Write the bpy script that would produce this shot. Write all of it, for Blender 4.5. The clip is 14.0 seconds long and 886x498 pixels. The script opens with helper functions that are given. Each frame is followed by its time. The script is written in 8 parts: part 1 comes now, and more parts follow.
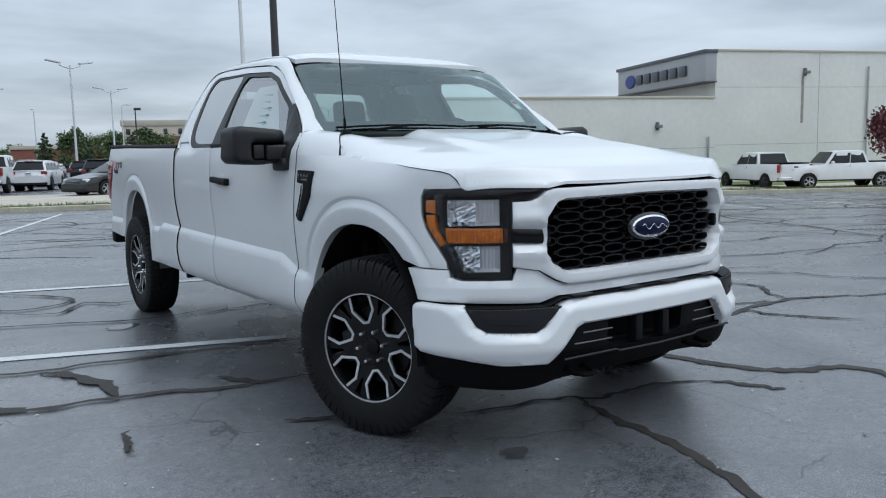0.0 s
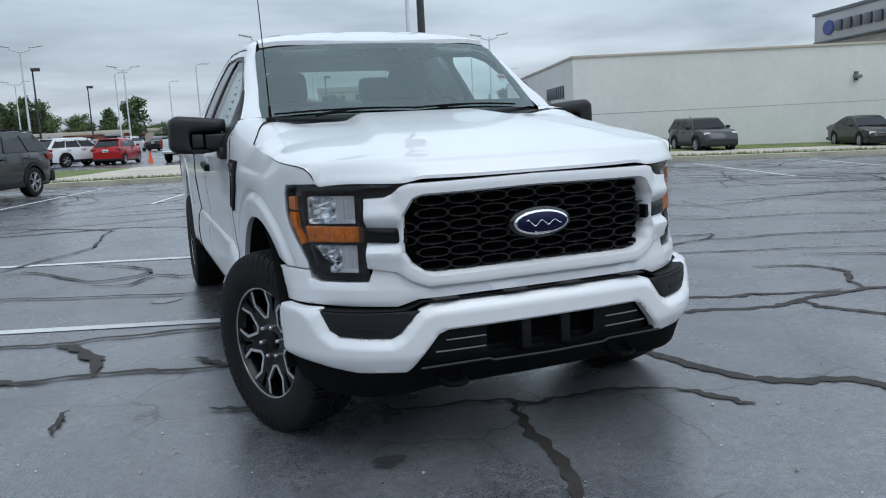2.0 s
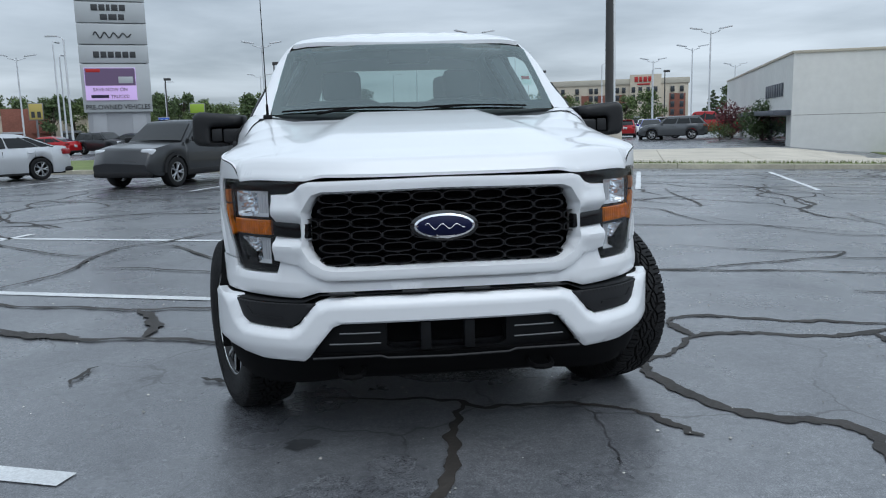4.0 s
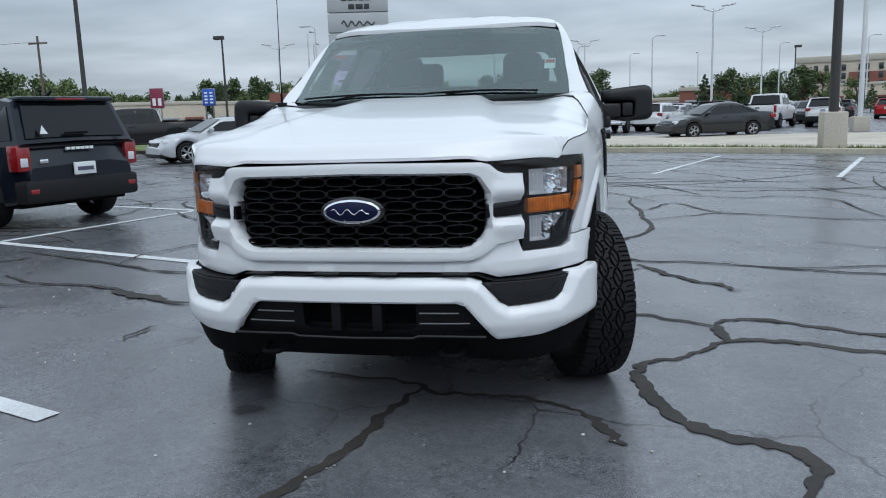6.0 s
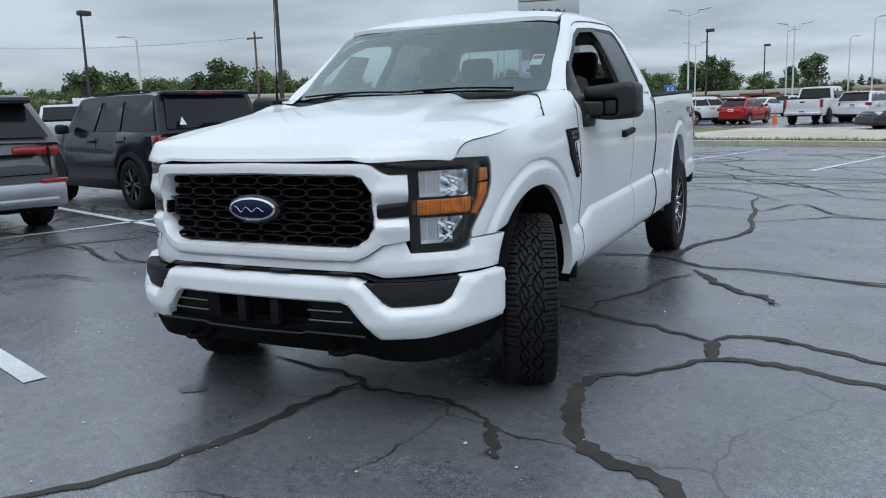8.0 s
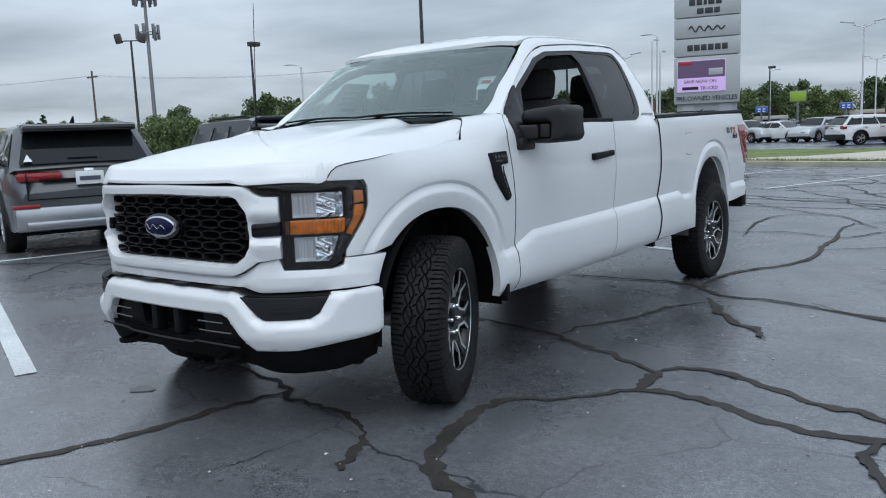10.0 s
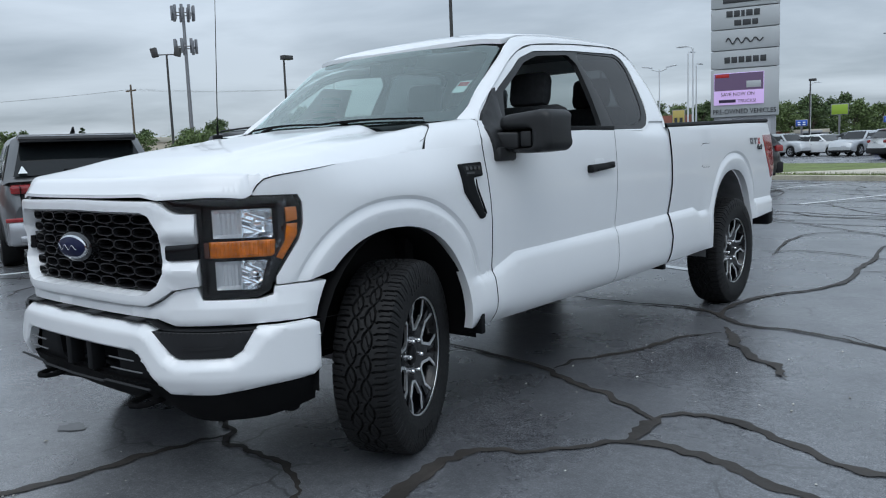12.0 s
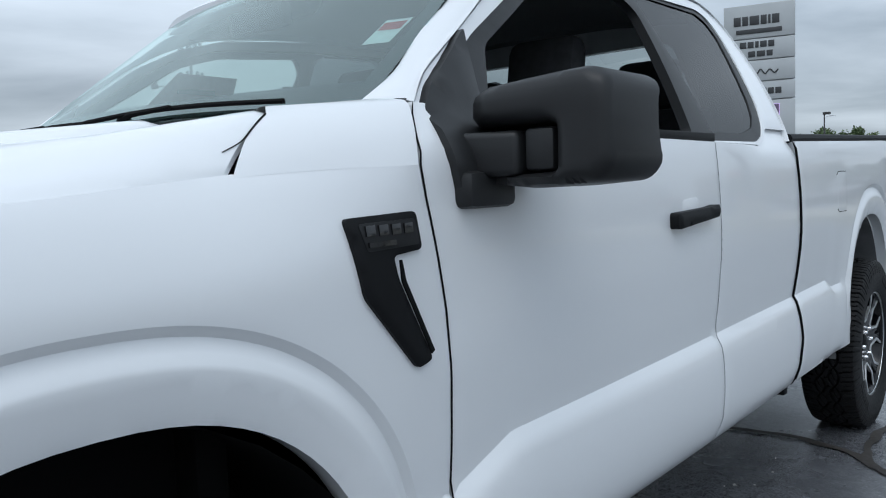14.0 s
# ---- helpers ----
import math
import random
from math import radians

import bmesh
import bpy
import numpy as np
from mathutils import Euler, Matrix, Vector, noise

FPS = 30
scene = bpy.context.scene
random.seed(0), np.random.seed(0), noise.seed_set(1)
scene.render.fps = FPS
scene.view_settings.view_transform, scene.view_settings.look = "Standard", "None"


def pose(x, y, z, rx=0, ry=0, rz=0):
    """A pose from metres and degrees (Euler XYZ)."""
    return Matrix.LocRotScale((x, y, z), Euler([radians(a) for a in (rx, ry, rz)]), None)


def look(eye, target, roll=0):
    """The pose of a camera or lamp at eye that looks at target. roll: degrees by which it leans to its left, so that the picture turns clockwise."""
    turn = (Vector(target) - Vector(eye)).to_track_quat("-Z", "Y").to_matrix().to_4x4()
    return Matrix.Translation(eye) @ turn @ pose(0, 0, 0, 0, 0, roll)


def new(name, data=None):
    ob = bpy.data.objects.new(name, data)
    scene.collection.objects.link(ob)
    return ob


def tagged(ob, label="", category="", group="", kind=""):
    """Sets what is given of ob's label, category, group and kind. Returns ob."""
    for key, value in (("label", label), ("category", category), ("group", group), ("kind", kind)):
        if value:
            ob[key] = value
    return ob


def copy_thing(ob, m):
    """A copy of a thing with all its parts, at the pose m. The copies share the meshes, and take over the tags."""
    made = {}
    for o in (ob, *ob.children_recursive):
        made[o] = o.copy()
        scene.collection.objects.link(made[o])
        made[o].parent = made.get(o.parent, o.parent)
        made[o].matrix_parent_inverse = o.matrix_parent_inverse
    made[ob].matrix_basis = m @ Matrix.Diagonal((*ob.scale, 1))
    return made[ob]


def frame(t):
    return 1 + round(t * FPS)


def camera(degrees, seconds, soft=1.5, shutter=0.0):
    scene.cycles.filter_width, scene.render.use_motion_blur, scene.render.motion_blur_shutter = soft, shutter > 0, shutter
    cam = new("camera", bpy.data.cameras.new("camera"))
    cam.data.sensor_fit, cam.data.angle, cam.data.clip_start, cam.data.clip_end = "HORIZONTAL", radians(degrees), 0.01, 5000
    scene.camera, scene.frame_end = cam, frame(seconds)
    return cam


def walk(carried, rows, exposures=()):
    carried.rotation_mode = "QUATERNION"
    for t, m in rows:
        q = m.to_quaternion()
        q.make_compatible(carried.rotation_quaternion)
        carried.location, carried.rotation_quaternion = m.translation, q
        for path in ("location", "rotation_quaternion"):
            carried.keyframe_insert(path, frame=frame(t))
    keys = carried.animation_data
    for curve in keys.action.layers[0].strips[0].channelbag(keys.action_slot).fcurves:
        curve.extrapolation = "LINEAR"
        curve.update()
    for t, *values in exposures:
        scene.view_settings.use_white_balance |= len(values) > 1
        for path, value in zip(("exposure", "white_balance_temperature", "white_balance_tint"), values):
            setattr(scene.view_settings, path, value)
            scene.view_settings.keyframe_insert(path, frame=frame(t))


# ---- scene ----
cam = camera(58.6, 14.0, 1.1)
PATH = [
    (0, (-2.634, -3.13, 1.235), (-1.498, -1.501, 1.0), -1.4),
    (0.5, (-2.344, -3.18, 1.229), (-1.28, -1.507, 0.967), -1.9),
    (1, (-2.038, -3.302, 1.267), (-1.077, -1.572, 0.973), -2.5),
    (1.5, (-1.741, -3.446, 1.294), (-0.899, -1.66, 0.98), -2.8),
    (2, (-1.427, -3.533, 1.308), (-0.713, -1.692, 0.992), -2.9),
    (2.2, (-1.311, -3.581, 1.321), (-0.653, -1.719, 1.005), -2.9),
    (4.3, (-0.126, -3.895, 1.288), (-0.017, -1.923, 0.975), -1.5),
    (4.5, (-0.004, -3.909, 1.284), (0.044, -1.936, 0.962), -1.5),
    (5, (0.311, -3.877, 1.271), (0.21, -1.908, 0.936), -1.6),
    (5.5, (0.631, -3.857, 1.282), (0.379, -1.902, 0.94), -1.8),
    (6, (0.957, -3.834, 1.283), (0.563, -1.903, 0.946), -1.9),
    (6.5, (1.271, -3.732, 1.281), (0.745, -1.833, 0.941), -1.9),
    (7, (1.55, -3.677, 1.298), (0.907, -1.814, 0.958), -1.8),
    (7.5, (1.838, -3.598, 1.305), (1.082, -1.778, 0.962), -1.9),
    (8, (2.091, -3.462, 1.295), (1.238, -1.687, 0.946), -1.9),
    (8.5, (2.357, -3.34, 1.301), (1.413, -1.611, 0.956), -2.2),
    (8.7, (2.489, -3.264, 1.299), (1.497, -1.563, 0.952), -2.1),
    (10.8, (3.286, -2.87, 1.26), (2.051, -1.319, 0.998), -2.5),
    (11, (3.275, -2.848, 1.274), (2.039, -1.299, 1.008), -2.4),
    (11.5, (3.249, -2.683, 1.269), (1.991, -1.15, 1.005), -2.3),
    (12, (3.089, -2.346, 1.237), (1.822, -0.819, 0.99), -2.2),
    (12.5, (2.898, -1.921, 1.218), (1.619, -0.404, 0.967), -2.0),
    (13, (2.598, -1.436, 1.198), (1.304, 0.069, 0.955), -1.7),
    (13.2, (2.422, -1.225, 1.183), (1.129, 0.284, 0.957), -1.7),
    (13.5, (2.195, -0.932, 1.206), (0.901, 0.576, 0.983), -1.7),
    (14, (1.826, -0.453, 1.222), (0.539, 1.069, 1.06), -2.1),
]
walk(cam, [(t, look(eye, target, roll)) for t, eye, target, roll in PATH])

# ---- mesh helpers ----
from mathutils.geometry import delaunay_2d_cdt


def finish(me, material, smooth=38.0):
    me.materials.append(material)
    if smooth:
        me.polygons.foreach_set("use_smooth", [True] * len(me.polygons))
        me.set_sharp_from_angle(angle=radians(smooth))
    return me


def solid(name, verts, faces, material, parent=None, label="", smooth=38.0, matrix=None):
    """One mesh object from vertices and faces, as a part of parent."""
    me = bpy.data.meshes.new(name)
    me.from_pydata([tuple(v) for v in verts], [], [tuple(f) for f in faces])
    me.update()
    ob = new(name, finish(me, material, smooth))
    ob.parent = parent
    if matrix is not None:
        ob.matrix_basis = matrix
    return tagged(ob, label)


def part(name, bm, material, parent=None, label="", smooth=38.0, matrix=None):
    """Links a bmesh as one mesh object under a thing or a part."""
    bmesh.ops.recalc_face_normals(bm, faces=bm.faces)
    me = bpy.data.meshes.new(name)
    bm.to_mesh(me)
    bm.free()
    ob = new(name, finish(me, material, smooth))
    ob.parent = parent
    if matrix is not None:
        ob.matrix_basis = matrix
    return tagged(ob, label)


def thing(name, label, category, group="", matrix=None):
    ob = new(name)
    if matrix is not None:
        ob.matrix_basis = matrix
    return tagged(ob, label, category, group)


def shared(name, me, parent, matrix=None, label=""):
    """A further object on a mesh that is already there."""
    ob = new(name, me)
    ob.parent = parent
    if matrix is not None:
        ob.matrix_basis = matrix
    return tagged(ob, label)


def add_box(bm, x0, x1, y0, y1, z0, z1, bevel=0.0, m=None, segs=2):
    r = bmesh.ops.create_cube(bm, size=1)
    vs = r["verts"]
    bmesh.ops.scale(bm, vec=(x1 - x0, y1 - y0, z1 - z0), verts=vs)
    bmesh.ops.translate(bm, vec=((x0 + x1) / 2, (y0 + y1) / 2, (z0 + z1) / 2), verts=vs)
    if bevel:
        es = list({e for v in vs for e in v.link_edges})
        g = bmesh.ops.bevel(bm, geom=es, offset=bevel, segments=segs, profile=0.5, affect="EDGES")
        vs = list({v for f in g["faces"] for v in f.verts} | {v for v in vs if v.is_valid})
    if m is not None:
        bmesh.ops.transform(bm, matrix=m, verts=vs)
    return vs


def boxed(name, x0, x1, y0, y1, z0, z1, material, parent=None, label="", bevel=0.01, m=None, matrix=None):
    bm = bmesh.new()
    add_box(bm, x0, x1, y0, y1, z0, z1, bevel, m)
    return part(name, bm, material, parent, label, matrix=matrix)


def lathe(profile, n=48, axis="z", a0=0.0):
    """Verts and faces of a profile of (radius, along) turned round an axis."""
    vs, fs, k = [], [], len(profile)
    for i in range(n):
        a = a0 + 2 * math.pi * i / n
        c, s = math.cos(a), math.sin(a)
        for r, h in profile:
            vs.append((r * c, r * s, h) if axis == "z" else (h, r * c, r * s) if axis == "x" else (r * c, h, r * s))
    for i in range(n):
        j = (i + 1) % n
        for q in range(k - 1):
            fs.append((i * k + q, j * k + q, j * k + q + 1, i * k + q + 1))
    return vs, fs


def tube(points, radius, n=8, caps=True):
    """Verts and faces of a round bar along a line of points; radius may be a list."""
    P = [Vector(p) for p in points]
    R = [float(r) for r in radius] if isinstance(radius, (list, tuple)) else [float(radius)] * len(P)
    vs, fs = [], []
    up = Vector((0, 0, 1))
    for i, p in enumerate(P):
        d = (P[min(i + 1, len(P) - 1)] - P[max(i - 1, 0)]).normalized()
        ref = up if abs(d.z) < 0.9 else Vector((1, 0, 0))
        a = d.cross(ref).normalized()
        b = d.cross(a)
        for q in range(n):
            t = 2 * math.pi * q / n
            vs.append(p + R[i] * (math.cos(t) * a + math.sin(t) * b))
    for i in range(len(P) - 1):
        for q in range(n):
            w = (q + 1) % n
            fs.append((i * n + q, i * n + w, (i + 1) * n + w, (i + 1) * n + q))
    if caps:
        fs.append(tuple(range(n)))
        fs.append(tuple(reversed(range((len(P) - 1) * n, len(P) * n))))
    return vs, fs


def joined(pieces):
    vs, fs = [], []
    for v, f in pieces:
        o = len(vs)
        vs += list(v)
        fs += [tuple(i + o for i in q) for q in f]
    return vs, fs


def dense(poly, step, closed=True):
    """The same outline with points every step or so."""
    out, n = [], len(poly)
    for i in range(n if closed else n - 1):
        a, b = np.array(poly[i], float), np.array(poly[(i + 1) % n], float)
        k = max(1, int(math.ceil(np.linalg.norm(b - a) / step)))
        out += [tuple(a + (b - a) * j / k) for j in range(k)]
    if not closed:
        out.append(tuple(poly[-1]))
    return out


def rounded(poly, r, k=4):
    """The outline with its corners cut round."""
    out, n = [], len(poly)
    for i in range(n):
        p, a, b = (np.array(poly[j % n], float) for j in (i, i - 1, i + 1))
        la, lb = np.linalg.norm(a - p), np.linalg.norm(b - p)
        q = min(r, 0.45 * la, 0.45 * lb)
        s, e = p + (a - p) * q / la, p + (b - p) * q / lb
        for j in range(k + 1):
            t = j / k
            out.append(tuple((1 - t) ** 2 * s + 2 * t * (1 - t) * p + t * t * e))
    return out


def inside(px, py, poly):
    q = np.array(poly)
    x0, y0 = q[:, 0], q[:, 1]
    x1, y1 = np.roll(x0, -1), np.roll(y0, -1)
    px, py = np.asarray(px)[:, None], np.asarray(py)[:, None]
    c = (y0 > py) != (y1 > py)
    with np.errstate(divide="ignore", invalid="ignore"):
        xi = (x1 - x0) * (py - y0) / (y1 - y0) + x0
    return (np.sum(c & (px < xi), axis=1) % 2) == 1


def sheet(poly, res, place, holes=(), thick=0.02, lip=0.003, extra=()):
    """Verts and faces of a panel: the outline in a plane (u, v), filled with a net of cells of size res and laid on a
    surface by place(u, v, depth); its edges are rounded by lip and turned inwards by thick."""
    loops = [dense(poly, res)] + [dense(h, res) for h in holes]
    flat = [p for l in loops for p in l]
    edges, o = [], 0
    for l in loops:
        edges += [(o + i, o + (i + 1) % len(l)) for i in range(len(l))]
        o += len(l)
    A = np.array(loops[0])
    B = np.array(flat)
    ex = np.array(list(extra)) if len(extra) else np.zeros((0, 2))
    if len(ex):
        ok = inside(ex[:, 0], ex[:, 1], loops[0])
        for h in loops[1:]:
            ok &= ~inside(ex[:, 0], ex[:, 1], h)
        ex = ex[ok]
    if len(ex):
        ex = ex[np.min(np.linalg.norm(ex[:, None, :] - B[None, :, :], axis=2), axis=1) > 0.3 * res]
    us, vs = np.arange(A[:, 0].min() + res / 2, A[:, 0].max(), res), np.arange(A[:, 1].min() + res / 2, A[:, 1].max(), res)
    g = np.array([(u, v) for u in us for v in vs]) if len(us) and len(vs) else np.zeros((0, 2))
    if len(g):
        ok = inside(g[:, 0], g[:, 1], loops[0])
        for h in loops[1:]:
            ok &= ~inside(g[:, 0], g[:, 1], h)
        g = g[ok]
        if len(g):
            near = np.min(np.linalg.norm(g[:, None, :] - B[None, :, :], axis=2), axis=1)
            g = g[near > 0.42 * res]
        if len(g) and len(ex):
            near = np.min(np.linalg.norm(g[:, None, :] - ex[None, :, :], axis=2), axis=1)
            g = g[near > 0.5 * res]
    pts = [Vector(p) for p in flat] + [Vector(p) for p in g] + [Vector(p) for p in ex]
    nv, _, nf, ov, _, _ = delaunay_2d_cdt(pts, edges, [], 0, 1e-7)
    nv = np.array([tuple(v) for v in nv])
    rim = {k for k, src in enumerate(ov) if any(i < len(flat) for i in src)}
    cen = np.array([nv[list(f)].mean(axis=0) for f in nf])
    ok = inside(cen[:, 0], cen[:, 1], loops[0])
    for h in loops[1:]:
        ok &= ~inside(cen[:, 0], cen[:, 1], h)
    faces = [tuple(f) for f, k in zip(nf, ok) if k]
    verts = [place(u, v, lip if k in rim else 0.0) for k, (u, v) in enumerate(nv)]
    count = {}
    for f in faces:
        for a, b in zip(f, f[1:] + f[:1]):
            count[(a, b)] = count.get((a, b), 0) + 1
    low = {}
    if thick:
        for (a, b) in [e for e in count if (e[1], e[0]) not in count]:
            for q in (a, b):
                if q not in low:
                    low[q] = len(verts)
                    verts.append(place(nv[q][0], nv[q][1], lip + thick))
            faces.append((b, a, low[a], low[b]))
    return verts, faces


def smoothstep(a, b, x):
    t = min(1.0, max(0.0, (x - a) / (b - a)))
    return t * t * (3 - 2 * t)


def curve_points(pts, n=16):
    """A smooth line through the points."""
    P = [np.array(p, float) for p in pts]
    P = [2 * P[0] - P[1]] + P + [2 * P[-1] - P[-2]]
    out = []
    for i in range(1, len(P) - 2):
        a, b, c, d = P[i - 1:i + 3]
        for k in range(n):
            t = k / n
            out.append(0.5 * (2 * b + (c - a) * t + (2 * a - 5 * b + 4 * c - d) * t * t + (3 * b - a - 3 * c + d) * t ** 3))
    out.append(P[-2])
    return np.array(out)


def flipped(pair):
    """The mirror image of verts and faces in the plane x = 0."""
    v, f = pair
    return [(-p[0], p[1], p[2]) for p in v], [tuple(reversed(q)) for q in f]

# ---- sky and sun ----
SUN_EL, SUN_AZ = 64.0, 150.0
world = bpy.data.worlds.new("overcast_sky")
world.use_nodes = True
scene.world = world
wt = world.node_tree
wt.nodes.clear()


def wnode(kind, **values):
    n = wt.nodes.new(kind)
    for k, val in values.items():
        n.inputs[k].default_value = val
    return n


def wmath(op, a, b=None, clamp=False):
    n = wt.nodes.new("ShaderNodeMath")
    n.operation, n.use_clamp = op, clamp
    for i, q in enumerate((a, b)):
        if q is None:
            continue
        if isinstance(q, (int, float)):
            n.inputs[i].default_value = q
        else:
            wt.links.new(q, n.inputs[i])
    return n.outputs[0]


w_out = wt.nodes.new("ShaderNodeOutputWorld")
w_bg = wnode("ShaderNodeBackground", Strength=1.0)
w_tc = wt.nodes.new("ShaderNodeTexCoord")
w_sep = wt.nodes.new("ShaderNodeSeparateXYZ")
wt.links.new(w_tc.outputs["Generated"], w_sep.inputs[0])
up = wmath("MAXIMUM", w_sep.outputs["Z"], 0.0)
den = wmath("ADD", up, 0.10)
w_com = wt.nodes.new("ShaderNodeCombineXYZ")
wt.links.new(wmath("DIVIDE", w_sep.outputs["X"], den), w_com.inputs[0])
wt.links.new(wmath("DIVIDE", w_sep.outputs["Y"], den), w_com.inputs[1])
w_n1 = wnode("ShaderNodeTexNoise", Scale=0.62, Detail=7.0, Roughness=0.52, Distortion=0.25)
w_n2 = wnode("ShaderNodeTexNoise", Scale=0.22, Detail=3.0, Roughness=0.5)
wt.links.new(w_com.outputs[0], w_n1.inputs["Vector"])
wt.links.new(w_com.outputs[0], w_n2.inputs["Vector"])
mixed = wmath("ADD", wmath("MULTIPLY", w_n1.outputs["Fac"], 0.55), wmath("MULTIPLY", w_n2.outputs["Fac"], 0.45))
w_ramp = wt.nodes.new("ShaderNodeValToRGB")
w_ramp.color_ramp.elements[0].position, w_ramp.color_ramp.elements[1].position = 0.38, 0.62
w_ramp.color_ramp.elements[0].color = (0.215, 0.262, 0.313, 1)
w_ramp.color_ramp.elements[1].color = (0.488, 0.560, 0.640, 1)
wt.links.new(mixed, w_ramp.inputs["Fac"])
# overcast: the sky grows brighter towards the zenith
w_lift = wt.nodes.new("ShaderNodeMapRange")
w_lift.interpolation_type = "SMOOTHSTEP"
for nm_, val_ in (("From Min", 0.10), ("From Max", 0.33), ("To Min", 1.20), ("To Max", 2.26)):
    w_lift.inputs[nm_].default_value = val_
wt.links.new(up, w_lift.inputs["Value"])
# and a little towards the thinner cloud ahead of the pickup's tail
side_ = wmath("ADD", wmath("MULTIPLY", w_sep.outputs["X"], 0.12), wmath("MULTIPLY", w_sep.outputs["Y"], 0.07))
lift = wmath("MULTIPLY", w_lift.outputs["Result"], wmath("ADD", side_, 0.97))
w_mul = wt.nodes.new("ShaderNodeMix")
w_mul.data_type, w_mul.blend_type = "RGBA", "MULTIPLY"
w_mul.inputs["Factor"].default_value = 1.0
wt.links.new(w_ramp.outputs["Color"], w_mul.inputs["A"])
wt.links.new(lift, w_mul.inputs["B"])
w_sky = wt.nodes.new("ShaderNodeTexSky")
w_sky.sky_type, w_sky.sun_disc = "NISHITA", False
w_sky.sun_elevation, w_sky.sun_rotation = radians(SUN_EL), radians(SUN_AZ)
w_dim = wt.nodes.new("ShaderNodeMix")
w_dim.data_type, w_dim.blend_type = "RGBA", "ADD"
w_dim.inputs["Factor"].default_value = 0.012
wt.links.new(w_mul.outputs["Result"], w_dim.inputs["A"])
wt.links.new(w_sky.outputs["Color"], w_dim.inputs["B"])
wt.links.new(w_dim.outputs["Result"], w_bg.inputs["Color"])
wt.links.new(w_bg.outputs[0], w_out.inputs["Surface"])
sun_data = bpy.data.lights.new("sun", "SUN")
sun_data.energy, sun_data.angle, sun_data.color = 0.85, radians(45), (0.96, 0.985, 1.0)
sun = new("sun", sun_data)
sun.matrix_basis = look((math.sin(radians(SUN_AZ)) * 50 * math.cos(radians(SUN_EL)), math.cos(radians(SUN_AZ)) * 50 * math.cos(radians(SUN_EL)), 50 * math.sin(radians(SUN_EL))), (0, 0, 0))

# ---- materials ----
def surface(name, col, rough=0.5, metal=0.0, coat=0.0, vary=(), bump=(), spec=0.5, col2=None, rough_vary=0.0, emit=None, coords="Object", island=0.0):
    """A principled material. vary: (size, amount) pairs of colour noise; bump: (size, strength, distance)."""
    m = bpy.data.materials.new(name)
    m.use_nodes = True
    nt = m.node_tree
    b = nt.nodes["Principled BSDF"]
    b.inputs["Base Color"].default_value = (*col, 1)
    b.inputs["Roughness"].default_value = rough
    b.inputs["Metallic"].default_value = metal
    b.inputs["Specular IOR Level"].default_value = spec
    b.inputs["Coat Weight"].default_value = coat
    b.inputs["Coat Roughness"].default_value = 0.03
    if emit:
        b.inputs["Emission Color"].default_value = (*emit[:3], 1)
        b.inputs["Emission Strength"].default_value = emit[3]
    tc = nt.nodes.new("ShaderNodeTexCoord")
    last = None
    for size, amount in vary:
        n = nt.nodes.new("ShaderNodeTexNoise")
        n.inputs["Scale"].default_value = 1.0 / size
        n.inputs["Detail"].default_value = 5
        nt.links.new(tc.outputs[coords], n.inputs["Vector"])
        mr = nt.nodes.new("ShaderNodeMapRange")
        mr.inputs["From Min"].default_value, mr.inputs["From Max"].default_value = 0.3, 0.7
        mr.inputs["To Min"].default_value, mr.inputs["To Max"].default_value = 1 - amount, 1 + amount
        nt.links.new(n.outputs["Fac"], mr.inputs["Value"])
        mx = nt.nodes.new("ShaderNodeMix")
        mx.data_type, mx.blend_type = "RGBA", "MULTIPLY"
        mx.inputs["Factor"].default_value = 1
        mx.inputs["A"].default_value = (*col, 1)
        if last:
            nt.links.new(last, mx.inputs["A"])
        nt.links.new(mr.outputs["Result"], mx.inputs["B"])
        last = mx.outputs["Result"]
        if rough_vary:
            rr = nt.nodes.new("ShaderNodeMapRange")
            rr.inputs["From Min"].default_value, rr.inputs["From Max"].default_value = 0.3, 0.7
            rr.inputs["To Min"].default_value, rr.inputs["To Max"].default_value = rough - rough_vary, rough + rough_vary
            nt.links.new(n.outputs["Fac"], rr.inputs["Value"])
            nt.links.new(rr.outputs["Result"], b.inputs["Roughness"])
    if island:
        ge = nt.nodes.new("ShaderNodeNewGeometry")
        mr = nt.nodes.new("ShaderNodeMapRange")
        mr.inputs["To Min"].default_value, mr.inputs["To Max"].default_value = 1 - island, 1 + island
        nt.links.new(ge.outputs["Random Per Island"], mr.inputs["Value"])
        mx = nt.nodes.new("ShaderNodeMix")
        mx.data_type, mx.blend_type = "RGBA", "MULTIPLY"
        mx.inputs["Factor"].default_value = 1
        mx.inputs["A"].default_value = (*col, 1)
        if last:
            nt.links.new(last, mx.inputs["A"])
        nt.links.new(mr.outputs["Result"], mx.inputs["B"])
        last = mx.outputs["Result"]
    if last:
        nt.links.new(last, b.inputs["Base Color"])
    prev = None
    for size, strength, dist in bump:
        n = nt.nodes.new("ShaderNodeTexNoise")
        n.inputs["Scale"].default_value = 1.0 / size
        n.inputs["Detail"].default_value = 4
        nt.links.new(tc.outputs[coords], n.inputs["Vector"])
        bp = nt.nodes.new("ShaderNodeBump")
        bp.inputs["Strength"].default_value, bp.inputs["Distance"].default_value = strength, dist
        nt.links.new(n.outputs["Fac"], bp.inputs["Height"])
        if prev:
            nt.links.new(prev, bp.inputs["Normal"])
        prev = bp.outputs["Normal"]
    if prev:
        nt.links.new(prev, b.inputs["Normal"])
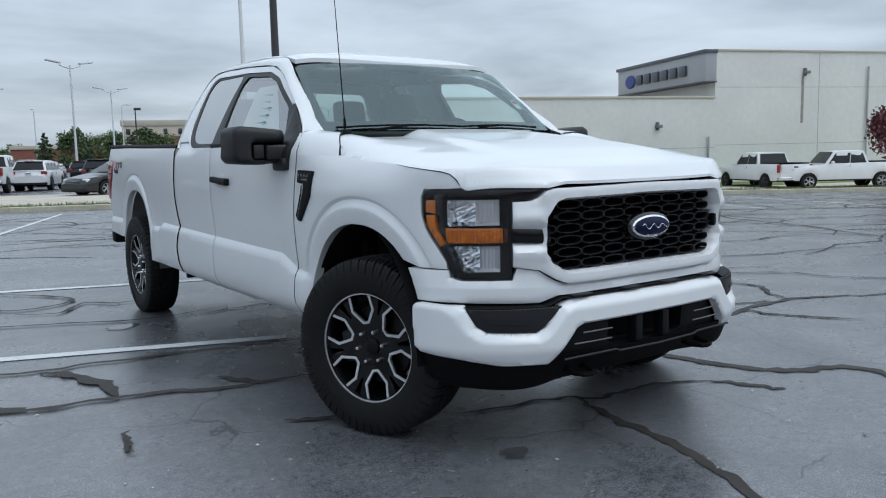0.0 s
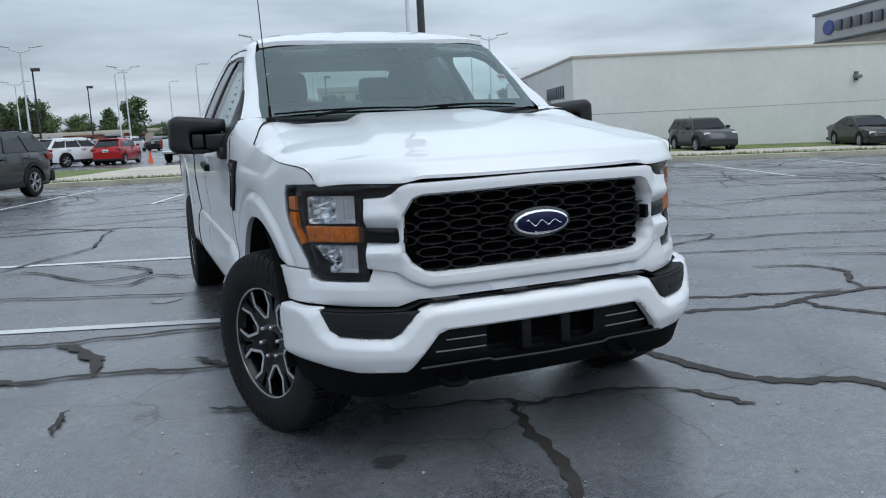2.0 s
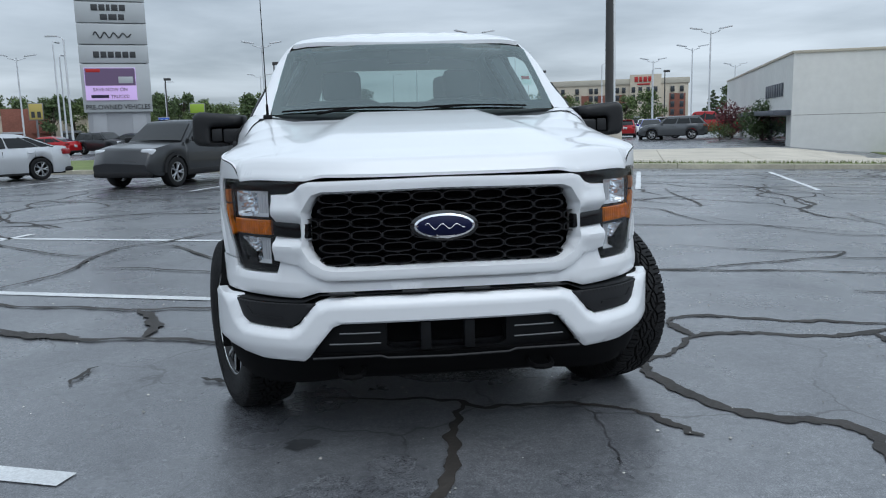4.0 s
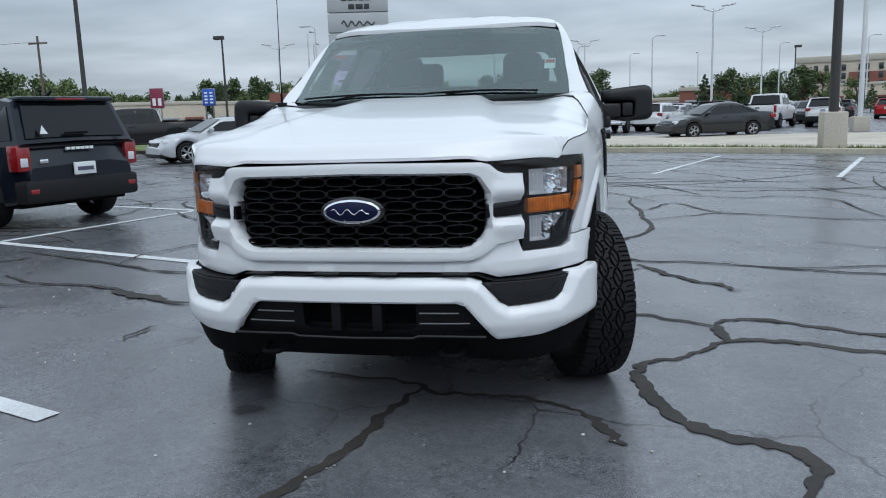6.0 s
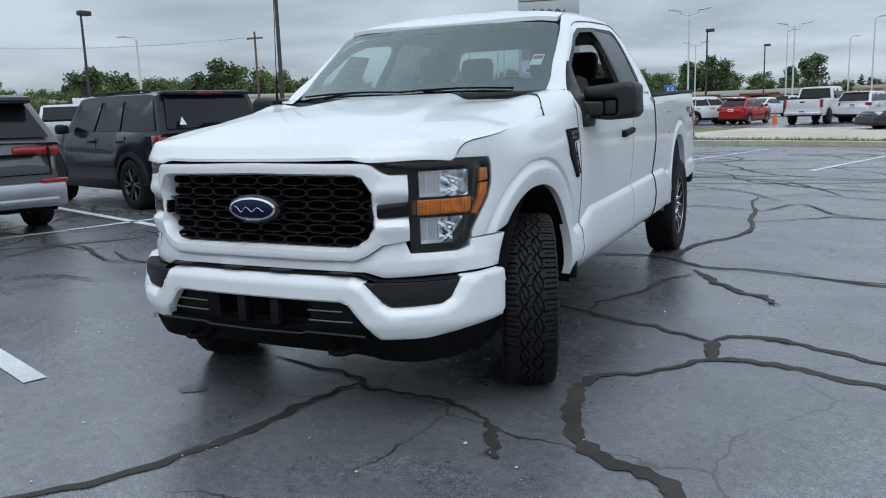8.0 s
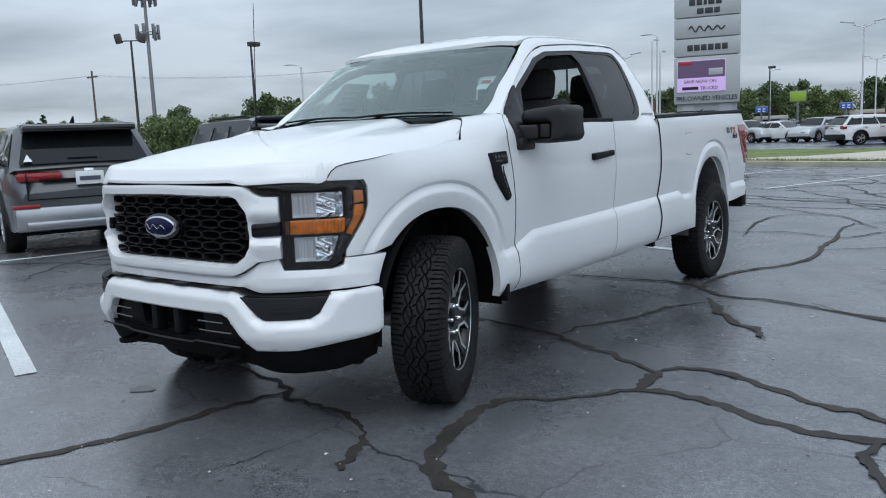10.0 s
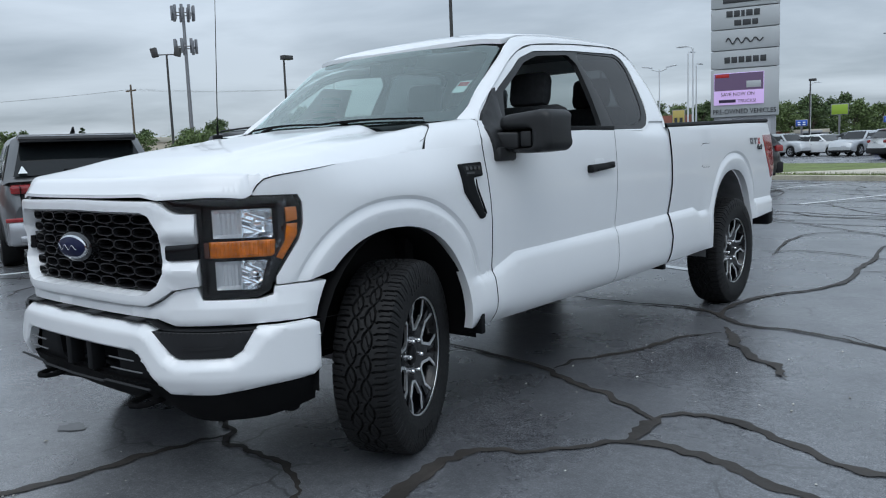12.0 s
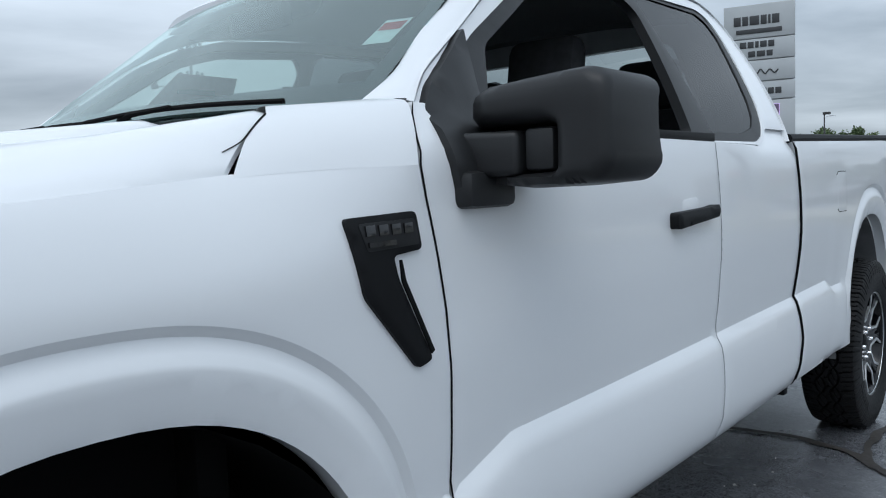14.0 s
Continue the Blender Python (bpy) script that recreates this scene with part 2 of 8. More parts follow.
    return m


def pane(name, tint, gloss=1.0, ior=1.5, rough=0.01, base=0.0, haze=(0.02, 0.03, 0.03), sheen=(1, 1, 1)):
    """Thin glass: clear with a tint, and a mirror that grows towards grazing views."""
    m = bpy.data.materials.new(name)
    m.use_nodes = True
    nt = m.node_tree
    nt.nodes.clear()
    out = nt.nodes.new("ShaderNodeOutputMaterial")
    tr = nt.nodes.new("ShaderNodeBsdfTransparent")
    tr.inputs["Color"].default_value = (*tint, 1)
    gl = nt.nodes.new("ShaderNodeBsdfGlossy")
    gl.inputs["Roughness"].default_value = rough
    gl.inputs["Color"].default_value = (*sheen, 1)
    fr = nt.nodes.new("ShaderNodeFresnel")
    fr.inputs["IOR"].default_value = ior
    mu = nt.nodes.new("ShaderNodeMath")
    mu.operation = "MULTIPLY_ADD"
    mu.use_clamp = True
    mu.inputs[1].default_value = gloss
    mu.inputs[2].default_value = base
    nt.links.new(fr.outputs["Fac"], mu.inputs[0])
    mx = nt.nodes.new("ShaderNodeMixShader")
    nt.links.new(mu.outputs["Value"], mx.inputs["Fac"])
    nt.links.new(tr.outputs["BSDF"], mx.inputs[1])
    nt.links.new(gl.outputs["BSDF"], mx.inputs[2])
    nt.links.new(mx.outputs["Shader"], out.inputs["Surface"])
    return m


white_paint = surface("white_paint", (0.76, 0.775, 0.79), 0.34, coat=0.7, vary=[(0.6, 0.012)], bump=[(0.012, 0.015, 0.001)])
black_plastic = surface("black_plastic", (0.0045, 0.005, 0.006), 0.62, spec=0.22, vary=[(0.05, 0.12)], bump=[(0.003, 0.12, 0.001)])
grey_plastic = surface("grey_plastic", (0.013, 0.0135, 0.015), 0.5, spec=0.35, vary=[(0.08, 0.1)], bump=[(0.003, 0.1, 0.001)])
mirror_black = surface("mirror_black", (0.012, 0.0125, 0.0135), 0.46, spec=0.4, vary=[(0.05, 0.1)], bump=[(0.0025, 0.15, 0.001)])
valance_black = surface("valance_black", (0.004, 0.004, 0.0045), 0.75, spec=0.10, vary=[(0.06, 0.15)])
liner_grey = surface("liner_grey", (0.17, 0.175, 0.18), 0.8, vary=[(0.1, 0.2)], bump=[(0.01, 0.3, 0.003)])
gloss_black = surface("gloss_black", (0.008, 0.008, 0.009), 0.12, coat=0.5)
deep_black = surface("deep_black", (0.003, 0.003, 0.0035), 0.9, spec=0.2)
rubber = surface("rubber", (0.0085, 0.0086, 0.0092), 0.62, spec=0.25, vary=[(0.09, 0.25), (0.012, 0.15)], bump=[(0.004, 0.2, 0.001)], rough_vary=0.08)
machined = surface("machined_alloy", (0.80, 0.81, 0.82), 0.36, metal=0.9, bump=[(0.002, 0.08, 0.0005)])
chrome = surface("chrome", (0.82, 0.83, 0.85), 0.06, metal=1.0)
dull_steel = surface("dull_steel", (0.25, 0.25, 0.26), 0.45, metal=1.0, vary=[(0.05, 0.2)])
dark_iron = surface("dark_iron", (0.03, 0.03, 0.032), 0.6, metal=0.6)
amber = surface("amber_plastic", (0.66, 0.175, 0.006), 0.16, coat=0.6, vary=[(0.03, 0.3), (0.008, 0.3)])
red_lens = surface("red_lens", (0.26, 0.009, 0.011), 0.15, coat=0.6, vary=[(0.02, 0.2)])
emblem_blue = surface("emblem_blue", (0.004, 0.007, 0.038), 0.5, spec=0.2)
seat_cloth = surface("seat_cloth", (0.05, 0.052, 0.056), 0.9, vary=[(0.03, 0.2)], bump=[(0.004, 0.3, 0.001)])
dash_grey = surface("dash_grey", (0.075, 0.08, 0.085), 0.7, vary=[(0.05, 0.1)])
paper_white = surface("paper_white", (0.75, 0.78, 0.78), 0.6, vary=[(0.02, 0.05)])
decal_grey = surface("decal_grey", (.10, .10, .11), .5)
decal_red = surface("decal_red", (0.45, 0.02, 0.02), 0.4)
glass_front = pane("windshield_glass", (0.64, 0.78, 0.75), 0.62, 1.5, 0.01, 0.17, sheen=(0.88, 1.0, 0.98))
glass_side = pane("side_glass", (0.60, 0.65, 0.63), 0.4, 1.5, 0.005, 0.01)
glass_dark = pane("privacy_glass", (0.10, 0.11, 0.115), 0.5, 1.5, 0.01, 0.02)
lens_clear = pane("lens_clear", (0.95, 0.955, 0.96), 0.5, 1.45, 0.01, 0.01)
lamp_black = surface("lamp_black", (0.004, 0.004, 0.005), 0.18, spec=0.35)

# ---- the lot ----
UX, UY, NX, NY = .941, -.339, .339, .941   # the parking grid: along the kerb, and across it


def grid(u, n):
    return (u * UX + n * NX, u * UY + n * NY)


def ground_z(x, y):
    """Level round the pickup; the land falls a little behind the kerb and towards the showroom."""
    a = x - 4.0
    right = -min(0.6, 0.0185 * max(0, 0.5 * (a + math.sqrt(a * a + 6.0)) - 0.35)) if x > 2 else 0.0
    far = smoothstep(21, 28, x * NX + y * NY)
    w = smoothstep(28, 36, math.degrees(math.atan2(x, y + 3)))
    return right * (1 - far * (1 - w)) + far * (-0.12 * (1 - w) - 0.34 * w)


def node_mat(name):
    m = bpy.data.materials.new(name)
    m.use_nodes = True
    return m, m.node_tree, m.node_tree.nodes["Principled BSDF"]


def asphalt_material():
    m, nt, b = node_mat("worn_asphalt")
    tc = nt.nodes.new("ShaderNodeTexCoord")

    def noise_(size, detail=5, rough=.6):
        n = nt.nodes.new("ShaderNodeTexNoise")
        n.inputs["Scale"].default_value, n.inputs["Detail"].default_value, n.inputs["Roughness"].default_value = 1 / size, detail, rough
        nt.links.new(tc.outputs["Object"], n.inputs["Vector"])
        return n.outputs["Fac"]

    def ramp(fac, stops):
        r = nt.nodes.new("ShaderNodeValToRGB")
        while len(r.color_ramp.elements) < len(stops):
            r.color_ramp.elements.new(0.5)
        for e, (p, c) in zip(r.color_ramp.elements, stops):
            e.position, e.color = p, (*c, 1)
        nt.links.new(fac, r.inputs["Fac"])
        return r.outputs["Color"]

    def mix(kind, a, c, fac=1.0):
        x = nt.nodes.new("ShaderNodeMix")
        x.data_type, x.blend_type = "RGBA", kind
        if isinstance(fac, float):
            x.inputs["Factor"].default_value = fac
        else:
            nt.links.new(fac, x.inputs["Factor"])
        nt.links.new(a, x.inputs["A"])
        nt.links.new(c, x.inputs["B"])
        return x.outputs["Result"]
    base = ramp(noise_(3.2, 6, .65), [(.30, (.069, .072, .080)), (.50, (.099, .103, .113)), (.70, (.136, .141, .151))])
    patch = ramp(noise_(.55, 4), [(.32, (.78, .78, .79)), (.5, (1, 1, 1)), (.68, (1.20, 1.20, 1.19))])
    grain = ramp(noise_(.006, 2, .8), [(.30, (.40, .40, .41)), (.5, (.95, .95, .95)), (.72, (2.1, 2.08, 2.03))])
    mottle = ramp(noise_(.05, 4, .7), [(.34, (.74, .74, .75)), (.66, (1.26, 1.26, 1.25))])
    speck = ramp(noise_(.016, 3, .75), [(.32, (.66, .66, .67)), (.5, (1, 1, 1)), (.68, (1.42, 1.42, 1.40))])
    col = mix("MULTIPLY", mix("MULTIPLY", mix("MULTIPLY", mix("MULTIPLY", base, patch), mottle), speck), grain, 0.9)
    # scattered pale stones in the seal coat
    vo = nt.nodes.new("ShaderNodeTexVoronoi")
    vo.inputs["Scale"].default_value = 48
    nt.links.new(tc.outputs["Object"], vo.inputs["Vector"])
    spot = ramp(vo.outputs["Distance"], [(.0, (1, 1, 1)), (.085, (1, 1, 1)), (.12, (0, 0, 0))])
    thin = ramp(noise_(.9, 3), [(.50, (0, 0, 0)), (.66, (1, 1, 1))])
    pale = nt.nodes.new("ShaderNodeRGB")
    pale.outputs[0].default_value = (.36, .36, .35, 1)
    col = mix("MIX", col, pale.outputs[0], mix("MULTIPLY", spot, thin))
    # hairline cracks
    v2 = nt.nodes.new("ShaderNodeTexVoronoi")
    v2.feature = "DISTANCE_TO_EDGE"
    v2.inputs["Scale"].default_value = 0.85
    warp = nt.nodes.new("ShaderNodeMix")
    warp.data_type, warp.blend_type = "RGBA", "LINEAR_LIGHT"
    warp.inputs["Factor"].default_value = 0.16
    wn = nt.nodes.new("ShaderNodeTexNoise")
    wn.inputs["Scale"].default_value, wn.inputs["Detail"].default_value = 3.0, 6
    nt.links.new(tc.outputs["Object"], wn.inputs["Vector"])
    nt.links.new(tc.outputs["Object"], warp.inputs["A"])
    nt.links.new(wn.outputs["Color"], warp.inputs["B"])
    nt.links.new(warp.outputs["Result"], v2.inputs["Vector"])
    hair = ramp(v2.outputs["Distance"], [(.0, (1, 1, 1)), (.0030, (1, 1, 1)), (.0065, (0, 0, 0))])
    where = ramp(noise_(1.6, 3), [(.49, (0, 0, 0)), (.57, (1, 1, 1))])
    dark = nt.nodes.new("ShaderNodeRGB")
    dark.outputs[0].default_value = (.022, .022, .024, 1)
    col = mix("MIX", col, dark.outputs[0], mix("MULTIPLY", hair, where))
    nt.links.new(col, b.inputs["Base Color"])
    rg = nt.nodes.new("ShaderNodeMapRange")
    rg.inputs["From Min"].default_value, rg.inputs["From Max"].default_value = .32, .68
    rg.inputs["To Min"].default_value, rg.inputs["To Max"].default_value = .20, .36
    nt.links.new(noise_(1.3, 5), rg.inputs["Value"])
    nt.links.new(rg.outputs["Result"], b.inputs["Roughness"])
    b.inputs["Specular IOR Level"].default_value = 1.0
    bp = nt.nodes.new("ShaderNodeBump")
    bp.inputs["Strength"].default_value, bp.inputs["Distance"].default_value = .26, .003
    nt.links.new(noise_(.008, 3, .7), bp.inputs["Height"])
    nt.links.new(bp.outputs["Normal"], b.inputs["Normal"])
    return m


asphalt = asphalt_material()
seal = surface("crack_sealer", (0.040, 0.0355, 0.032), 0.62, spec=0.25, vary=[(0.35, 0.3), (0.02, 0.25)], bump=[(0.02, 0.4, 0.004)], rough_vary=0.12)
line_paint = surface("line_paint", (0.62, 0.64, 0.65), 0.6, vary=[(0.5, 0.14), (0.012, 0.16)], bump=[(0.006, 0.3, 0.002)])
concrete = surface("concrete", (0.50, 0.455, 0.38), 0.85, vary=[(1.6, 0.16), (0.05, 0.10)], bump=[(0.03, 0.3, 0.004)])
kerb_stone = surface("kerb_concrete", (0.46, 0.43, 0.34), 0.85, vary=[(0.9, 0.2), (0.06, 0.14)], bump=[(0.02, 0.4, 0.004)])
grass_mat = surface("grass_blades", (0.125, 0.155, 0.045), 0.8, vary=[(1.4, 0.35), (0.06, 0.3)], island=0.35)
turf = surface("turf", (0.135, 0.175, 0.05), 0.9, vary=[(1.8, 0.35), (0.12, 0.35)], bump=[(0.05, 0.8, 0.03)])

# one sheet of ground to the horizon
gv, gf = [], []
radii = [0, .5, 1, 2, 3, 4, 5.5, 7, 9, 11, 13, 15, 17, 19, 21, 23, 25, 28, 31, 35, 40, 46, 54, 64, 80, 110, 160, 260, 500, 1100, 2400]
seg = 72
gv.append((0, 0, 0))
for r in radii[1:]:
    for i in range(seg):
        a = 2 * math.pi * i / seg
        x, y = r * math.cos(a), r * math.sin(a)
        gv.append((x, y, ground_z(x, y)))
for i in range(seg):
    gf.append((0, 1 + i, 1 + (i + 1) % seg))
for k in range(len(radii) - 2):
    o, p = 1 + k * seg, 1 + (k + 1) * seg
    for i in range(seg):
        j = (i + 1) % seg
        gf.append((o + i, p + i, p + j, o + j))
ground = solid("ground", gv, gf, asphalt, None, "worn dark grey asphalt with sealed cracks")
tagged(ground, category="ground", kind="structure")


def ribbon(name, pts, width, lift, material, label, jitter=0.0, taper=True, kind="structure", rough=.0):
    """A flat strip laid on the ground along a line."""
    q = curve_points([np.array(p, float) for p in pts], 14) if len(pts) > 2 else np.array(dense(pts, .4, False))
    v, f, n = [], [], len(q)
    ph = random.uniform(0, 100)
    for i, p in enumerate(q):
        d = q[min(i + 1, n - 1)] - q[max(i - 1, 0)]
        d = d / (np.linalg.norm(d) + 1e-9)
        w = width / 2
        if taper:
            w *= .35 + .65 * min(1, 4 * i / n, 4 * (n - 1 - i) / n)
        w1 = w * (1 + rough * (noise.noise((i * .21 + ph, 3.1, 0)) * 1.5))
        w2 = w * (1 + rough * (noise.noise((i * .21 + ph, 9.7, 0)) * 1.5))
        o = jitter * noise.noise((i * .16 + ph, 0, 0)) + .004 * noise.noise((i * .9 + ph, 5.3, 0))
        for s in (w1 + o, -w2 + o):
            x, y = p[0] - d[1] * s, p[1] + d[0] * s
            v.append((x, y, ground_z(x, y) + lift))
    for i in range(n - 1):
        f.append((2 * i, 2 * i + 1, 2 * i + 3, 2 * i + 2))
    return v, f


def stripe(p, q, w=.105):
    v, f = ribbon("", [p, q], w, .005, line_paint, "", taper=False)
    ob = solid("parking_line", v, f, line_paint, None, "worn white painted parking line on the asphalt", 0)
    tagged(ob, category="parking line", group="parking lines", kind="structure")


ROW = 1.69
for k in range(-3, 2):
    n = ROW + 3.03 * k
    stripe(grid(-12.6, n), grid(-1.08 if k != 1 else -1.5, n), .115)
stripe(grid(-6.55, ROW - 9.1), grid(-6.9, ROW + 3.45))
for k in range(-7, 10):
    u = -2.25 + 3.24 * k
    stripe(grid(u, 12.0), grid(u, 17.9))

def crack(w, *pts):
    """A tar-sealed crack of width w along a line of points."""
    crack.lift += .00025
    v, f = ribbon("", pts, w, .004 + crack.lift, seal, "", .03, True, rough=.55)
    ob = solid("sealed_crack", v, f, seal, None, "dark tar-sealed crack in the asphalt", 0)
    tagged(ob, category="sealed crack", group="sealed cracks", kind="structure")


crack.lift = 0.0
# in front of the pickup
crack(.050, (-.62, -2.3), (-.43, -1.84), (-.22, -1.58), (-.11, -1.32), (-.03, -1.09), (.01, -.92), (.03, -.70), (.08, -.48), (.13, -.34))
crack(.034, (-.53, -.14), (-.22, -.22), (.05, -.27), (.18, -.39), (.36, -.41), (.58, -.41), (.77, -.49), (.89, -.58))
crack(.048, (.88, -.56), (.94, -.68), (1.0, -.80), (1.04, -.90))
# beside the driver's door
crack(.075, (1.60, -1.36), (1.66, -1.14), (1.72, -.98), (1.62, -.83), (1.45, -.77), (1.31, -.65), (1.20, -.42), (1.15, -.20), (1.13, 0), (1.19, .15), (1.36, .24))
crack(.060, (1.34, .23), (1.50, .40), (1.64, .57), (1.82, .60), (2.02, .57), (2.22, .48), (2.45, .43), (2.66, .46), (2.92, .50), (3.34, .49), (3.75, .35), (4.01, .18), (4.5, .1))
crack(.075, (1.65, .56), (1.62, .74), (1.62, .90))
crack(.055, (1.60, .88), (1.70, 1.02), (1.88, 1.04), (2.12, .95), (2.39, .80), (2.60, .77), (2.80, .66), (3.2, .56))
crack(.045, (1.63, .86), (1.42, .99), (1.18, 1.12), (.95, 1.20), (.76, 1.32), (.30, 1.42), (-.2, 1.5))
crack(.040, (.80, 1.34), (.83, 1.58), (.98, 1.86), (1.05, 2.10), (1.10, 2.38), (1.28, 2.62))
crack(.060, (1.24, 2.78), (1.36, 2.58), (1.46, 2.38), (1.62, 2.15), (1.80, 2.0), (1.90, 1.82))
crack(.045, (-.6, 3.2), (-.15, 3.26), (.32, 3.24), (.80, 3.28), (1.12, 3.08), (1.34, 2.90), (1.64, 2.90), (1.97, 2.80), (2.45, 2.62), (3.2, 2.44), (3.75, 2.24), (4.4, 2.0), (5.0, 1.71))
crack(.050, (1.22, 2.95), (1.06, 3.22), (1.05, 3.68), (1.17, 4.08), (1.38, 4.42), (1.50, 5.05), (1.42, 5.80), (1.44, 6.30), (1.34, 7.1), (1.37, 7.8))
crack(.040, (1.44, 5.45), (1.98, 5.80), (2.30, 6.05), (2.90, 5.85), (3.46, 5.55), (4.0, 5.48), (4.43, 5.36), (4.86, 4.95), (5.4, 4.4))
crack(.045, (2.72, .46), (2.68, .30), (2.74, .14), (2.84, -.05), (3.0, -.3))
crack(.045, (3.34, .50), (3.54, .82), (3.75, 1.02), (3.66, 1.36), (3.30, 1.55))
crack(.035, (1.93, 2.9), (2.40, 2.67), (3.16, 2.82), (3.95, 2.97), (4.28, 3.22), (3.96, 3.30), (3.33, 3.68), (2.90, 4.03))
crack(.035, (3.91, 3.02), (4.3, 2.84), (4.93, 2.76), (5.84, 2.39), (6.6, 2.3), (7.6, 2.1))
crack(.035, (1.43, 6.30), (1.62, 6.60), (1.92, 7.10), (2.28, 6.26), (2.74, 5.92))
crack(.035, (1.37, 7.75), (2.03, 8.15), (2.85, 7.70), (3.4, 7.9), (4.0, 7.45), (4.02, 6.3), (4.1, 5.5))
crack(.035, (4.05, 9.7), (4.28, 8.65), (4.65, 7.7), (4.92, 7.95), (5.25, 9.9), (5.6, 11.1))
crack(.035, (4.25, 6.2), (4.85, 4.45), (5.41, 4.15), (6.35, 3.95), (7.2, 3.5), (8.4, 3.5), (9.4, 3.0))
crack(.035, (4.04, 1.77), (4.40, 1.58), (4.72, 1.32), (4.75, .95), (5.0, .6), (5.6, .2))
crack(.030, (6.3, 6.3), (6.06, 5.45), (6.8, 5.45), (7.5, 5.5), (8.8, 4.8))
crack(.035, (.5, 6.2), (.30, 7.4), (.35, 8.4), (1.0, 8.6), (1.7, 7.3))
crack(.035, (.27, 6.5), (.80, 6.7), (1.42, 6.42))
crack(.035, (-.77, 10.3), (.30, 9.2), (1.0, 8.6))
# beside the passenger's door
crack(.050, (-5.0, 3.3), (-4.66, 3.16), (-4.15, 2.94), (-3.38, 2.60), (-2.92, 2.36), (-2.45, 2.24), (-2.05, 2.06), (-1.74, 2.04), (-1.18, 1.96), (-.78, 1.87), (-.2, 1.75))
crack(.085, (-1.98, 2.03), (-1.84, 1.78), (-1.74, 1.50), (-1.74, 1.22))
crack(.050, (-4.2, 2.1), (-3.67, 1.81), (-3.05, 1.72), (-2.60, 1.50), (-2.18, 1.26), (-1.78, 1.19), (-1.48, 1.12), (-1.26, 1.0), (-1.02, .97), (-.6, .9))
crack(.110, (-2.78, 1.55), (-2.50, 1.42), (-2.16, 1.29))
crack(.060, (-1.18, 1.24), (-1.10, 1.08), (-1.03, .96))
crack(.030, (-1.83, .60), (-1.87, .46), (-1.88, .30))
crack(.040, (-1.20, .27), (-1.08, .21), (-.96, .16))
crack(.040, (-3.42, 2.6), (-3.50, 3.08), (-3.38, 3.40), (-3.18, 3.90), (-3.20, 4.80), (-3.05, 5.5), (-2.70, 5.8), (-2.4, 6.3), (-2.15, 6.6), (-1.93, 7.2), (-1.85, 8.4), (-1.6, 9.4))
crack(.035, (-5.2, 6.7), (-4.6, 6.0), (-3.7, 5.15), (-3.22, 4.82))
crack(.035, (-3.0, 4.05), (-2.56, 3.98), (-2.03, 3.70), (-1.58, 3.50), (-1.09, 3.26), (-.5, 3.3))
crack(.045, (-2.78, 5.4), (-2.44, 5.34), (-1.90, 4.45), (-1.50, 4.46), (-1.34, 4.72), (-1.64, 5.22), (-2.0, 5.6))
crack(.040, (-1.88, 4.16), (-1.55, 4.03), (-1.30, 4.38), (-1.03, 4.16), (-.6, 4.2))
crack(.035, (-4.1, .70), (-3.92, .98), (-3.66, 1.06), (-3.24, 1.03))
crack(.035, (-5.03, 1.46), (-5.15, 2.07), (-4.85, 2.25), (-4.0, 1.78), (-3.42, 1.69))
# an oil stain in front, a damp spot beside the bed
for nm_, lb_, cx, cy, r, mt in (("oil_stain", "round dark oil stain on the asphalt", -.60, -.70, .07, (.050, .052, .056)), ("damp_spot", "small damp shiny spot on the asphalt", -1.27, 3.11, .12, (.06, .063, .07))):
    pr = random.Random(5)
    out_ = [(cx + r * (1 + .25 * pr.uniform(-1, 1)) * math.cos(a), cy + r * .8 * (1 + .25 * pr.uniform(-1, 1)) * math.sin(a), .0042) for a in np.linspace(0, 6.283, 26, endpoint=False)]
    ob = solid(nm_, out_ + [(cx, cy, .0046)], [(i, (i + 1) % 26, 26) for i in range(26)], surface(nm_, mt, .34 if nm_ == "oil_stain" else .12, vary=[(.05, .3)], spec=.8), None, lb_)
    tagged(ob, category="stain", kind="structure")
# the finer net of cracks further off, as one sheet
rng = random.Random(7)
pieces = []
for i in range(520):
    r = rng.uniform(0, 1)
    n0 = rng.uniform(-9, 19)
    u0 = rng.uniform(-22, 26)
    x, y = grid(u0, n0)
    if -4.6 < x < 5.6 and -6 < y < 8.5:
        continue
    a = rng.choice((-.35, -.35, -.35, 1.2)) + rng.uniform(-.35, .35)
    pts = [(x, y)]
    for k in range(rng.randint(4, 14)):
        a += rng.uniform(-.55, .55)
        s = rng.uniform(.35, .9)
        x, y = x + s * math.cos(a), y + s * math.sin(a)
        if (x * NX + y * NY) > 19.2 or (-4.6 < x < 5.6 and -6 < y < 8.0):
            break
        pts.append((x, y))
    if len(pts) > 2:
        pieces.append(ribbon("", pts, rng.choice((.03, .04, .05, .06)), .0042, seal, "", .05, True, rough=.5))
v, f = joined(pieces)
tagged(solid("crack_net", v, f, seal, None, "net of thin tar-sealed cracks over the lot", 0), category="cracks", kind="stuff")
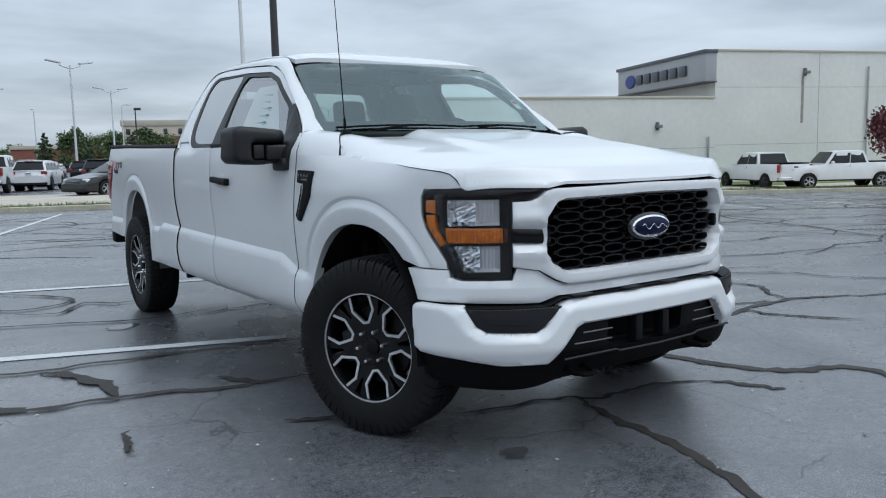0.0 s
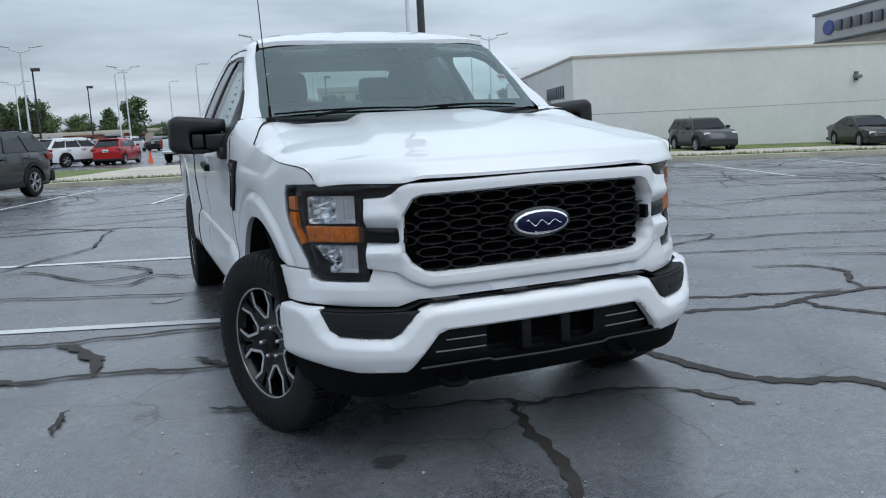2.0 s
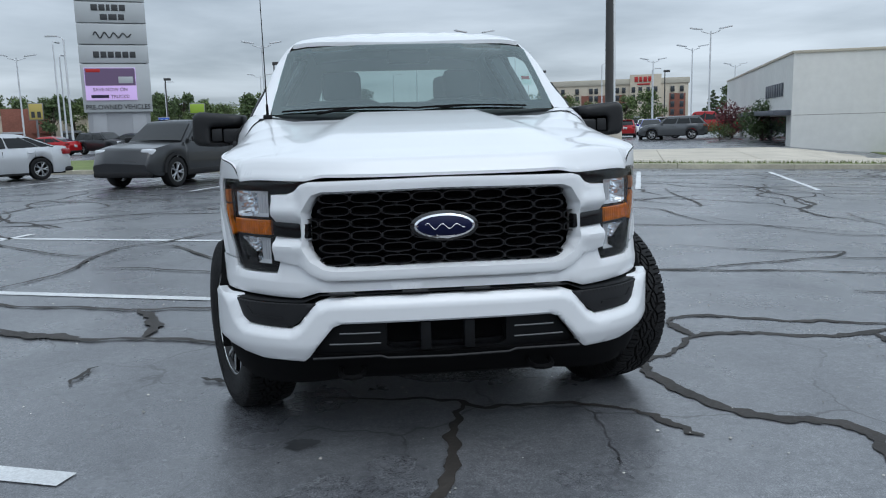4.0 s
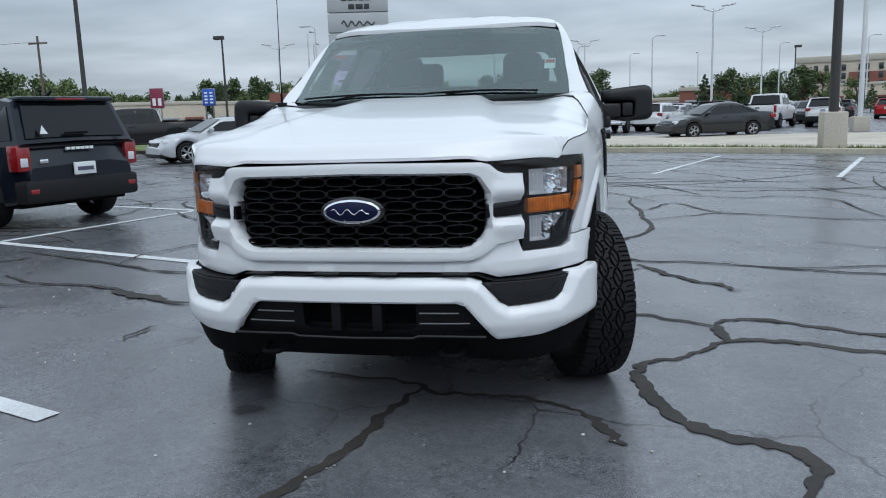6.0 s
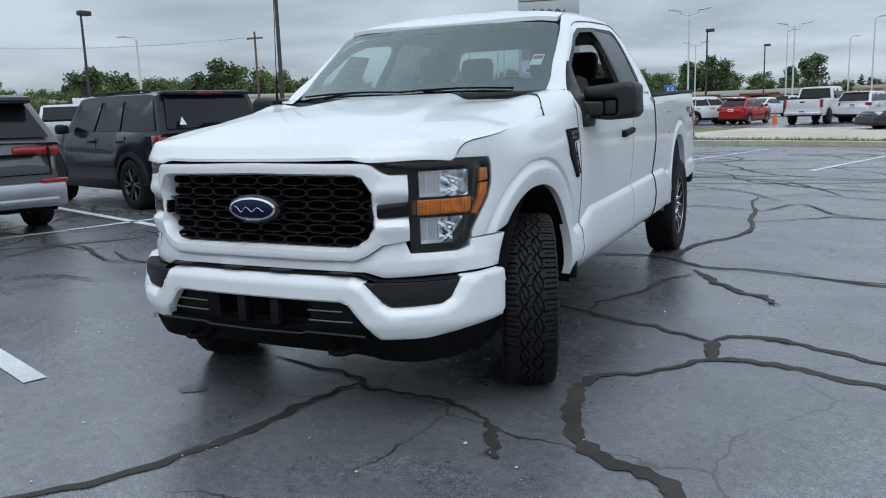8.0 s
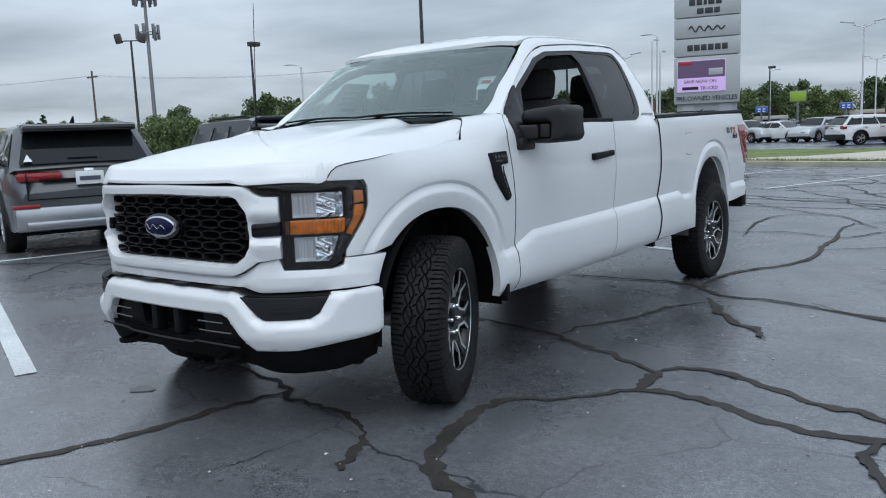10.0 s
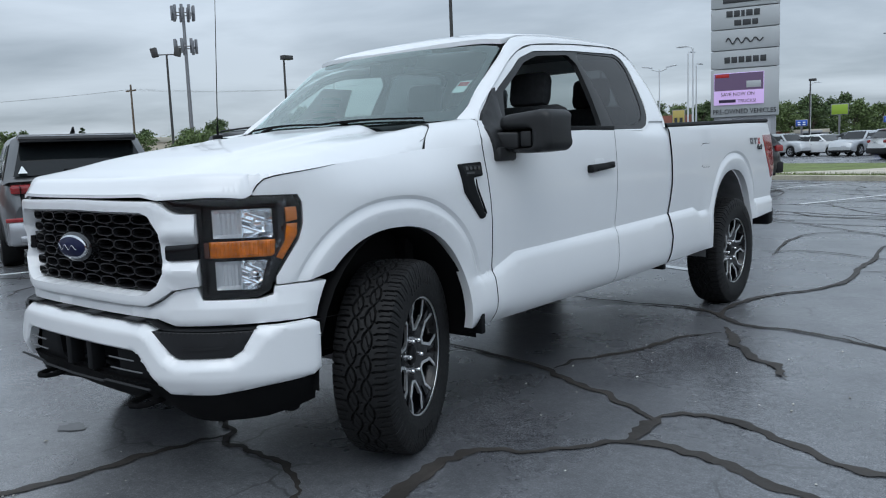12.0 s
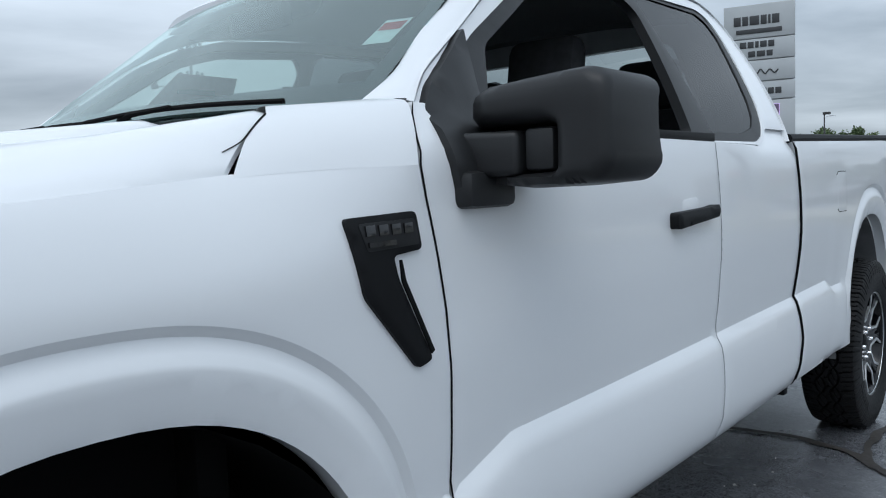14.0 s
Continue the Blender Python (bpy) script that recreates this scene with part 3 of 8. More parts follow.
# scraps of pale grit and leaves lying about
v, f = [], []
for i in range(420):
    x, y = rng.uniform(-4, 5), rng.uniform(-2.6, 5)
    s = rng.uniform(.004, .014)
    o = len(v)
    a = rng.uniform(0, 6.28)
    z = ground_z(x, y) + .004
    for k in range(4):
        v.append((x + s * math.cos(a + k * 1.57) * rng.uniform(.5, 1), y + s * math.sin(a + k * 1.57) * rng.uniform(.5, 1), z))
    v.append((x, y, z + s * .5))
    f += [(o + k, o + (k + 1) % 4, o + 4) for k in range(4)]
tagged(solid("grit", v, f, surface("grit", (.42, .41, .38), .9, island=.5), None, "scattered pale grit on the asphalt", 0), category="grit", kind="stuff")

# kerb, verge, walk behind it
KN = 19.5


def strip_along(n0, n1, z0, z1, u0, u1, step=1.0, drop=.3, cols=1):
    v, f = [], []
    us = np.arange(u0, u1 + 1e-6, step)
    ns = np.linspace(n0, n1, cols + 1)
    m = cols + 3
    for u in us:
        row = []
        for j, n in enumerate(ns):
            x, y = grid(u, n)
            t = j / cols
            row.append((x, y, ground_z(x, y) + z0 * (1 - t) + z1 * t))
        a, b = row[0], row[-1]
        v += [(a[0], a[1], a[2] - drop)] + row + [(b[0], b[1], b[2] - drop)]
    for i in range(len(us) - 1):
        for j in range(m - 1):
            f.append((i * m + j, i * m + j + 1, (i + 1) * m + j + 1, (i + 1) * m + j))
    f += [tuple(range(m)), tuple(reversed(range((len(us) - 1) * m, len(us) * m)))]
    return v, f


kerb = new("kerb")
tagged(kerb, "pale concrete kerb along the parking lot", "kerb", kind="structure")
for i in range(40):
    u = -62 + i * 3.05
    v, f = strip_along(KN, KN + .17, .125, .135, u, u + 3.035, 3.035)
    solid("kerb_stone", v, f, kerb_stone, kerb, smooth=20)
v, f = strip_along(KN + .17, KN + 1.0, .12, .12, -62, 60, 1.0, cols=2)
tagged(solid("verge", v, f, turf, None, "narrow green grass verge behind the kerb"), category="grass verge", kind="structure")
walk_slab = new("pavement")
tagged(walk_slab, "wide pale concrete walk behind the verge", "pavement", kind="structure")
for i in range(24):
    u = -13.5 + i * 3.05
    v, f = strip_along(KN + 1.0, KN + 15.0, .10, .06, u, u + 3.03, 1.01, cols=5)
    solid("concrete_slab", v, f, concrete, walk_slab, smooth=20)
v, f = strip_along(KN + 1.0, KN + 15, .10, .05, -75, -13.5, 1.5, cols=4)
tagged(solid("lawn", v, f, turf, None, "mown green lawn beside the lot"), category="lawn", kind="structure")
v, f = strip_along(KN + 15.0, KN + 19.8, .08, .10, 12, 60, 1.5, cols=2)
tagged(solid("lawn_strip", v, f, turf, None, "grass strip at the foot of the showroom"), category="lawn", kind="structure")
# blades on the verge
v, f = [], []
for i in range(9000):
    u, n = rng.uniform(-16, 30), KN + .2 + .78 * rng.random()
    x, y = grid(u, n)
    z = ground_z(x, y) + .11
    h, a = rng.uniform(.04, .13), rng.uniform(0, 6.28)
    o = len(v)
    w = rng.uniform(.006, .014)
    v += [(x - w * math.cos(a), y - w * math.sin(a), z), (x + w * math.cos(a), y + w * math.sin(a), z), (x + rng.uniform(-.05, .05), y + rng.uniform(-.05, .05), z + h)]
    f.append((o, o + 1, o + 2))
tagged(solid("grass", v, f, grass_mat, None, "short grass blades on the verge", 0), category="grass", kind="stuff")

# ---- the white pickup ----
truck = thing("pickup_truck", "white extended-cab pickup truck with black mesh grille, parked on asphalt", "pickup truck")


class Line:
    """A smooth plan line (x, y) by its length s, with the outward normal."""

    def __init__(self, pts):
        q = curve_points(pts, 24)
        self.q, d = q, np.linalg.norm(np.diff(q, axis=0), axis=1)
        self.s = np.concatenate([[0], np.cumsum(d)])
        t = np.gradient(q, axis=0)
        t /= np.linalg.norm(t, axis=1)[:, None]
        self.n = np.stack([t[:, 1], -t[:, 0]], axis=1)

    def at(self, s):
        a = abs(s)
        k = 1.0 if s >= 0 else -1.0
        f = lambda w: float(np.interp(a, self.s, w))
        return k * f(self.q[:, 0]), f(self.q[:, 1]), k * f(self.n[:, 0]), f(self.n[:, 1])

    def x(self, x):
        return float(np.interp(x, self.q[:, 0], self.s))

    def y(self, y):
        return float(np.interp(y, self.q[:, 1], self.s))


plan = Line([(0, -.87), (.25, -.867), (.45, -.846), (.57, -.807), (.66, -.756), (.74, -.69), (.80, -.625), (.85, -.555), (.89, -.47), (.92, -.36), (.94, -.22),
             (.952, 0), (.962, .3), (.972, .6), (.98, 1.0), (.985, 1.5), (.988, 2.1), (.99, 2.8), (.988, 3.7), (.978, 4.3), (.965, 4.7)])
bump_plan = Line([(0, -.935), (.25, -.93), (.45, -.913), (.566, -.889), (.66, -.852), (.743, -.802), (.83, -.718), (.895, -.61), (.93, -.52), (.945, -.44)])

ARCHES = ((-.035, .445, .44, .50), (3.672, .430, .46, .553))


def arch_norm(y, z, k):
    c, a, z0, b = ARCHES[k]
    return ((abs(y - c) / a) ** 2.3 + (max(z - z0, 0.0) / b) ** 2.3) ** (1 / 2.3)


def arch_line(k, z_front, z_rear, n=40, grow=1.0):
    """The edge of a wheel arch in (y, z), from the rear foot over the top to the front foot."""
    c, a, z0, b = ARCHES[k]
    pts = [(c + a * grow, z_rear)]
    for i in range(n + 1):
        t = math.pi * i / n
        ct, st = math.cos(t), math.sin(t)
        y, z = c + a * grow * math.copysign(abs(ct) ** (2 / 2.3), ct), z0 + b * grow * st ** (2 / 2.3)
        if ct < 0 and z < z_front:
            break
        pts.append((y, z))
    return pts


DOOR_Z = np.array([.38, .43, .47, .52, .60, .66, .70, .737, .768, .79, .86, 1.0, 1.3])
DOOR_D = np.array([-.080, -.045, -.014, .004, .010, .009, .006, .000, -.020, -.018, -.010, 0, 0])
FLARE_E = np.array([0, .070, .100, .105, .119, .127])
FLARE_D = np.array([-.010, .005, -.012, -.0130, -.001, 0])


def crease_z(y):
    return float(np.interp(y, [.5, .57, .76, 2.9, 2.99, 3.2], [.665, .675, .742, .785, .75, .75]))


def swell(y, z):
    """How far the body stands out from its plan line."""
    front = smoothstep(-.55, -.2, y)
    kf = smoothstep(.12, .55, y)
    t1, t2 = min(1.1, max(0, (z - 1.06) / .24)), min(1.2, max(0, (z - 1.05) / .3))
    d = -front * (.12 * t1 * t1 * (1 - kf) + .018 * t2 * t2 * kf) - .052 * smoothstep(1.262, 1.375, z) * smoothstep(.1, .45, y) * (1 - smoothstep(.60, 1.6, y))
    side = smoothstep(.36, .50, y) * (1 - smoothstep(3.05, 3.25, y)) + smoothstep(4.08, 4.2, y)
    d += min(1, side) * float(np.interp(z - (crease_z(y) - .765) * smoothstep(.45, .60, z), DOOR_Z, DOOR_D))
    # the rear pillar's foot leans in with the cab
    d -= max(0, .0255 + .42 * (z - 1.33) + .25 * (z - 1.33) ** 2) * smoothstep(1.22, 1.34, z) * smoothstep(1.95, 2.25, y) * (1 - smoothstep(2.494, 2.502, y))
    for k in (0, 1):
        e = (arch_norm(y, z, k) - 1) * .47
        if e < .16:
            d += float(np.interp(e, FLARE_E, FLARE_D)) * smoothstep(.60, .76, z) * (smoothstep(-.62, -.40, y) if k == 0 else 1)
    return d


def flare_points(k):
    return [(plan.y(y), z) for e in (.035, .066, .074, .087, .100, .105, .112, .119, .129) for y, z in arch_line(k, .60, .60, 110, 1 + e / .47)]


def crease_points(y0, y1):
    return [(plan.y(y), crease_z(y) + o) for o in (.003, -.014, -.030, .028) for y in np.arange(y0, y1, .022)]


def skin(side):
    def place(s, z, d):
        x, y, nx, ny = plan.at(s)
        o = swell(y, z) - d
        return (side * (x + nx * o), y + ny * o, z)
    return place


def skin_front(line, off=0.0, lean=0.0):
    def place(s, z, d):
        x, y, nx, ny = line.at(s)
        o = off - d + lean * (z - .9)
        return (x + nx * o, y + ny * o, z)
    return place


def on_side(pts):
    return [(plan.y(y), z) for y, z in pts]


def on_front(line, pts):
    return [(math.copysign(line.x(abs(x)), x), z) for x, z in pts]


def both(name, poly, res, material, label="", holes=(), thick=.02, lip=.003, parent=None, extra=()):
    out = []
    for side in (1, -1):
        v, f = sheet(poly, res, skin(side), holes, thick, lip, extra)
        if side > 0:
            f = [tuple(reversed(q)) for q in f]
        out.append(solid(name, v, f, material, parent or truck, label, 24))
    return out


# fenders, doors, cab sides, bed sides
lamp_rear = [(-.490, 1.103), (-.476, 1.072), (-.476, 1.0), (-.494, .94), (-.539, .87), (-.574, .81)]
hood_seam = [(-.630, 1.108), (-.612, 1.142), (-.592, 1.162), (-.56, 1.172), (-.50, 1.181), (-.32, 1.203), (-.07, 1.221), (.10, 1.238), (.20, 1.247), (.35, 1.252), (.519, 1.256)]
gap_front = [(.572, 1.368), (.532, 1.30), (.520, 1.256), (.526, 1.20), (.545, 1.10), (.560, 1.01), (.569, .89), (.575, .70), (.585, .43)]


def seam_z(y):
    return float(np.interp(y, [p[0] for p in hood_seam], [p[1] for p in hood_seam]))


fender_poly = on_side([(-.60, 1.109)] + hood_seam + gap_front[3:] + [(.412, .437)] + arch_line(0, .79, .46) + [(-.47, .786), (-.575, .783)] + lamp_rear[::-1])
fender_poly[0] = (plan.x(.80), 1.106)
fenders = both("fender", fender_poly, .022, white_paint, thick=.045, lip=.002, extra=flare_points(0) + crease_points(.46, .56))
gap_mid = [(1.765, 1.315), (1.772, 1.05), (1.765, .70), (1.76, .435)]
door_poly = on_side([(y + .006, z) for y, z in gap_front[::-1]] + [(.62, 1.366), (.74, 1.345), (.9, 1.322), (1.765, 1.315)] + gap_mid[1:])
doors = both("front_door", door_poly, .028, white_paint, thick=.03, extra=crease_points(.58, 1.76))
gap_rear = [(2.488, 1.40), (2.488, 1.33), (2.508, 1.15), (2.515, .95), (2.49, .80), (2.472, .74), (2.50, .63), (2.475, .455)]
rear_poly = on_side([(y + .003, z) for y, z in gap_mid[::-1]] + [(2.15, 1.310), (2.23, 1.335), (2.29, 1.375), (2.32, 1.40)] + gap_rear)
rear_doors = both("rear_door", rear_poly, .028, white_paint, thick=.03, extra=crease_points(1.78, 2.47))
bed_poly = on_side([(y + .022, z) for y, z in gap_rear[::-1][:-1]] + [(3.35, 1.347), (4.40, 1.371), (4.50, 1.374), (4.55, 1.355), (4.60, 1.27), (4.64, 1.13), (4.66, .93), (4.645, .72), (4.60, .62), (4.10, .60)]
                   + arch_line(1, .50, .60) + [(3.24, .475)])
beds = both("bed_side", bed_poly, .026, white_paint, thick=.045, lip=.005, extra=flare_points(1) + crease_points(2.52, 3.1))

# front: lower fascia, grille surround, bar, lamps, bumper
fas = [(.0, .714), (.451, .713), (.50, .732), (.56, .772), (.636, .787), (.652, .738), (.80, .736), (.83, .748)]
low = [(.0, .677), (.281, .675), (.486, .671), (.522, .659), (.558, .646), (.70, .648), (.84, .650)]
right = on_front(plan, fas) + on_side([(-.58, .778), (-.402, .780), (-.42, .74), (-.438, .69), (-.448, .652)]) + on_front(plan, low)[::-1]
left = [(-s, z) for s, z in right[::-1]]


def fascia_place(s, z, d):
    x, y, nx, ny = plan.at(s)
    side = smoothstep(.42, .58, abs(x))
    o = .003 - d + .009 * side * float(np.interp(z, [.64, .703, .712, .742, .76], [.80, 1.0, .92, .1, 0])) * (1 - smoothstep(-.52, -.44, y)) + (1 - side) * .012 * (1 - smoothstep(.692, .712, z))
    return (x + nx * o, y + ny * o, z)


ledge = [(s, z) for z in (.703, .712, .742) for s in np.arange(-1.5, 1.5, .02)]
v, f = sheet(right[1:-1] + left[1:-1], .02, fascia_place, (), .05, .005, ledge)
solid("front_fascia", v, f, white_paint, truck)

ring = [(0, 1.104), (.50, 1.097), (.53, 1.088), (.56, 1.062), (.588, 1.050), (.6495, 1.048), (.6495, .793), (.558, .777), (.498, .737), (.451, .718), (0, .719)]
hole = [(0, 1.055), (.457, 1.049), (.487, 1.038), (.522, .981), (.526, .845), (.502, .802), (.455, .771), (.42, .764), (0, .768)]


def mirrored(pts):
    return list(pts) + [(-x, z) for x, z in pts[::-1] if x > 1e-6]


ring2, hole2 = mirrored(ring), mirrored(hole)
hole_arr = np.array(dense(hole2, .01))


def ring_place(s, z, d):
    x, y, nx, ny = plan.at(s)
    e = float(np.min(np.hypot(hole_arr[:, 0] - x, hole_arr[:, 1] - z)))
    side = smoothstep(.52, .56, abs(x))
    o = .030 * smoothstep(0, .011, e) - .012 * side * smoothstep(.0, .05, abs(abs(z - .915) - .07)) - .020 * (1 - smoothstep(.03, .06, abs(z - .912))) * side - d
    return (x + nx * o, y + ny * o, z)


def ring_line(pts):
    return [(math.copysign(plan.x(abs(x)), x), z) for x, z in pts]


halo = []
for (xa, za), (xb, zb) in zip(hole2, hole2[1:] + hole2[:1]):
    l = math.hypot(xb - xa, zb - za)
    for t in np.arange(0, 1, .009 / l):
        for o in (.0045, .010, .018, .026):
            x, z = xa + (xb - xa) * t - (zb - za) / l * o, za + (zb - za) * t + (xb - xa) / l * o
            if np.min(np.hypot(hole_arr[:, 0] - x, hole_arr[:, 1] - z)) > o * .8:
                halo.append((x, z))
v, f = sheet(ring_line(ring2), .014, ring_place, [ring_line(hole2)], .05, .004, ring_line(halo))
solid("grille_surround", v, f, white_paint, truck)
for k in (1, -1):
    bar = [(k * x, z) for x, z in [(.515, .936), (.6505, .944), (.6505, .888), (.515, .881)]]
    v, f = sheet(ring_line(bar if k > 0 else bar[::-1]), .02, skin_front(plan, .012), (), .03, .004)
    solid("grille_bar", v, f, lamp_black, truck, "black bar between grille and headlight")

grille = solid("grille", *sheet(ring_line(mirrored([(0, 1.09), (.50, 1.08), (.56, .99), (.56, .83), (.48, .74), (0, .735)])), .06, skin_front(plan, -.075), (), .02, 0), deep_black, truck, "black hexagon mesh grille")
# one cell of the mesh: a flat hexagon frame
CW, CH = .119, .0480


def hexagon(w, h, tip):
    return [(-w / 2, h * .22), (-w / 2 + tip, h / 2 * .86), (-w * .12, h / 2), (w * .12, h / 2), (w / 2 - tip, h / 2 * .86), (w / 2, h * .22),
            (w / 2, -h * .22), (w / 2 - tip, -h / 2 * .86), (w * .12, -h / 2), (-w * .12, -h / 2), (-w / 2 + tip, -h / 2 * .86), (-w / 2, -h * .22)]


grille_gloss = surface("grille_gloss", (0.012, 0.012, 0.013), 0.28, coat=0.25)
cell_v, cell_f = sheet(hexagon(CW * .985, CH * .80, .016), .06, lambda u, w, d: (u, d, w), [hexagon(CW * .925, CH * .665, .0145)], .05, .0008)
cell_me = bpy.data.meshes.new("grille_cell")
cell_me.from_pydata(cell_v, [], cell_f)
finish(cell_me, grille_gloss, 30)
tab_bm = bmesh.new()
add_box(tab_bm, -.008, .008, .012, .03, -.004, .004, .001)
tab_me = bpy.data.meshes.new("grille_tab")
tab_bm.to_mesh(tab_me)
tab_bm.free()
finish(tab_me, grey_plastic, 30)
link_bm = bmesh.new()
add_box(link_bm, -.006, .006, .006, .05, -CH * .12, CH * .12, .001)
link_me = bpy.data.meshes.new("grille_link")
link_bm.to_mesh(link_me)
link_bm.free()
finish(link_me, grille_gloss, 30)


def on_grille(xc, zc, lift=0.0):
    x, y, nx, ny = plan.at(math.copysign(plan.x(abs(xc)), xc))
    return pose(x, y + .012 + lift, zc, 0, 0, math.degrees(math.atan2(nx, -ny)))


for r in range(7):
    zc = 1.030 - CH * r
    for c in range(-5, 5):
        xc = (c + .5) * CW
        lim = .50 - max(0, abs(zc - .91) - .06) * .55
        if abs(xc) > lim + .04:
            continue
        shared("grille_cell", cell_me, grille, on_grille(xc, zc))
        if r < 6:
            shared("grille_tab", tab_me, grille, on_grille(xc, zc - CH * .5))
    for c in range(-4, 5):
        if abs(c * CW) < .50:
            shared("grille_link", link_me, grille, on_grille(c * CW if c else 1e-5, zc))


def oval(w, h, n=48):
    return [(w / 2 * math.cos(2 * math.pi * i / n), h / 2 * math.sin(2 * math.pi * i / n)) for i in range(n)]


def disc(w, h, y0, y1, dome=.01):
    return sheet(oval(w, h), .02, lambda u, q, d: (u, y0 + d - dome * (1 - (2 * u / w) ** 2 - (2 * q / h) ** 2), q + .918), (), y1 - y0, .004)


em = solid("emblem", *disc(.262, .116, -.893, -.86), gloss_black, grille, "oval badge with a black rim")
solid("badge_ring", *disc(.232, .094, -.905, -.88), chrome, em, "chrome oval ring")
solid("badge_face", *disc(.214, .079, -.9105, -.89), emblem_blue, em, "dark blue oval face")
v, f = tube([(-.075 + .15 * t, -.9215 - .004 * (1 - (2 * t - 1) ** 2), .919 + .012 * math.sin(t * 17 + .6) * (1 - .45 * t)) for t in np.linspace(0, 1, 60)], .0013, 6)
solid("badge_stroke", v, f, chrome, em, "silver wavy stroke")


# headlights
smoked = surface("smoked_reflector", (0.07, 0.073, 0.078), 0.22, metal=0.8, bump=[(0.02, 0.2, 0.003)])
fluted = surface("fluted_lens", (0.74, 0.76, 0.78), 0.25, metal=0.45, bump=[(0.003, 0.2, 0.001)])
facet_chrome = surface("facet_chrome", (0.80, 0.82, 0.84), 0.07, metal=1.0, bump=[(0.02, 0.25, 0.006)])


def headlight(k):
    outer = on_front(plan, [(.650, 1.052), (.588, 1.054), (.565, 1.062), (.515, 1.097), (.60, 1.099), (.70, 1.100), (.795, 1.102)]) + on_side([(-.53, 1.107), (-.502, 1.098), (-.484, 1.075), (-.482, 1.03), (-.484, .99), (-.502, .94), (-.547, .87), (-.580, .808), (-.592, .766)]) + on_front(plan, [(.80, .744), (.72, .741), (.652, .744)])
    fl = lambda p: p if k > 0 else [(-s, z) for s, z in p[::-1]]
    u0, u1, u3 = plan.x(.690), plan.x(.838), plan.x(.822)
    cells = (([(u0, .956), (u1 - .006, .953), (u1, .962), (u1, 1.050), (u1 - .01, 1.057), (u0, 1.058)], .955, 1.057, u1), ([(u0, .770), (u3 - .045, .768), (u3 - .03, .775), (u3, .866), (u3 - .008, .873), (u0, .873)], .769, .873, u3))
    lamp = solid("headlight", *sheet(fl(outer), .02, skin_front(plan, -.024), [fl(c[0])[::-1] for c in cells], .05, .0), lamp_black, truck, "headlight with black housing and amber strip")
    solid("lens", *sheet(fl(outer), .03, skin_front(plan, .003), (), .026, .004), lens_clear, lamp, "clear cover")
    rim_in = on_front(plan, [(.664, 1.075), (.70, 1.085), (.795, 1.088)]) + on_side([(-.535, 1.094), (-.512, 1.080), (-.498, 1.03), (-.500, .985), (-.517, .94), (-.560, .868), (-.594, .81), (-.615, .775)]) + on_front(plan, [(.79, .760), (.72, .757), (.664, .759)])
    solid("housing_rim", *sheet(fl(outer), .03, skin_front(plan, -.006), [fl(rim_in)[::-1]], .03, .003), lamp_black, lamp, "gloss black lamp edge")
    for shape, z0, z1, b in cells:
        def bowl(s, z, d):
            x, y, nx, ny = plan.at(s)
            t, w = (abs(s) - u0) / (b - u0), (z - z0) / (z1 - z0) * 2 - 1
            o = -.026 - d
            edge = min(1, 9 * t, 9 * (1 - t)) * min(1, 4 * (1 - abs(w)))
            if t < .47:
                # the inner half is a round fluted lens
                q = t / .47 * 2 - 1
                o -= max(0, .045 - .030 * math.sqrt(max(0, 1 - q * q * .8)) + .0022 * math.sin(t * 75)) * max(0, edge)
            else:
                q = (t - .47) / .53
                o -= (.055 - .020 * abs(q - .4) + .006 * math.sin(w * 6 + q * 5)) * max(0, edge)
            return (x + nx * o, y + ny * o, z)
        split = u0 + .47 * (b - u0)
        inner = [(p[0], p[1]) for p in shape if p[0] < split]
        lo, hi = [p for p in inner if p[1] < (z0 + z1) / 2], [p for p in inner if p[1] > (z0 + z1) / 2]
        q1 = fl([(u0, z0 + .001), (split, z0 + .0005), (split, z1), (u0, z1)])
        cell = solid("reflector", *sheet(q1, .005, bowl, (), .012, 0), fluted, lamp, "grey fluted reflector")
        q2 = fl([(split, z0)] + [p for p in shape if p[0] > split] + [(split, z1)])
        solid("mirror_bowl", *sheet(q2, .006, bowl, (), .012, 0), facet_chrome, lamp, "bright chrome reflector bowl")
        s = (u0 + .74 * (b - u0))
        x, y, nx, ny = plan.at(s if k > 0 else -s)
        bm = bmesh.new()
        bmesh.ops.create_uvsphere(bm, u_segments=14, v_segments=8, radius=.017)
        bmesh.ops.translate(bm, vec=(x - nx * .062, y - ny * .062, (z0 + z1) / 2), verts=bm.verts)
        part("bulb", bm, chrome, cell)
    um = plan.x(.838)
    q = fl([(plan.x(.680), .887), (um - .012, .886), (um, .893), (um + .006, .946), (plan.x(.680), .945)])
    strip = solid("turn_signal", *sheet(q, .012, skin_front(plan, -.012), (), .02, .003), amber, lamp, "amber turn signal strip")
    for j in range(15):
        s = plan.x(.686) + (um - .01 - plan.x(.686)) * j / 14
        x, y, nx, ny = plan.at(s if k > 0 else -s)
        rv, rf = tube([(x - nx * .0115, y - ny * .0115, .890), (x - nx * .0115, y - ny * .0115, .942)], .0034, 5)
        solid("flute", rv, rf, amber, strip)
    q = fl([(plan.x(.655), .888), (plan.x(.677), .888), (plan.x(.677), .944), (plan.x(.655), .943)])
    solid("side_prism", *sheet(q, .012, skin_front(plan, -.014), (), .02, .002), surface("amber_shade", (.10, .035, .02), .25, coat=.5), lamp, "dull amber end of the strip")
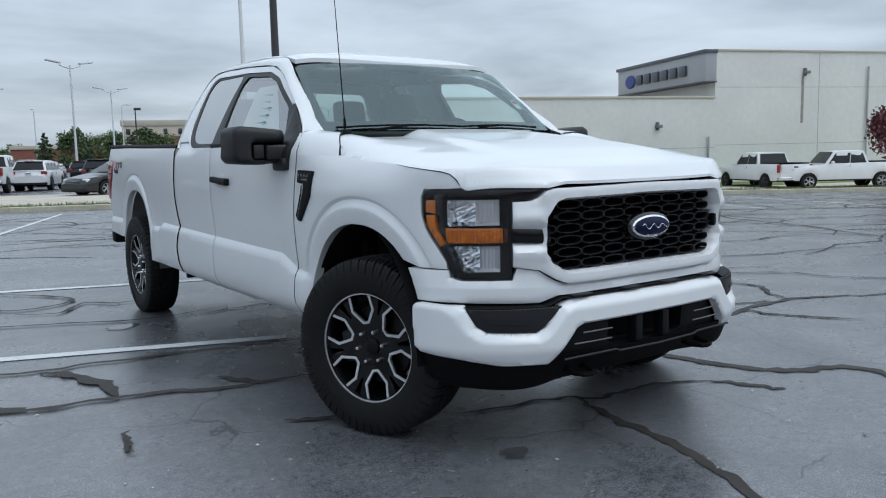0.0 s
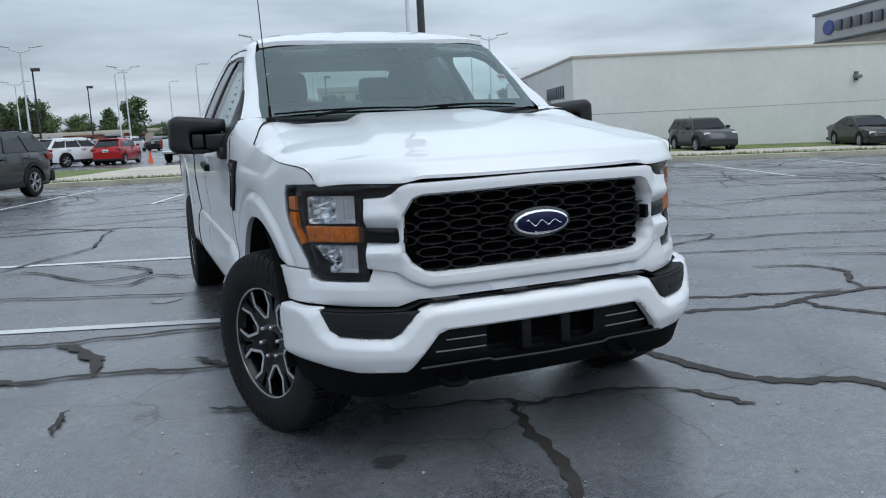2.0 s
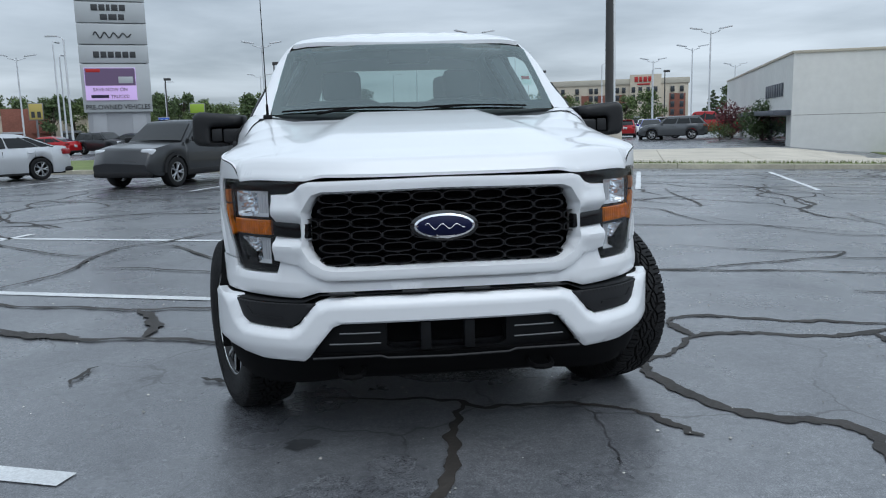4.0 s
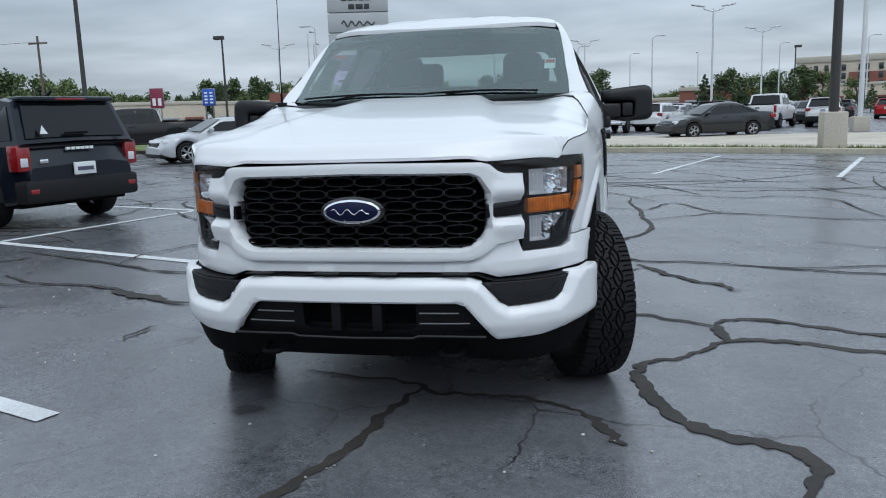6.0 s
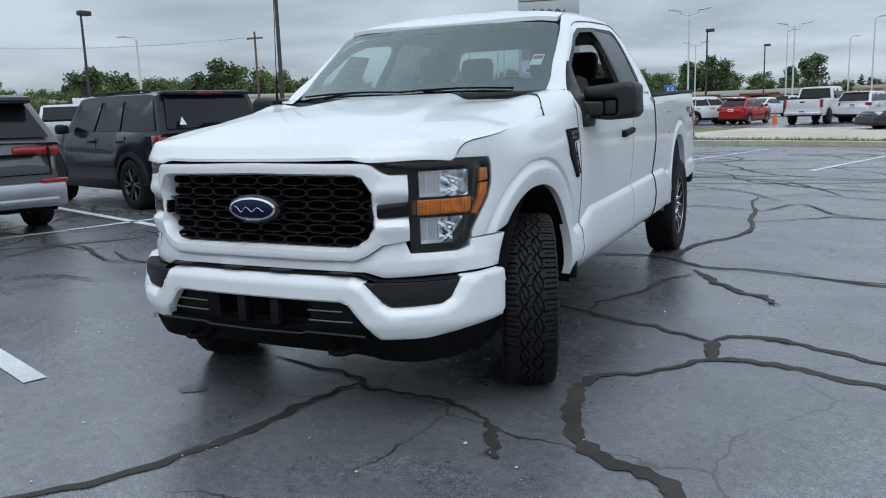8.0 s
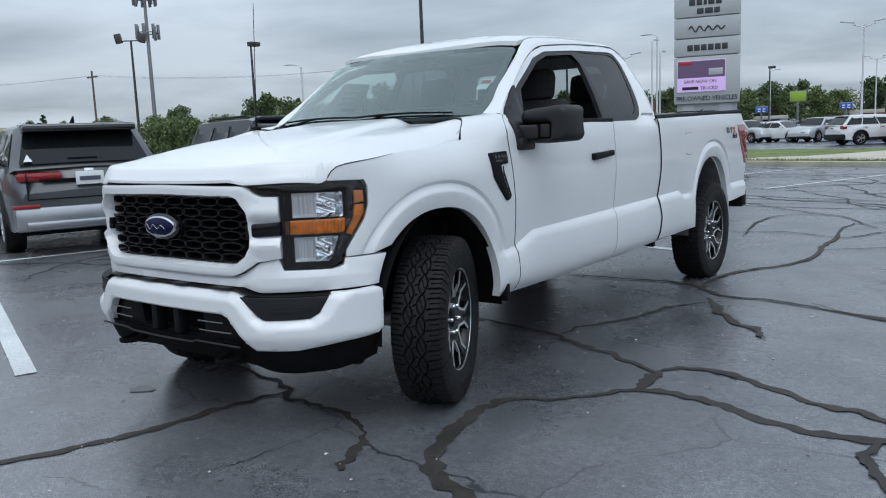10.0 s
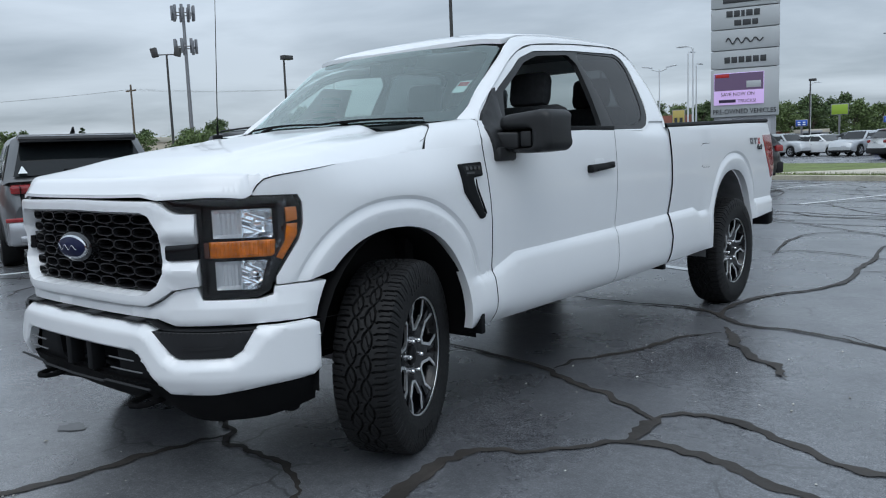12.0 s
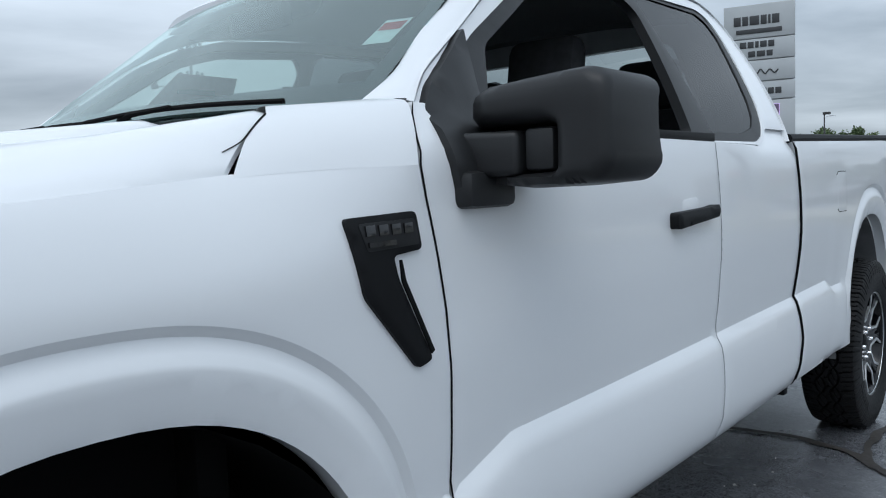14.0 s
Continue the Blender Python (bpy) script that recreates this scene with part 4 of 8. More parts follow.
    for top in (1, 0):
        pts = [(-.534, 1.058), (-.497, 1.058), (-.495, 1.012), (-.532, 1.005)] if top else [(-.532, .999), (-.496, .999), (-.500, .958), (-.552, .872), (-.570, .882), (-.540, .94)]
        solid("side_marker", *sheet(fl(on_side(pts)), .012, skin_front(plan, -.003), (), .018, .003), amber if not top else surface("amber_pale", (.62, .20, .05), .3, coat=.4), lamp, "amber side marker")
    q = fl([(um + .022, 1.08), (um + .055, 1.082), (um + .06, .97), (um + .03, .87), (u3 + .02, .79), (u3 - .01, .768), (u3 - .02, .776), (u3 + .012, .87), (um + .018, .95)])
    solid("inner_blade", *sheet(q, .012, lambda s, z, d: skin_front(plan, -.020 + .003 * math.sin(abs(s) * 330 + z * 60))(s, z, d), (), .02, .003), smoked, lamp, "smoked chrome blade")


lens_rib = surface("lens_rib", (0.55, 0.57, 0.60), 0.18, metal=0.85)
headlight(1)
headlight(-1)

bt = [(0, .657), (.45, .655), (.508, .637), (.578, .553), (.614, .534), (.790, .541), (.818, .565), (.845, .632), (.862, .643)]
bb = [(0, .561), (.406, .557), (.44, .545), (.543, .422), (.566, .404), (.743, .408), (.85, .428)]
r2 = on_front(bump_plan, bt) + [(bump_plan.y(-.49), .648), (bump_plan.y(-.468), .636), (bump_plan.y(-.466), .60), (bump_plan.y(-.47), .47), (bump_plan.y(-.50), .446)] + on_front(bump_plan, bb)[::-1]


top_arr = np.array(dense(bt, .008, False))
inset = []
for (xa, za), (xb, zb) in zip(bt[:-1], bt[1:]):
    l = math.hypot(xb - xa, zb - za)
    for t in np.arange(0, 1, .012 / l):
        for o in (.012, .024, .034):
            inset.append((xa + (xb - xa) * t + (zb - za) / l * o, za + (zb - za) * t - (xb - xa) / l * o))
inset = [(x, z) for x, z in inset if x > 0 and np.min(np.hypot(top_arr[:, 0] - x, top_arr[:, 1] - z)) > .008]
inset = [(k * bump_plan.x(x), z) for x, z in inset for k in (1, -1)]


def bump_place(s, z, d):
    x, y, nx, ny = bump_plan.at(s)
    mid = float(np.interp(abs(x), [0, .41, .56, .8], [.61, .61, .50, .53]))
    e = float(np.min(np.hypot(top_arr[:, 0] - abs(x), top_arr[:, 1] - z)))
    o = -.024 * (1 - min(1, e / .034)) - d - .024 * smoothstep(.475, .40, z)
    return (x + nx * o, y + ny * o, z)


bumper = solid("front_bumper", *sheet(r2[1:-1] + [(-s, z) for s, z in r2[1:-1][::-1]], .014, bump_place, (), .035, .008, inset), white_paint, truck, "white sculpted front bumper")
backing = [(0, .70), (.55, .70), (.83, .685), (.93, .69), (.93, .50), (.83, .46), (.5, .42), (0, .42)]
b2 = [(bump_plan.x(x), z) for x, z in backing]
solid("bumper_backing", *sheet(b2 + [(-s, z) for s, z in b2[::-1] if s > 1e-6], .05, skin_front(bump_plan, -.105), [[(bump_plan.x(.235), .452), (bump_plan.x(.235), .552), (-bump_plan.x(.235), .552), (-bump_plan.x(.235), .452)]], .03, 0), black_plastic, truck)
v, f = [], []
for i in range(81):
    x = -.93 + 1.86 * i / 80
    z = float(np.interp(abs(x), [0, .49, .522, .558, .93], [.668, .664, .650, .638, .638]))
    for line, o in ((plan, -.02), (bump_plan, -.03)):
        px, py, nx, ny = line.at(math.copysign(line.x(min(abs(x), .94)), x))
        v.append((px + nx * o, py + ny * o, z))
for i in range(80):
    f.append((2 * i, 2 * i + 1, 2 * i + 3, 2 * i + 2))
solid("gap_cover", v, f, black_plastic, truck, "black strip between bumper and fascia")
for x in (-.40, -.12, .12, .40):
    boxed("clip_tab", x - .05, x + .05, -.915 + .4 * x ** 4, -.88 + .4 * x ** 4, .667, .673, grey_plastic, truck, bevel=.002)
for k in (1, -1):
    ins = on_front(bump_plan, [(.50, .634), (.848, .634), (.82, .566), (.79, .545), (.615, .540), (.585, .556)])
    ins = ins if k > 0 else [(-s, z) for s, z in ins[::-1]]
    io = solid("bumper_insert", *sheet(ins, .02, skin_front(bump_plan, -.022), (), .03, .004), grey_plastic, truck, "dark grey bumper insert")
    st = on_front(bump_plan, [(.64, .572), (.775, .575), (.80, .607), (.794, .612), (.77, .583), (.64, .580)])
    st = st if k > 0 else [(-s, z) for s, z in st[::-1]]
    solid("ridge", *sheet(st, .02, skin_front(bump_plan, -.016), (), .01, .002), grey_plastic, io)

lg = mirrored([(0, .556), (.405, .552), (.436, .541), (.535, .425), (.52, .418), (0, .416)])
lh = mirrored([(0, .548), (.238, .546), (.238, .452), (.215, .438), (0, .438)])
lower = solid("lower_grille", *sheet([(math.copysign(bump_plan.x(abs(x)), x), z) for x, z in lg], .03, skin_front(bump_plan, -.012, .10), [[(math.copysign(bump_plan.x(abs(x)), x), z) for x, z in lh]], .05, .004), black_plastic, truck, "black lower grille with thin slats")
slat_grey = surface("slat_edge", (0.10, 0.105, 0.11), 0.35, vary=[(0.05, .1)])
for k in (1, -1):
    for z, a, b in ((.520, .26, .415), (.478, .26, .455)):
        v, f = tube([(k * x, -.95 + .4 * x ** 4 + (.52 - z) * .10 + .024, z) for x in np.linspace(a, b, 10)], .0032, 6)
        solid("slat", v, f, slat_grey, lower)
for x in (-.085, .085):
    boxed("post", x - .02, x + .02, -.915, -.86, .44, .55, black_plastic, lower, bevel=.004)
v, f = tube([(x, -.945 + .4 * x ** 4, z) for x, z in [(-.52, .428), (-.26, .434), (-.235, .425), (0, .421), (.235, .425), (.26, .434), (.52, .428)]], .005, 6)
solid("trim", v, f, grey_plastic, lower)
solid("radiator", *sheet([(-.26, .42), (.26, .42), (.26, .56), (-.26, .56)], .1, lambda u, w, d: (u, -.80 + d, w), (), .02, 0), deep_black, truck, "dark radiator behind the lower grille")


def valance_place(s, z, d):
    x, y, nx, ny = bump_plan.at(s)
    o = -.028 - d - (.16 - .11 * smoothstep(.35, .75, abs(x))) * max(0, .43 - z) / .15
    return (x + nx * o, y + ny * o, z)


va = on_front(bump_plan, [(0, .43), (.54, .43), (.75, .418), (.85, .43)]) + [(bump_plan.y(-.48), .45), (bump_plan.y(-.47), .34)] + on_front(bump_plan, [(.87, .303), (.56, .290), (0, .280)])
solid("valance", *sheet(va[1:-1] + [(-s, z) for s, z in va[1:-1][::-1]], .03, valance_place, (), .05, .006), valance_black, truck, "black plastic lower valance")
for k in (1, -1):
    v, f = tube([(k * .33, -.78, .355), (k * .33, -.87, .345), (k * .345, -.905, .345), (k * .375, -.917, .345), (k * .405, -.905, .345), (k * .42, -.87, .345), (k * .42, -.78, .355)], .011, 8)
    solid("tow_hook", v, f, valance_black, truck, "black tow hook")

# hood


def nose(x):
    return -.883 + .582 * abs(x) ** 4


def seam_x(y):
    return abs(skin(1)(plan.y(y), seam_z(y), 0)[0])


SEAM_Y = np.linspace(-.63, .51, 60)
SEAM_X = np.array([seam_x(y) for y in SEAM_Y])


def hood_z(x, y):
    a = abs(x)
    # the nose rolls over all along the front edge
    roll = -(.046 + .016 * smoothstep(.44, .54, a)) * (1 - smoothstep(0, .07, y - nose(x))) ** 2
    c = float(np.interp(y, [-.9, -.80, -.70, -.50, -.20, .10, .40, .60], [1.170, 1.185, 1.207, 1.243, 1.287, 1.325, 1.362, 1.376]))
    e = seam_z(y) if y > -.56 else 1.172
    p = float(np.interp(y, [-.55, -.2, .1, .25, .35], [4.5, 5.0, 9, 17, 24]))
    z = c - max(0, c - e) * (a / max(.80, float(np.interp(y, SEAM_Y, SEAM_X)))) ** p
    w = float(np.interp(y, [-.85, -.5, .5], [.62, .52, .33]))
    z += .016 * (1 - smoothstep(w - .07, w + .05, a)) * smoothstep(-.8, -.3, y) - (.008 * smoothstep(-.6, .2, y) + .016 * smoothstep(.05, .38, y)) * smoothstep(w - .03, w + .05, a) * (1 - smoothstep(.62, .78, a))
    return z + roll


def hood_place(u, w, d):
    return (u, w, hood_z(u, w) - d)


edge = [(.797, -.634)] + [(seam_x(y) - .004, skin(1)(plan.y(y), seam_z(y), 0)[1]) for y in (-.612, -.592, -.56, -.50, -.41, -.32, -.20, -.07, .02, .10, .19)] + [(.858, .245), (.836, .290), (.815, .325)]
hr = [(x, nose(x)) for x in np.linspace(0, .785, 19)] + edge + [(.77, .352), (.68, .378), (.46, .43), (.36, .455), (.33, .43), (.28, .405), (0, .40)]
hood_poly = [(0, nose(0))] + hr[1:-1] + [(0, .40)] + [(-x, y) for x, y in hr[1:-1][::-1]]
solid("hood", *sheet(hood_poly, .022, hood_place, (), .012, .005, [(x, nose(x) + o) for o in (.010, .022, .034, .048, .064) for x in np.arange(-.78, .78, .012)]), white_paint, truck, "white hood with raised centre")
# cowl under the windshield
cowl = [(x, .36 + .12 * (abs(x) / .8) ** 2 - (0 if abs(x) > .4 else .0)) for x in np.linspace(-.80, .80, 20)] + [(x, .50 + .13 * (x / .8) ** 2) for x in np.linspace(.80, -.80, 20)]
solid("cowl", *sheet(cowl, .03, lambda u, w, d: (u, w, hood_z(u, .40) - .022 - d + (w - .40) * .08), (), .03, .003), black_plastic, truck, "black plastic cowl")
# shoulder between hood corner, windshield and door
for k in (1, -1):
    v, f = [], []
    NV, NU = 16, 14
    first_row = []
    notch = np.array([(float(SEAM_X[44]), .197), (.862, .245), (.840, .290), (.819, .325)])

    def bezier(A, ctrl, C, w):
        return A * (1 - w) ** 2 + ctrl * 2 * w * (1 - w) + C * w * w
    for i in range(NV + 1):
        t = i / NV
        yo = .197 + (.519 - .197) * t
        A = Vector(skin(1)(plan.y(yo), seam_z(yo), .002))
        C = Vector((.822, .322, 1.353)).lerp(Vector((.892, .570, 1.370)), t)
        D = Vector((.70, .385, 1.352)).lerp(Vector((.786, .553, 1.376)), t)
        ctrl = A.lerp(C, .55) + Vector((.034, -.012, .022)) * (1 - .6 * t)
        for j in range(NU + 1):
            q = j / NU
            if q < .7:
                w = q / .7
                p = bezier(A, ctrl, C, w)
                if i == 0:
                    first_row.append(p.copy())
                hx, hy = float(np.interp(w, [0, .4, .75, 1], notch[:, 0])), float(np.interp(w, [0, .4, .75, 1], notch[:, 1]))
                p += (Vector((hx, hy + .004, hood_z(hx, hy) - .001)) - first_row[j]) * (1 - t) ** 3
            else:
                w = (q - .7) / .3
                p = C.lerp(D, w) + Vector((0, 0, .006 * math.sin(w * math.pi)))
            v.append((k * p.x, p.y, p.z))
    for i in range(NV):
        for j in range(NU):
            a = i * (NU + 1) + j
            q = (a, a + NU + 1, a + NU + 2, a + 1)
            f.append(q if k > 0 else q[::-1])
    solid("fender_shoulder", v, f, white_paint, truck)


# windshield, roof, pillars
def ws(x, z):
    return .43 + .15 * (x / .78) ** 2 + (z - 1.382) * 1.31 - .06 * (z - 1.382) * (1.8 - z)


wsp = [(-.79, 1.375), (.79, 1.375), (.755, 1.56), (.714, 1.740), (.69, 1.758), (.60, 1.770), (.3, 1.780), (-.3, 1.780), (-.60, 1.770), (-.69, 1.758), (-.714, 1.740), (-.755, 1.56)]
shield = solid("windshield", *sheet(wsp, .06, lambda u, w, d: (u, ws(u, w) + d, w), (), .0, .0), glass_front, truck, "tinted windshield with dark edge band")
band_in = [(-.735, 1.425), (.735, 1.425), (.705, 1.60), (.672, 1.715), (.60, 1.735), (.3, 1.745), (-.3, 1.745), (-.60, 1.735), (-.672, 1.715), (-.705, 1.60)]
solid("edge_band", *sheet(wsp, .05, lambda u, w, d: (u, ws(u, w) + .006 + d, w), [band_in], .0, .0), gloss_black, shield, "black ceramic edge")


def roof_z(x, y):
    c = float(np.interp(y, [.95, 1.05, 1.25, 1.6, 2.0, 2.3, 2.42, 2.5], [1.792, 1.838, 1.878, 1.905, 1.914, 1.904, 1.883, 1.845]))
    rib = .006 * sum(smoothstep(.05, .0, abs(abs(x) - q)) for q in (.18, .42)) * smoothstep(1.1, 1.25, y)
    return c - .040 * abs(x / .66) ** 3 - rib


rf = [(x, .958 + .130 * (x / .70) ** 2) for x in np.linspace(-.685, .685, 21)] + [(.664, 1.25), (.655, 1.6), (.645, 2.2), (.62, 2.44), (.50, 2.49), (-.50, 2.49), (-.62, 2.44), (-.645, 2.2), (-.655, 1.6), (-.664, 1.25)]
solid("roof", *sheet(rf, .035, lambda u, w, d: (u, w, roof_z(u, w) - d * .6), (), .04, .006), white_paint, truck, "white steel roof")


def cab_inset(y, z):
    return .060 * (1 - smoothstep(.55, 1.6, y)) * (1 - smoothstep(1.48, 1.78, z))


def cab_x(z, y=2.0):
    return .96 - .42 * (z - 1.33) - .25 * (z - 1.33) ** 2 - cab_inset(y, z)


def drawn_back(pts):
    return [(y + 1.15 * cab_inset(y, z), z) for y, z in pts]


seam = [(.524, 1.370), (.586, 1.432), (.738, 1.526), (.97, 1.661), (1.134, 1.737), (1.315, 1.785), (1.737, 1.822), (2.20, 1.842), (2.36, 1.835), (2.44, 1.79), (2.47, 1.72), (2.50, 1.55), (2.495, 1.40), (2.47, 1.33)]
seam = drawn_back(seam)
sm = curve_points(seam, 5)
out_pts = [(.786, .553, 1.374), (.775, .66, 1.44), (.756, .775, 1.54), (.722, 1.0, 1.70), (.700, 1.10, 1.772), (.668, 1.25, 1.826), (.656, 1.6, 1.853), (.646, 2.1, 1.862), (.632, 2.33, 1.852), (.60, 2.44, 1.826), (.60, 2.49, 1.74), (.66, 2.53, 1.56), (.74, 2.55, 1.42), (.76, 2.55, 1.33)]
op = curve_points(out_pts, 5)
for k in (1, -1):
    v, f = [], []
    N = 5
    for i in range(len(sm)):
        a, b = Vector((cab_x(sm[i][1], sm[i][0]) + .004, sm[i][0], sm[i][1])), Vector(op[i])
        for j in range(N + 1):
            t = j / N
            p = a.lerp(b, t)
            n = Vector((1, -.3 if i < 20 else (.4 if i > 48 else 0), .45)).normalized()
            p += n * (.012 * math.sin(math.pi * t) * min(1, (b - a).length / .1))
            v.append((k * p.x, p.y, p.z))
        a2 = a + Vector((-.03, 0, 0))
        v.append((k * a2.x, a2.y, a2.z))
    M = N + 2
    for i in range(len(sm) - 1):
        for j in range(N):
            f.append((i * M + j, (i + 1) * M + j, (i + 1) * M + j + 1, i * M + j + 1))
        f.append((i * M, (i + 1) * M, (i + 1) * M + N + 1, i * M + N + 1))
    solid("cab_frame", v, f, white_paint, truck, "white pillar and roof rail")
# door upper frames with window openings
up_out = drawn_back([(.532, 1.345), (.534, 1.372)]) + [(y + .004, z - .004) for y, z in seam[1:-2]] + [(2.49, 1.37), (2.285, 1.37), (2.23, 1.335), (2.15, 1.312), (.9, 1.325), (.545, 1.335)]
win = rounded(drawn_back([(.60, 1.31), (.60, 1.388), (.794, 1.527), (1.115, 1.695), (1.30, 1.747), (1.712, 1.779), (2.28, 1.800), (2.345, 1.775), (2.36, 1.70), (2.318, 1.46), (2.285, 1.395), (2.23, 1.345), (2.15, 1.322)]), .03)
for k in (1, -1):
    def cabp(y, z, d, k=k):
        return (k * (cab_x(z, y) - d), y, z)
    fl = (lambda p: p) if k > 0 else (lambda p: p[::-1])
    uf = solid("window_frame", *sheet(fl(up_out), .03, cabp, [win], .03, .003), white_paint, doors[0 if k > 0 else 1])
    black = [rounded(drawn_back([(.74, 1.345), (.835, 1.51), (1.15, 1.675), (1.32, 1.722), (1.665, 1.75), (1.715, 1.70), (1.66, 1.335)]), .02), rounded([(1.80, 1.345), (1.765, 1.745), (1.80, 1.772), (2.255, 1.780), (2.31, 1.755), (2.325, 1.70), (2.258, 1.46), (2.225, 1.405), (2.17, 1.368), (2.06, 1.347)], .018)]
    solid("window_trim", *sheet(fl(win), .03, lambda y, z, d, k=k: (k * (cab_x(z, y) - .006 - d), y, z), black, .03, .002), mirror_black, uf, "black window trim and pillar cover")
    solid("quarter_window", *sheet(black[1], .06, lambda y, z, d, k=k: (k * (cab_x(z, y) - .012 - d), y, z), (), 0, 0), glass_dark, rear_doors[0 if k > 0 else 1], "dark tinted quarter window")
    if k < 0:
        solid("side_window", *sheet(black[0], .06, lambda y, z, d, k=k: (k * (cab_x(z, y) - .016 - d), y, z), (), 0, 0), glass_side, doors[1], "closed door window")
    boxed("belt_molding", .84, 1.78, -.006, .0035, -.012, .012, black_plastic, doors[0 if k > 0 else 1], bevel=.003,
          matrix=pose(k * .962, 0, 1.328) @ Matrix(((0, k * 1.0, 0, 0), (1, 0, 0, 0), (0, 0, 1, 0), (0, 0, 0, 1))))
# rear wall of the cab with its window
rw = [(-.90, .45), (.90, .45), (.93, 1.30), (.66, 1.80), (.55, 1.83), (-.55, 1.83), (-.66, 1.80), (-.93, 1.30)]
rh = rounded([(-.66, 1.38), (.66, 1.38), (.54, 1.73), (-.54, 1.73)], .05)
rear_y = lambda z: 2.555 - max(0, z - 1.35) * .16
solid("cab_back", *sheet(rw, .08, lambda u, w, d: (u, rear_y(w) - d, w), [rh], .04, .003), white_paint, truck)
solid("rear_window", *sheet(rh, .1, lambda u, w, d: (u, rear_y(w) - .012 - d, w), (), 0, 0), pane("rear_glass", (0.50, 0.55, 0.54), 1.0, 1.5, .005, .02), truck, "tinted rear window")
# headliner, floor and firewall close the cab
headliner_grey = surface("headliner_grey", (.30, .31, .32), .9)
solid("headliner", *sheet([(-.62, 1.12), (.62, 1.12), (.62, 2.42), (-.62, 2.42)], .1, lambda u, w, d: (u, w, roof_z(u, w) - .05 - d), (), .02, 0), headliner_grey, truck)
boxed("cab_floor", -.90, .90, .56, 2.52, .46, .52, deep_black, truck, "dark cab floor")
boxed("firewall", -.76, .76, .20, .26, .5, 1.22, deep_black, truck)
for k in (1, -1):
    boxed("door_lining", k * .93 - .012, k * .93 + .012, .58, 2.48, .52, 1.31, seat_cloth, truck, "dark door lining")
boxed("engine_bay", -.70, .70, -.66, .26, .45, 1.08, deep_black, truck, "dark engine bay")
boxed("chassis_frame", -.45, .45, -.60, 4.6, .38, .52, deep_black, truck, "black chassis frame")
boxed("rear_axle", -.80, .80, 3.62, 3.76, .33, .47, dull_steel, truck, bevel=.05)
boxed("front_axle", -.75, .75, -.06, .06, .33, .45, dull_steel, truck, bevel=.04)

# dash, wheel, seats
dash = [(-.86, .52), (.86, .52), (.82, .95), (.45, 1.02), (-.45, 1.02), (-.82, .95)]
solid("dashboard", *sheet(dash, .06, lambda u, w, d: (u, w, 1.345 + .035 * math.sin((w - .5) * 5) - d), (), .35, .02), dash_grey, truck, "grey dashboard")
boxed("infotainment", -.16, .16, .93, 1.0, 1.26, 1.44, gloss_black, truck, "black touch screen", bevel=.012)
v, f = lathe([(.185 + .014 * math.cos(a), .014 * math.sin(a)) for a in np.linspace(0, 2 * math.pi, 9)], 36)
sw = solid("steering_wheel", v, f, black_plastic, truck, "black steering wheel", matrix=pose(.40, 1.14, 1.30, -62, 0, 0))
boxed("hub", -.06, .06, -.05, .05, -.02, .02, black_plastic, sw, bevel=.015)
boxed("spoke", -.185, .185, -.014, .014, -.01, .01, grey_plastic, sw, bevel=.006)


def seat(x, y, wide, name, heads):
    s = boxed(name, x - wide / 2, x + wide / 2, y, y + .55, .72, .90, seat_cloth, truck, "dark cloth seat", bevel=.05)
    boxed("backrest", x - wide / 2, x + wide / 2, -.08, .08, 0, .66, seat_cloth, s, bevel=.07, m=pose(0, y + .52, .84, -14, 0, 0))
    for h in heads:
        boxed("headrest", h - .135, h + .135, -.055, .055, 0, .21, seat_cloth, s, bevel=.05, m=pose(0, y + .69, 1.475, -10, 0, 0))
        for q in (-.05, .05):
            solid("stem", *tube([(h + q, y + .68, 1.42), (h + q, y + .70, 1.52)], .007, 6), chrome, s)


seat(.42, 1.05, .56, "front_seat", (.42,))
seat(-.42, 1.05, .56, "front_seat", (-.42,))
seat(0, 1.80, 1.4, "rear_bench", (-.42, .42))
boxed("rear_view_mirror", -.125, .125, -.02, .02, -.035, .035, black_plastic, shield, bevel=.015, matrix=pose(0, .95, 1.70))
boxed("sensor_pod", -.12, .12, -.05, .06, -.03, .03, grey_plastic, shield, bevel=.02, matrix=pose(0, 1.03, 1.765, -38))
# window stickers
solid("price_sheet", *sheet([(.90, 1.36), (1.42, 1.36), (1.42, 1.66), (1.16, 1.66)], .08, lambda y, z, d: (-(cab_x(z, y) - .022), y, z), (), 0, 0), paper_white, doors[1], "printed price sheet taped inside the door window")
for z in (1.40, 1.44, 1.48, 1.52, 1.56, 1.60):
    boxed("print_bar", 0, .16 if z > 1.55 else .2, -.002, .002, -.010, .010, surface("print_green", (.12, .35, .30), .6), doors[1], bevel=0,
          matrix=pose(-(cab_x(z, 1.2) - .026) - .002, 1.17 if z > 1.55 else 1.12, z, 0, 0, 90))
st = solid("window_tag", *sheet([(.64, 1.515), (.70, 1.515), (.70, 1.575), (.64, 1.575)], .05, lambda u, w, d: (u, ws(u, w) + .010, w), (), 0, 0), paper_white, shield, "small paper tag inside the windshield")
solid("tag_bar", *sheet([(.645, 1.548), (.695, 1.548), (.695, 1.568), (.645, 1.568)], .05, lambda u, w, d: (u, ws(u, w) + .008, w), (), 0, 0), decal_red, st, "red printed bar")

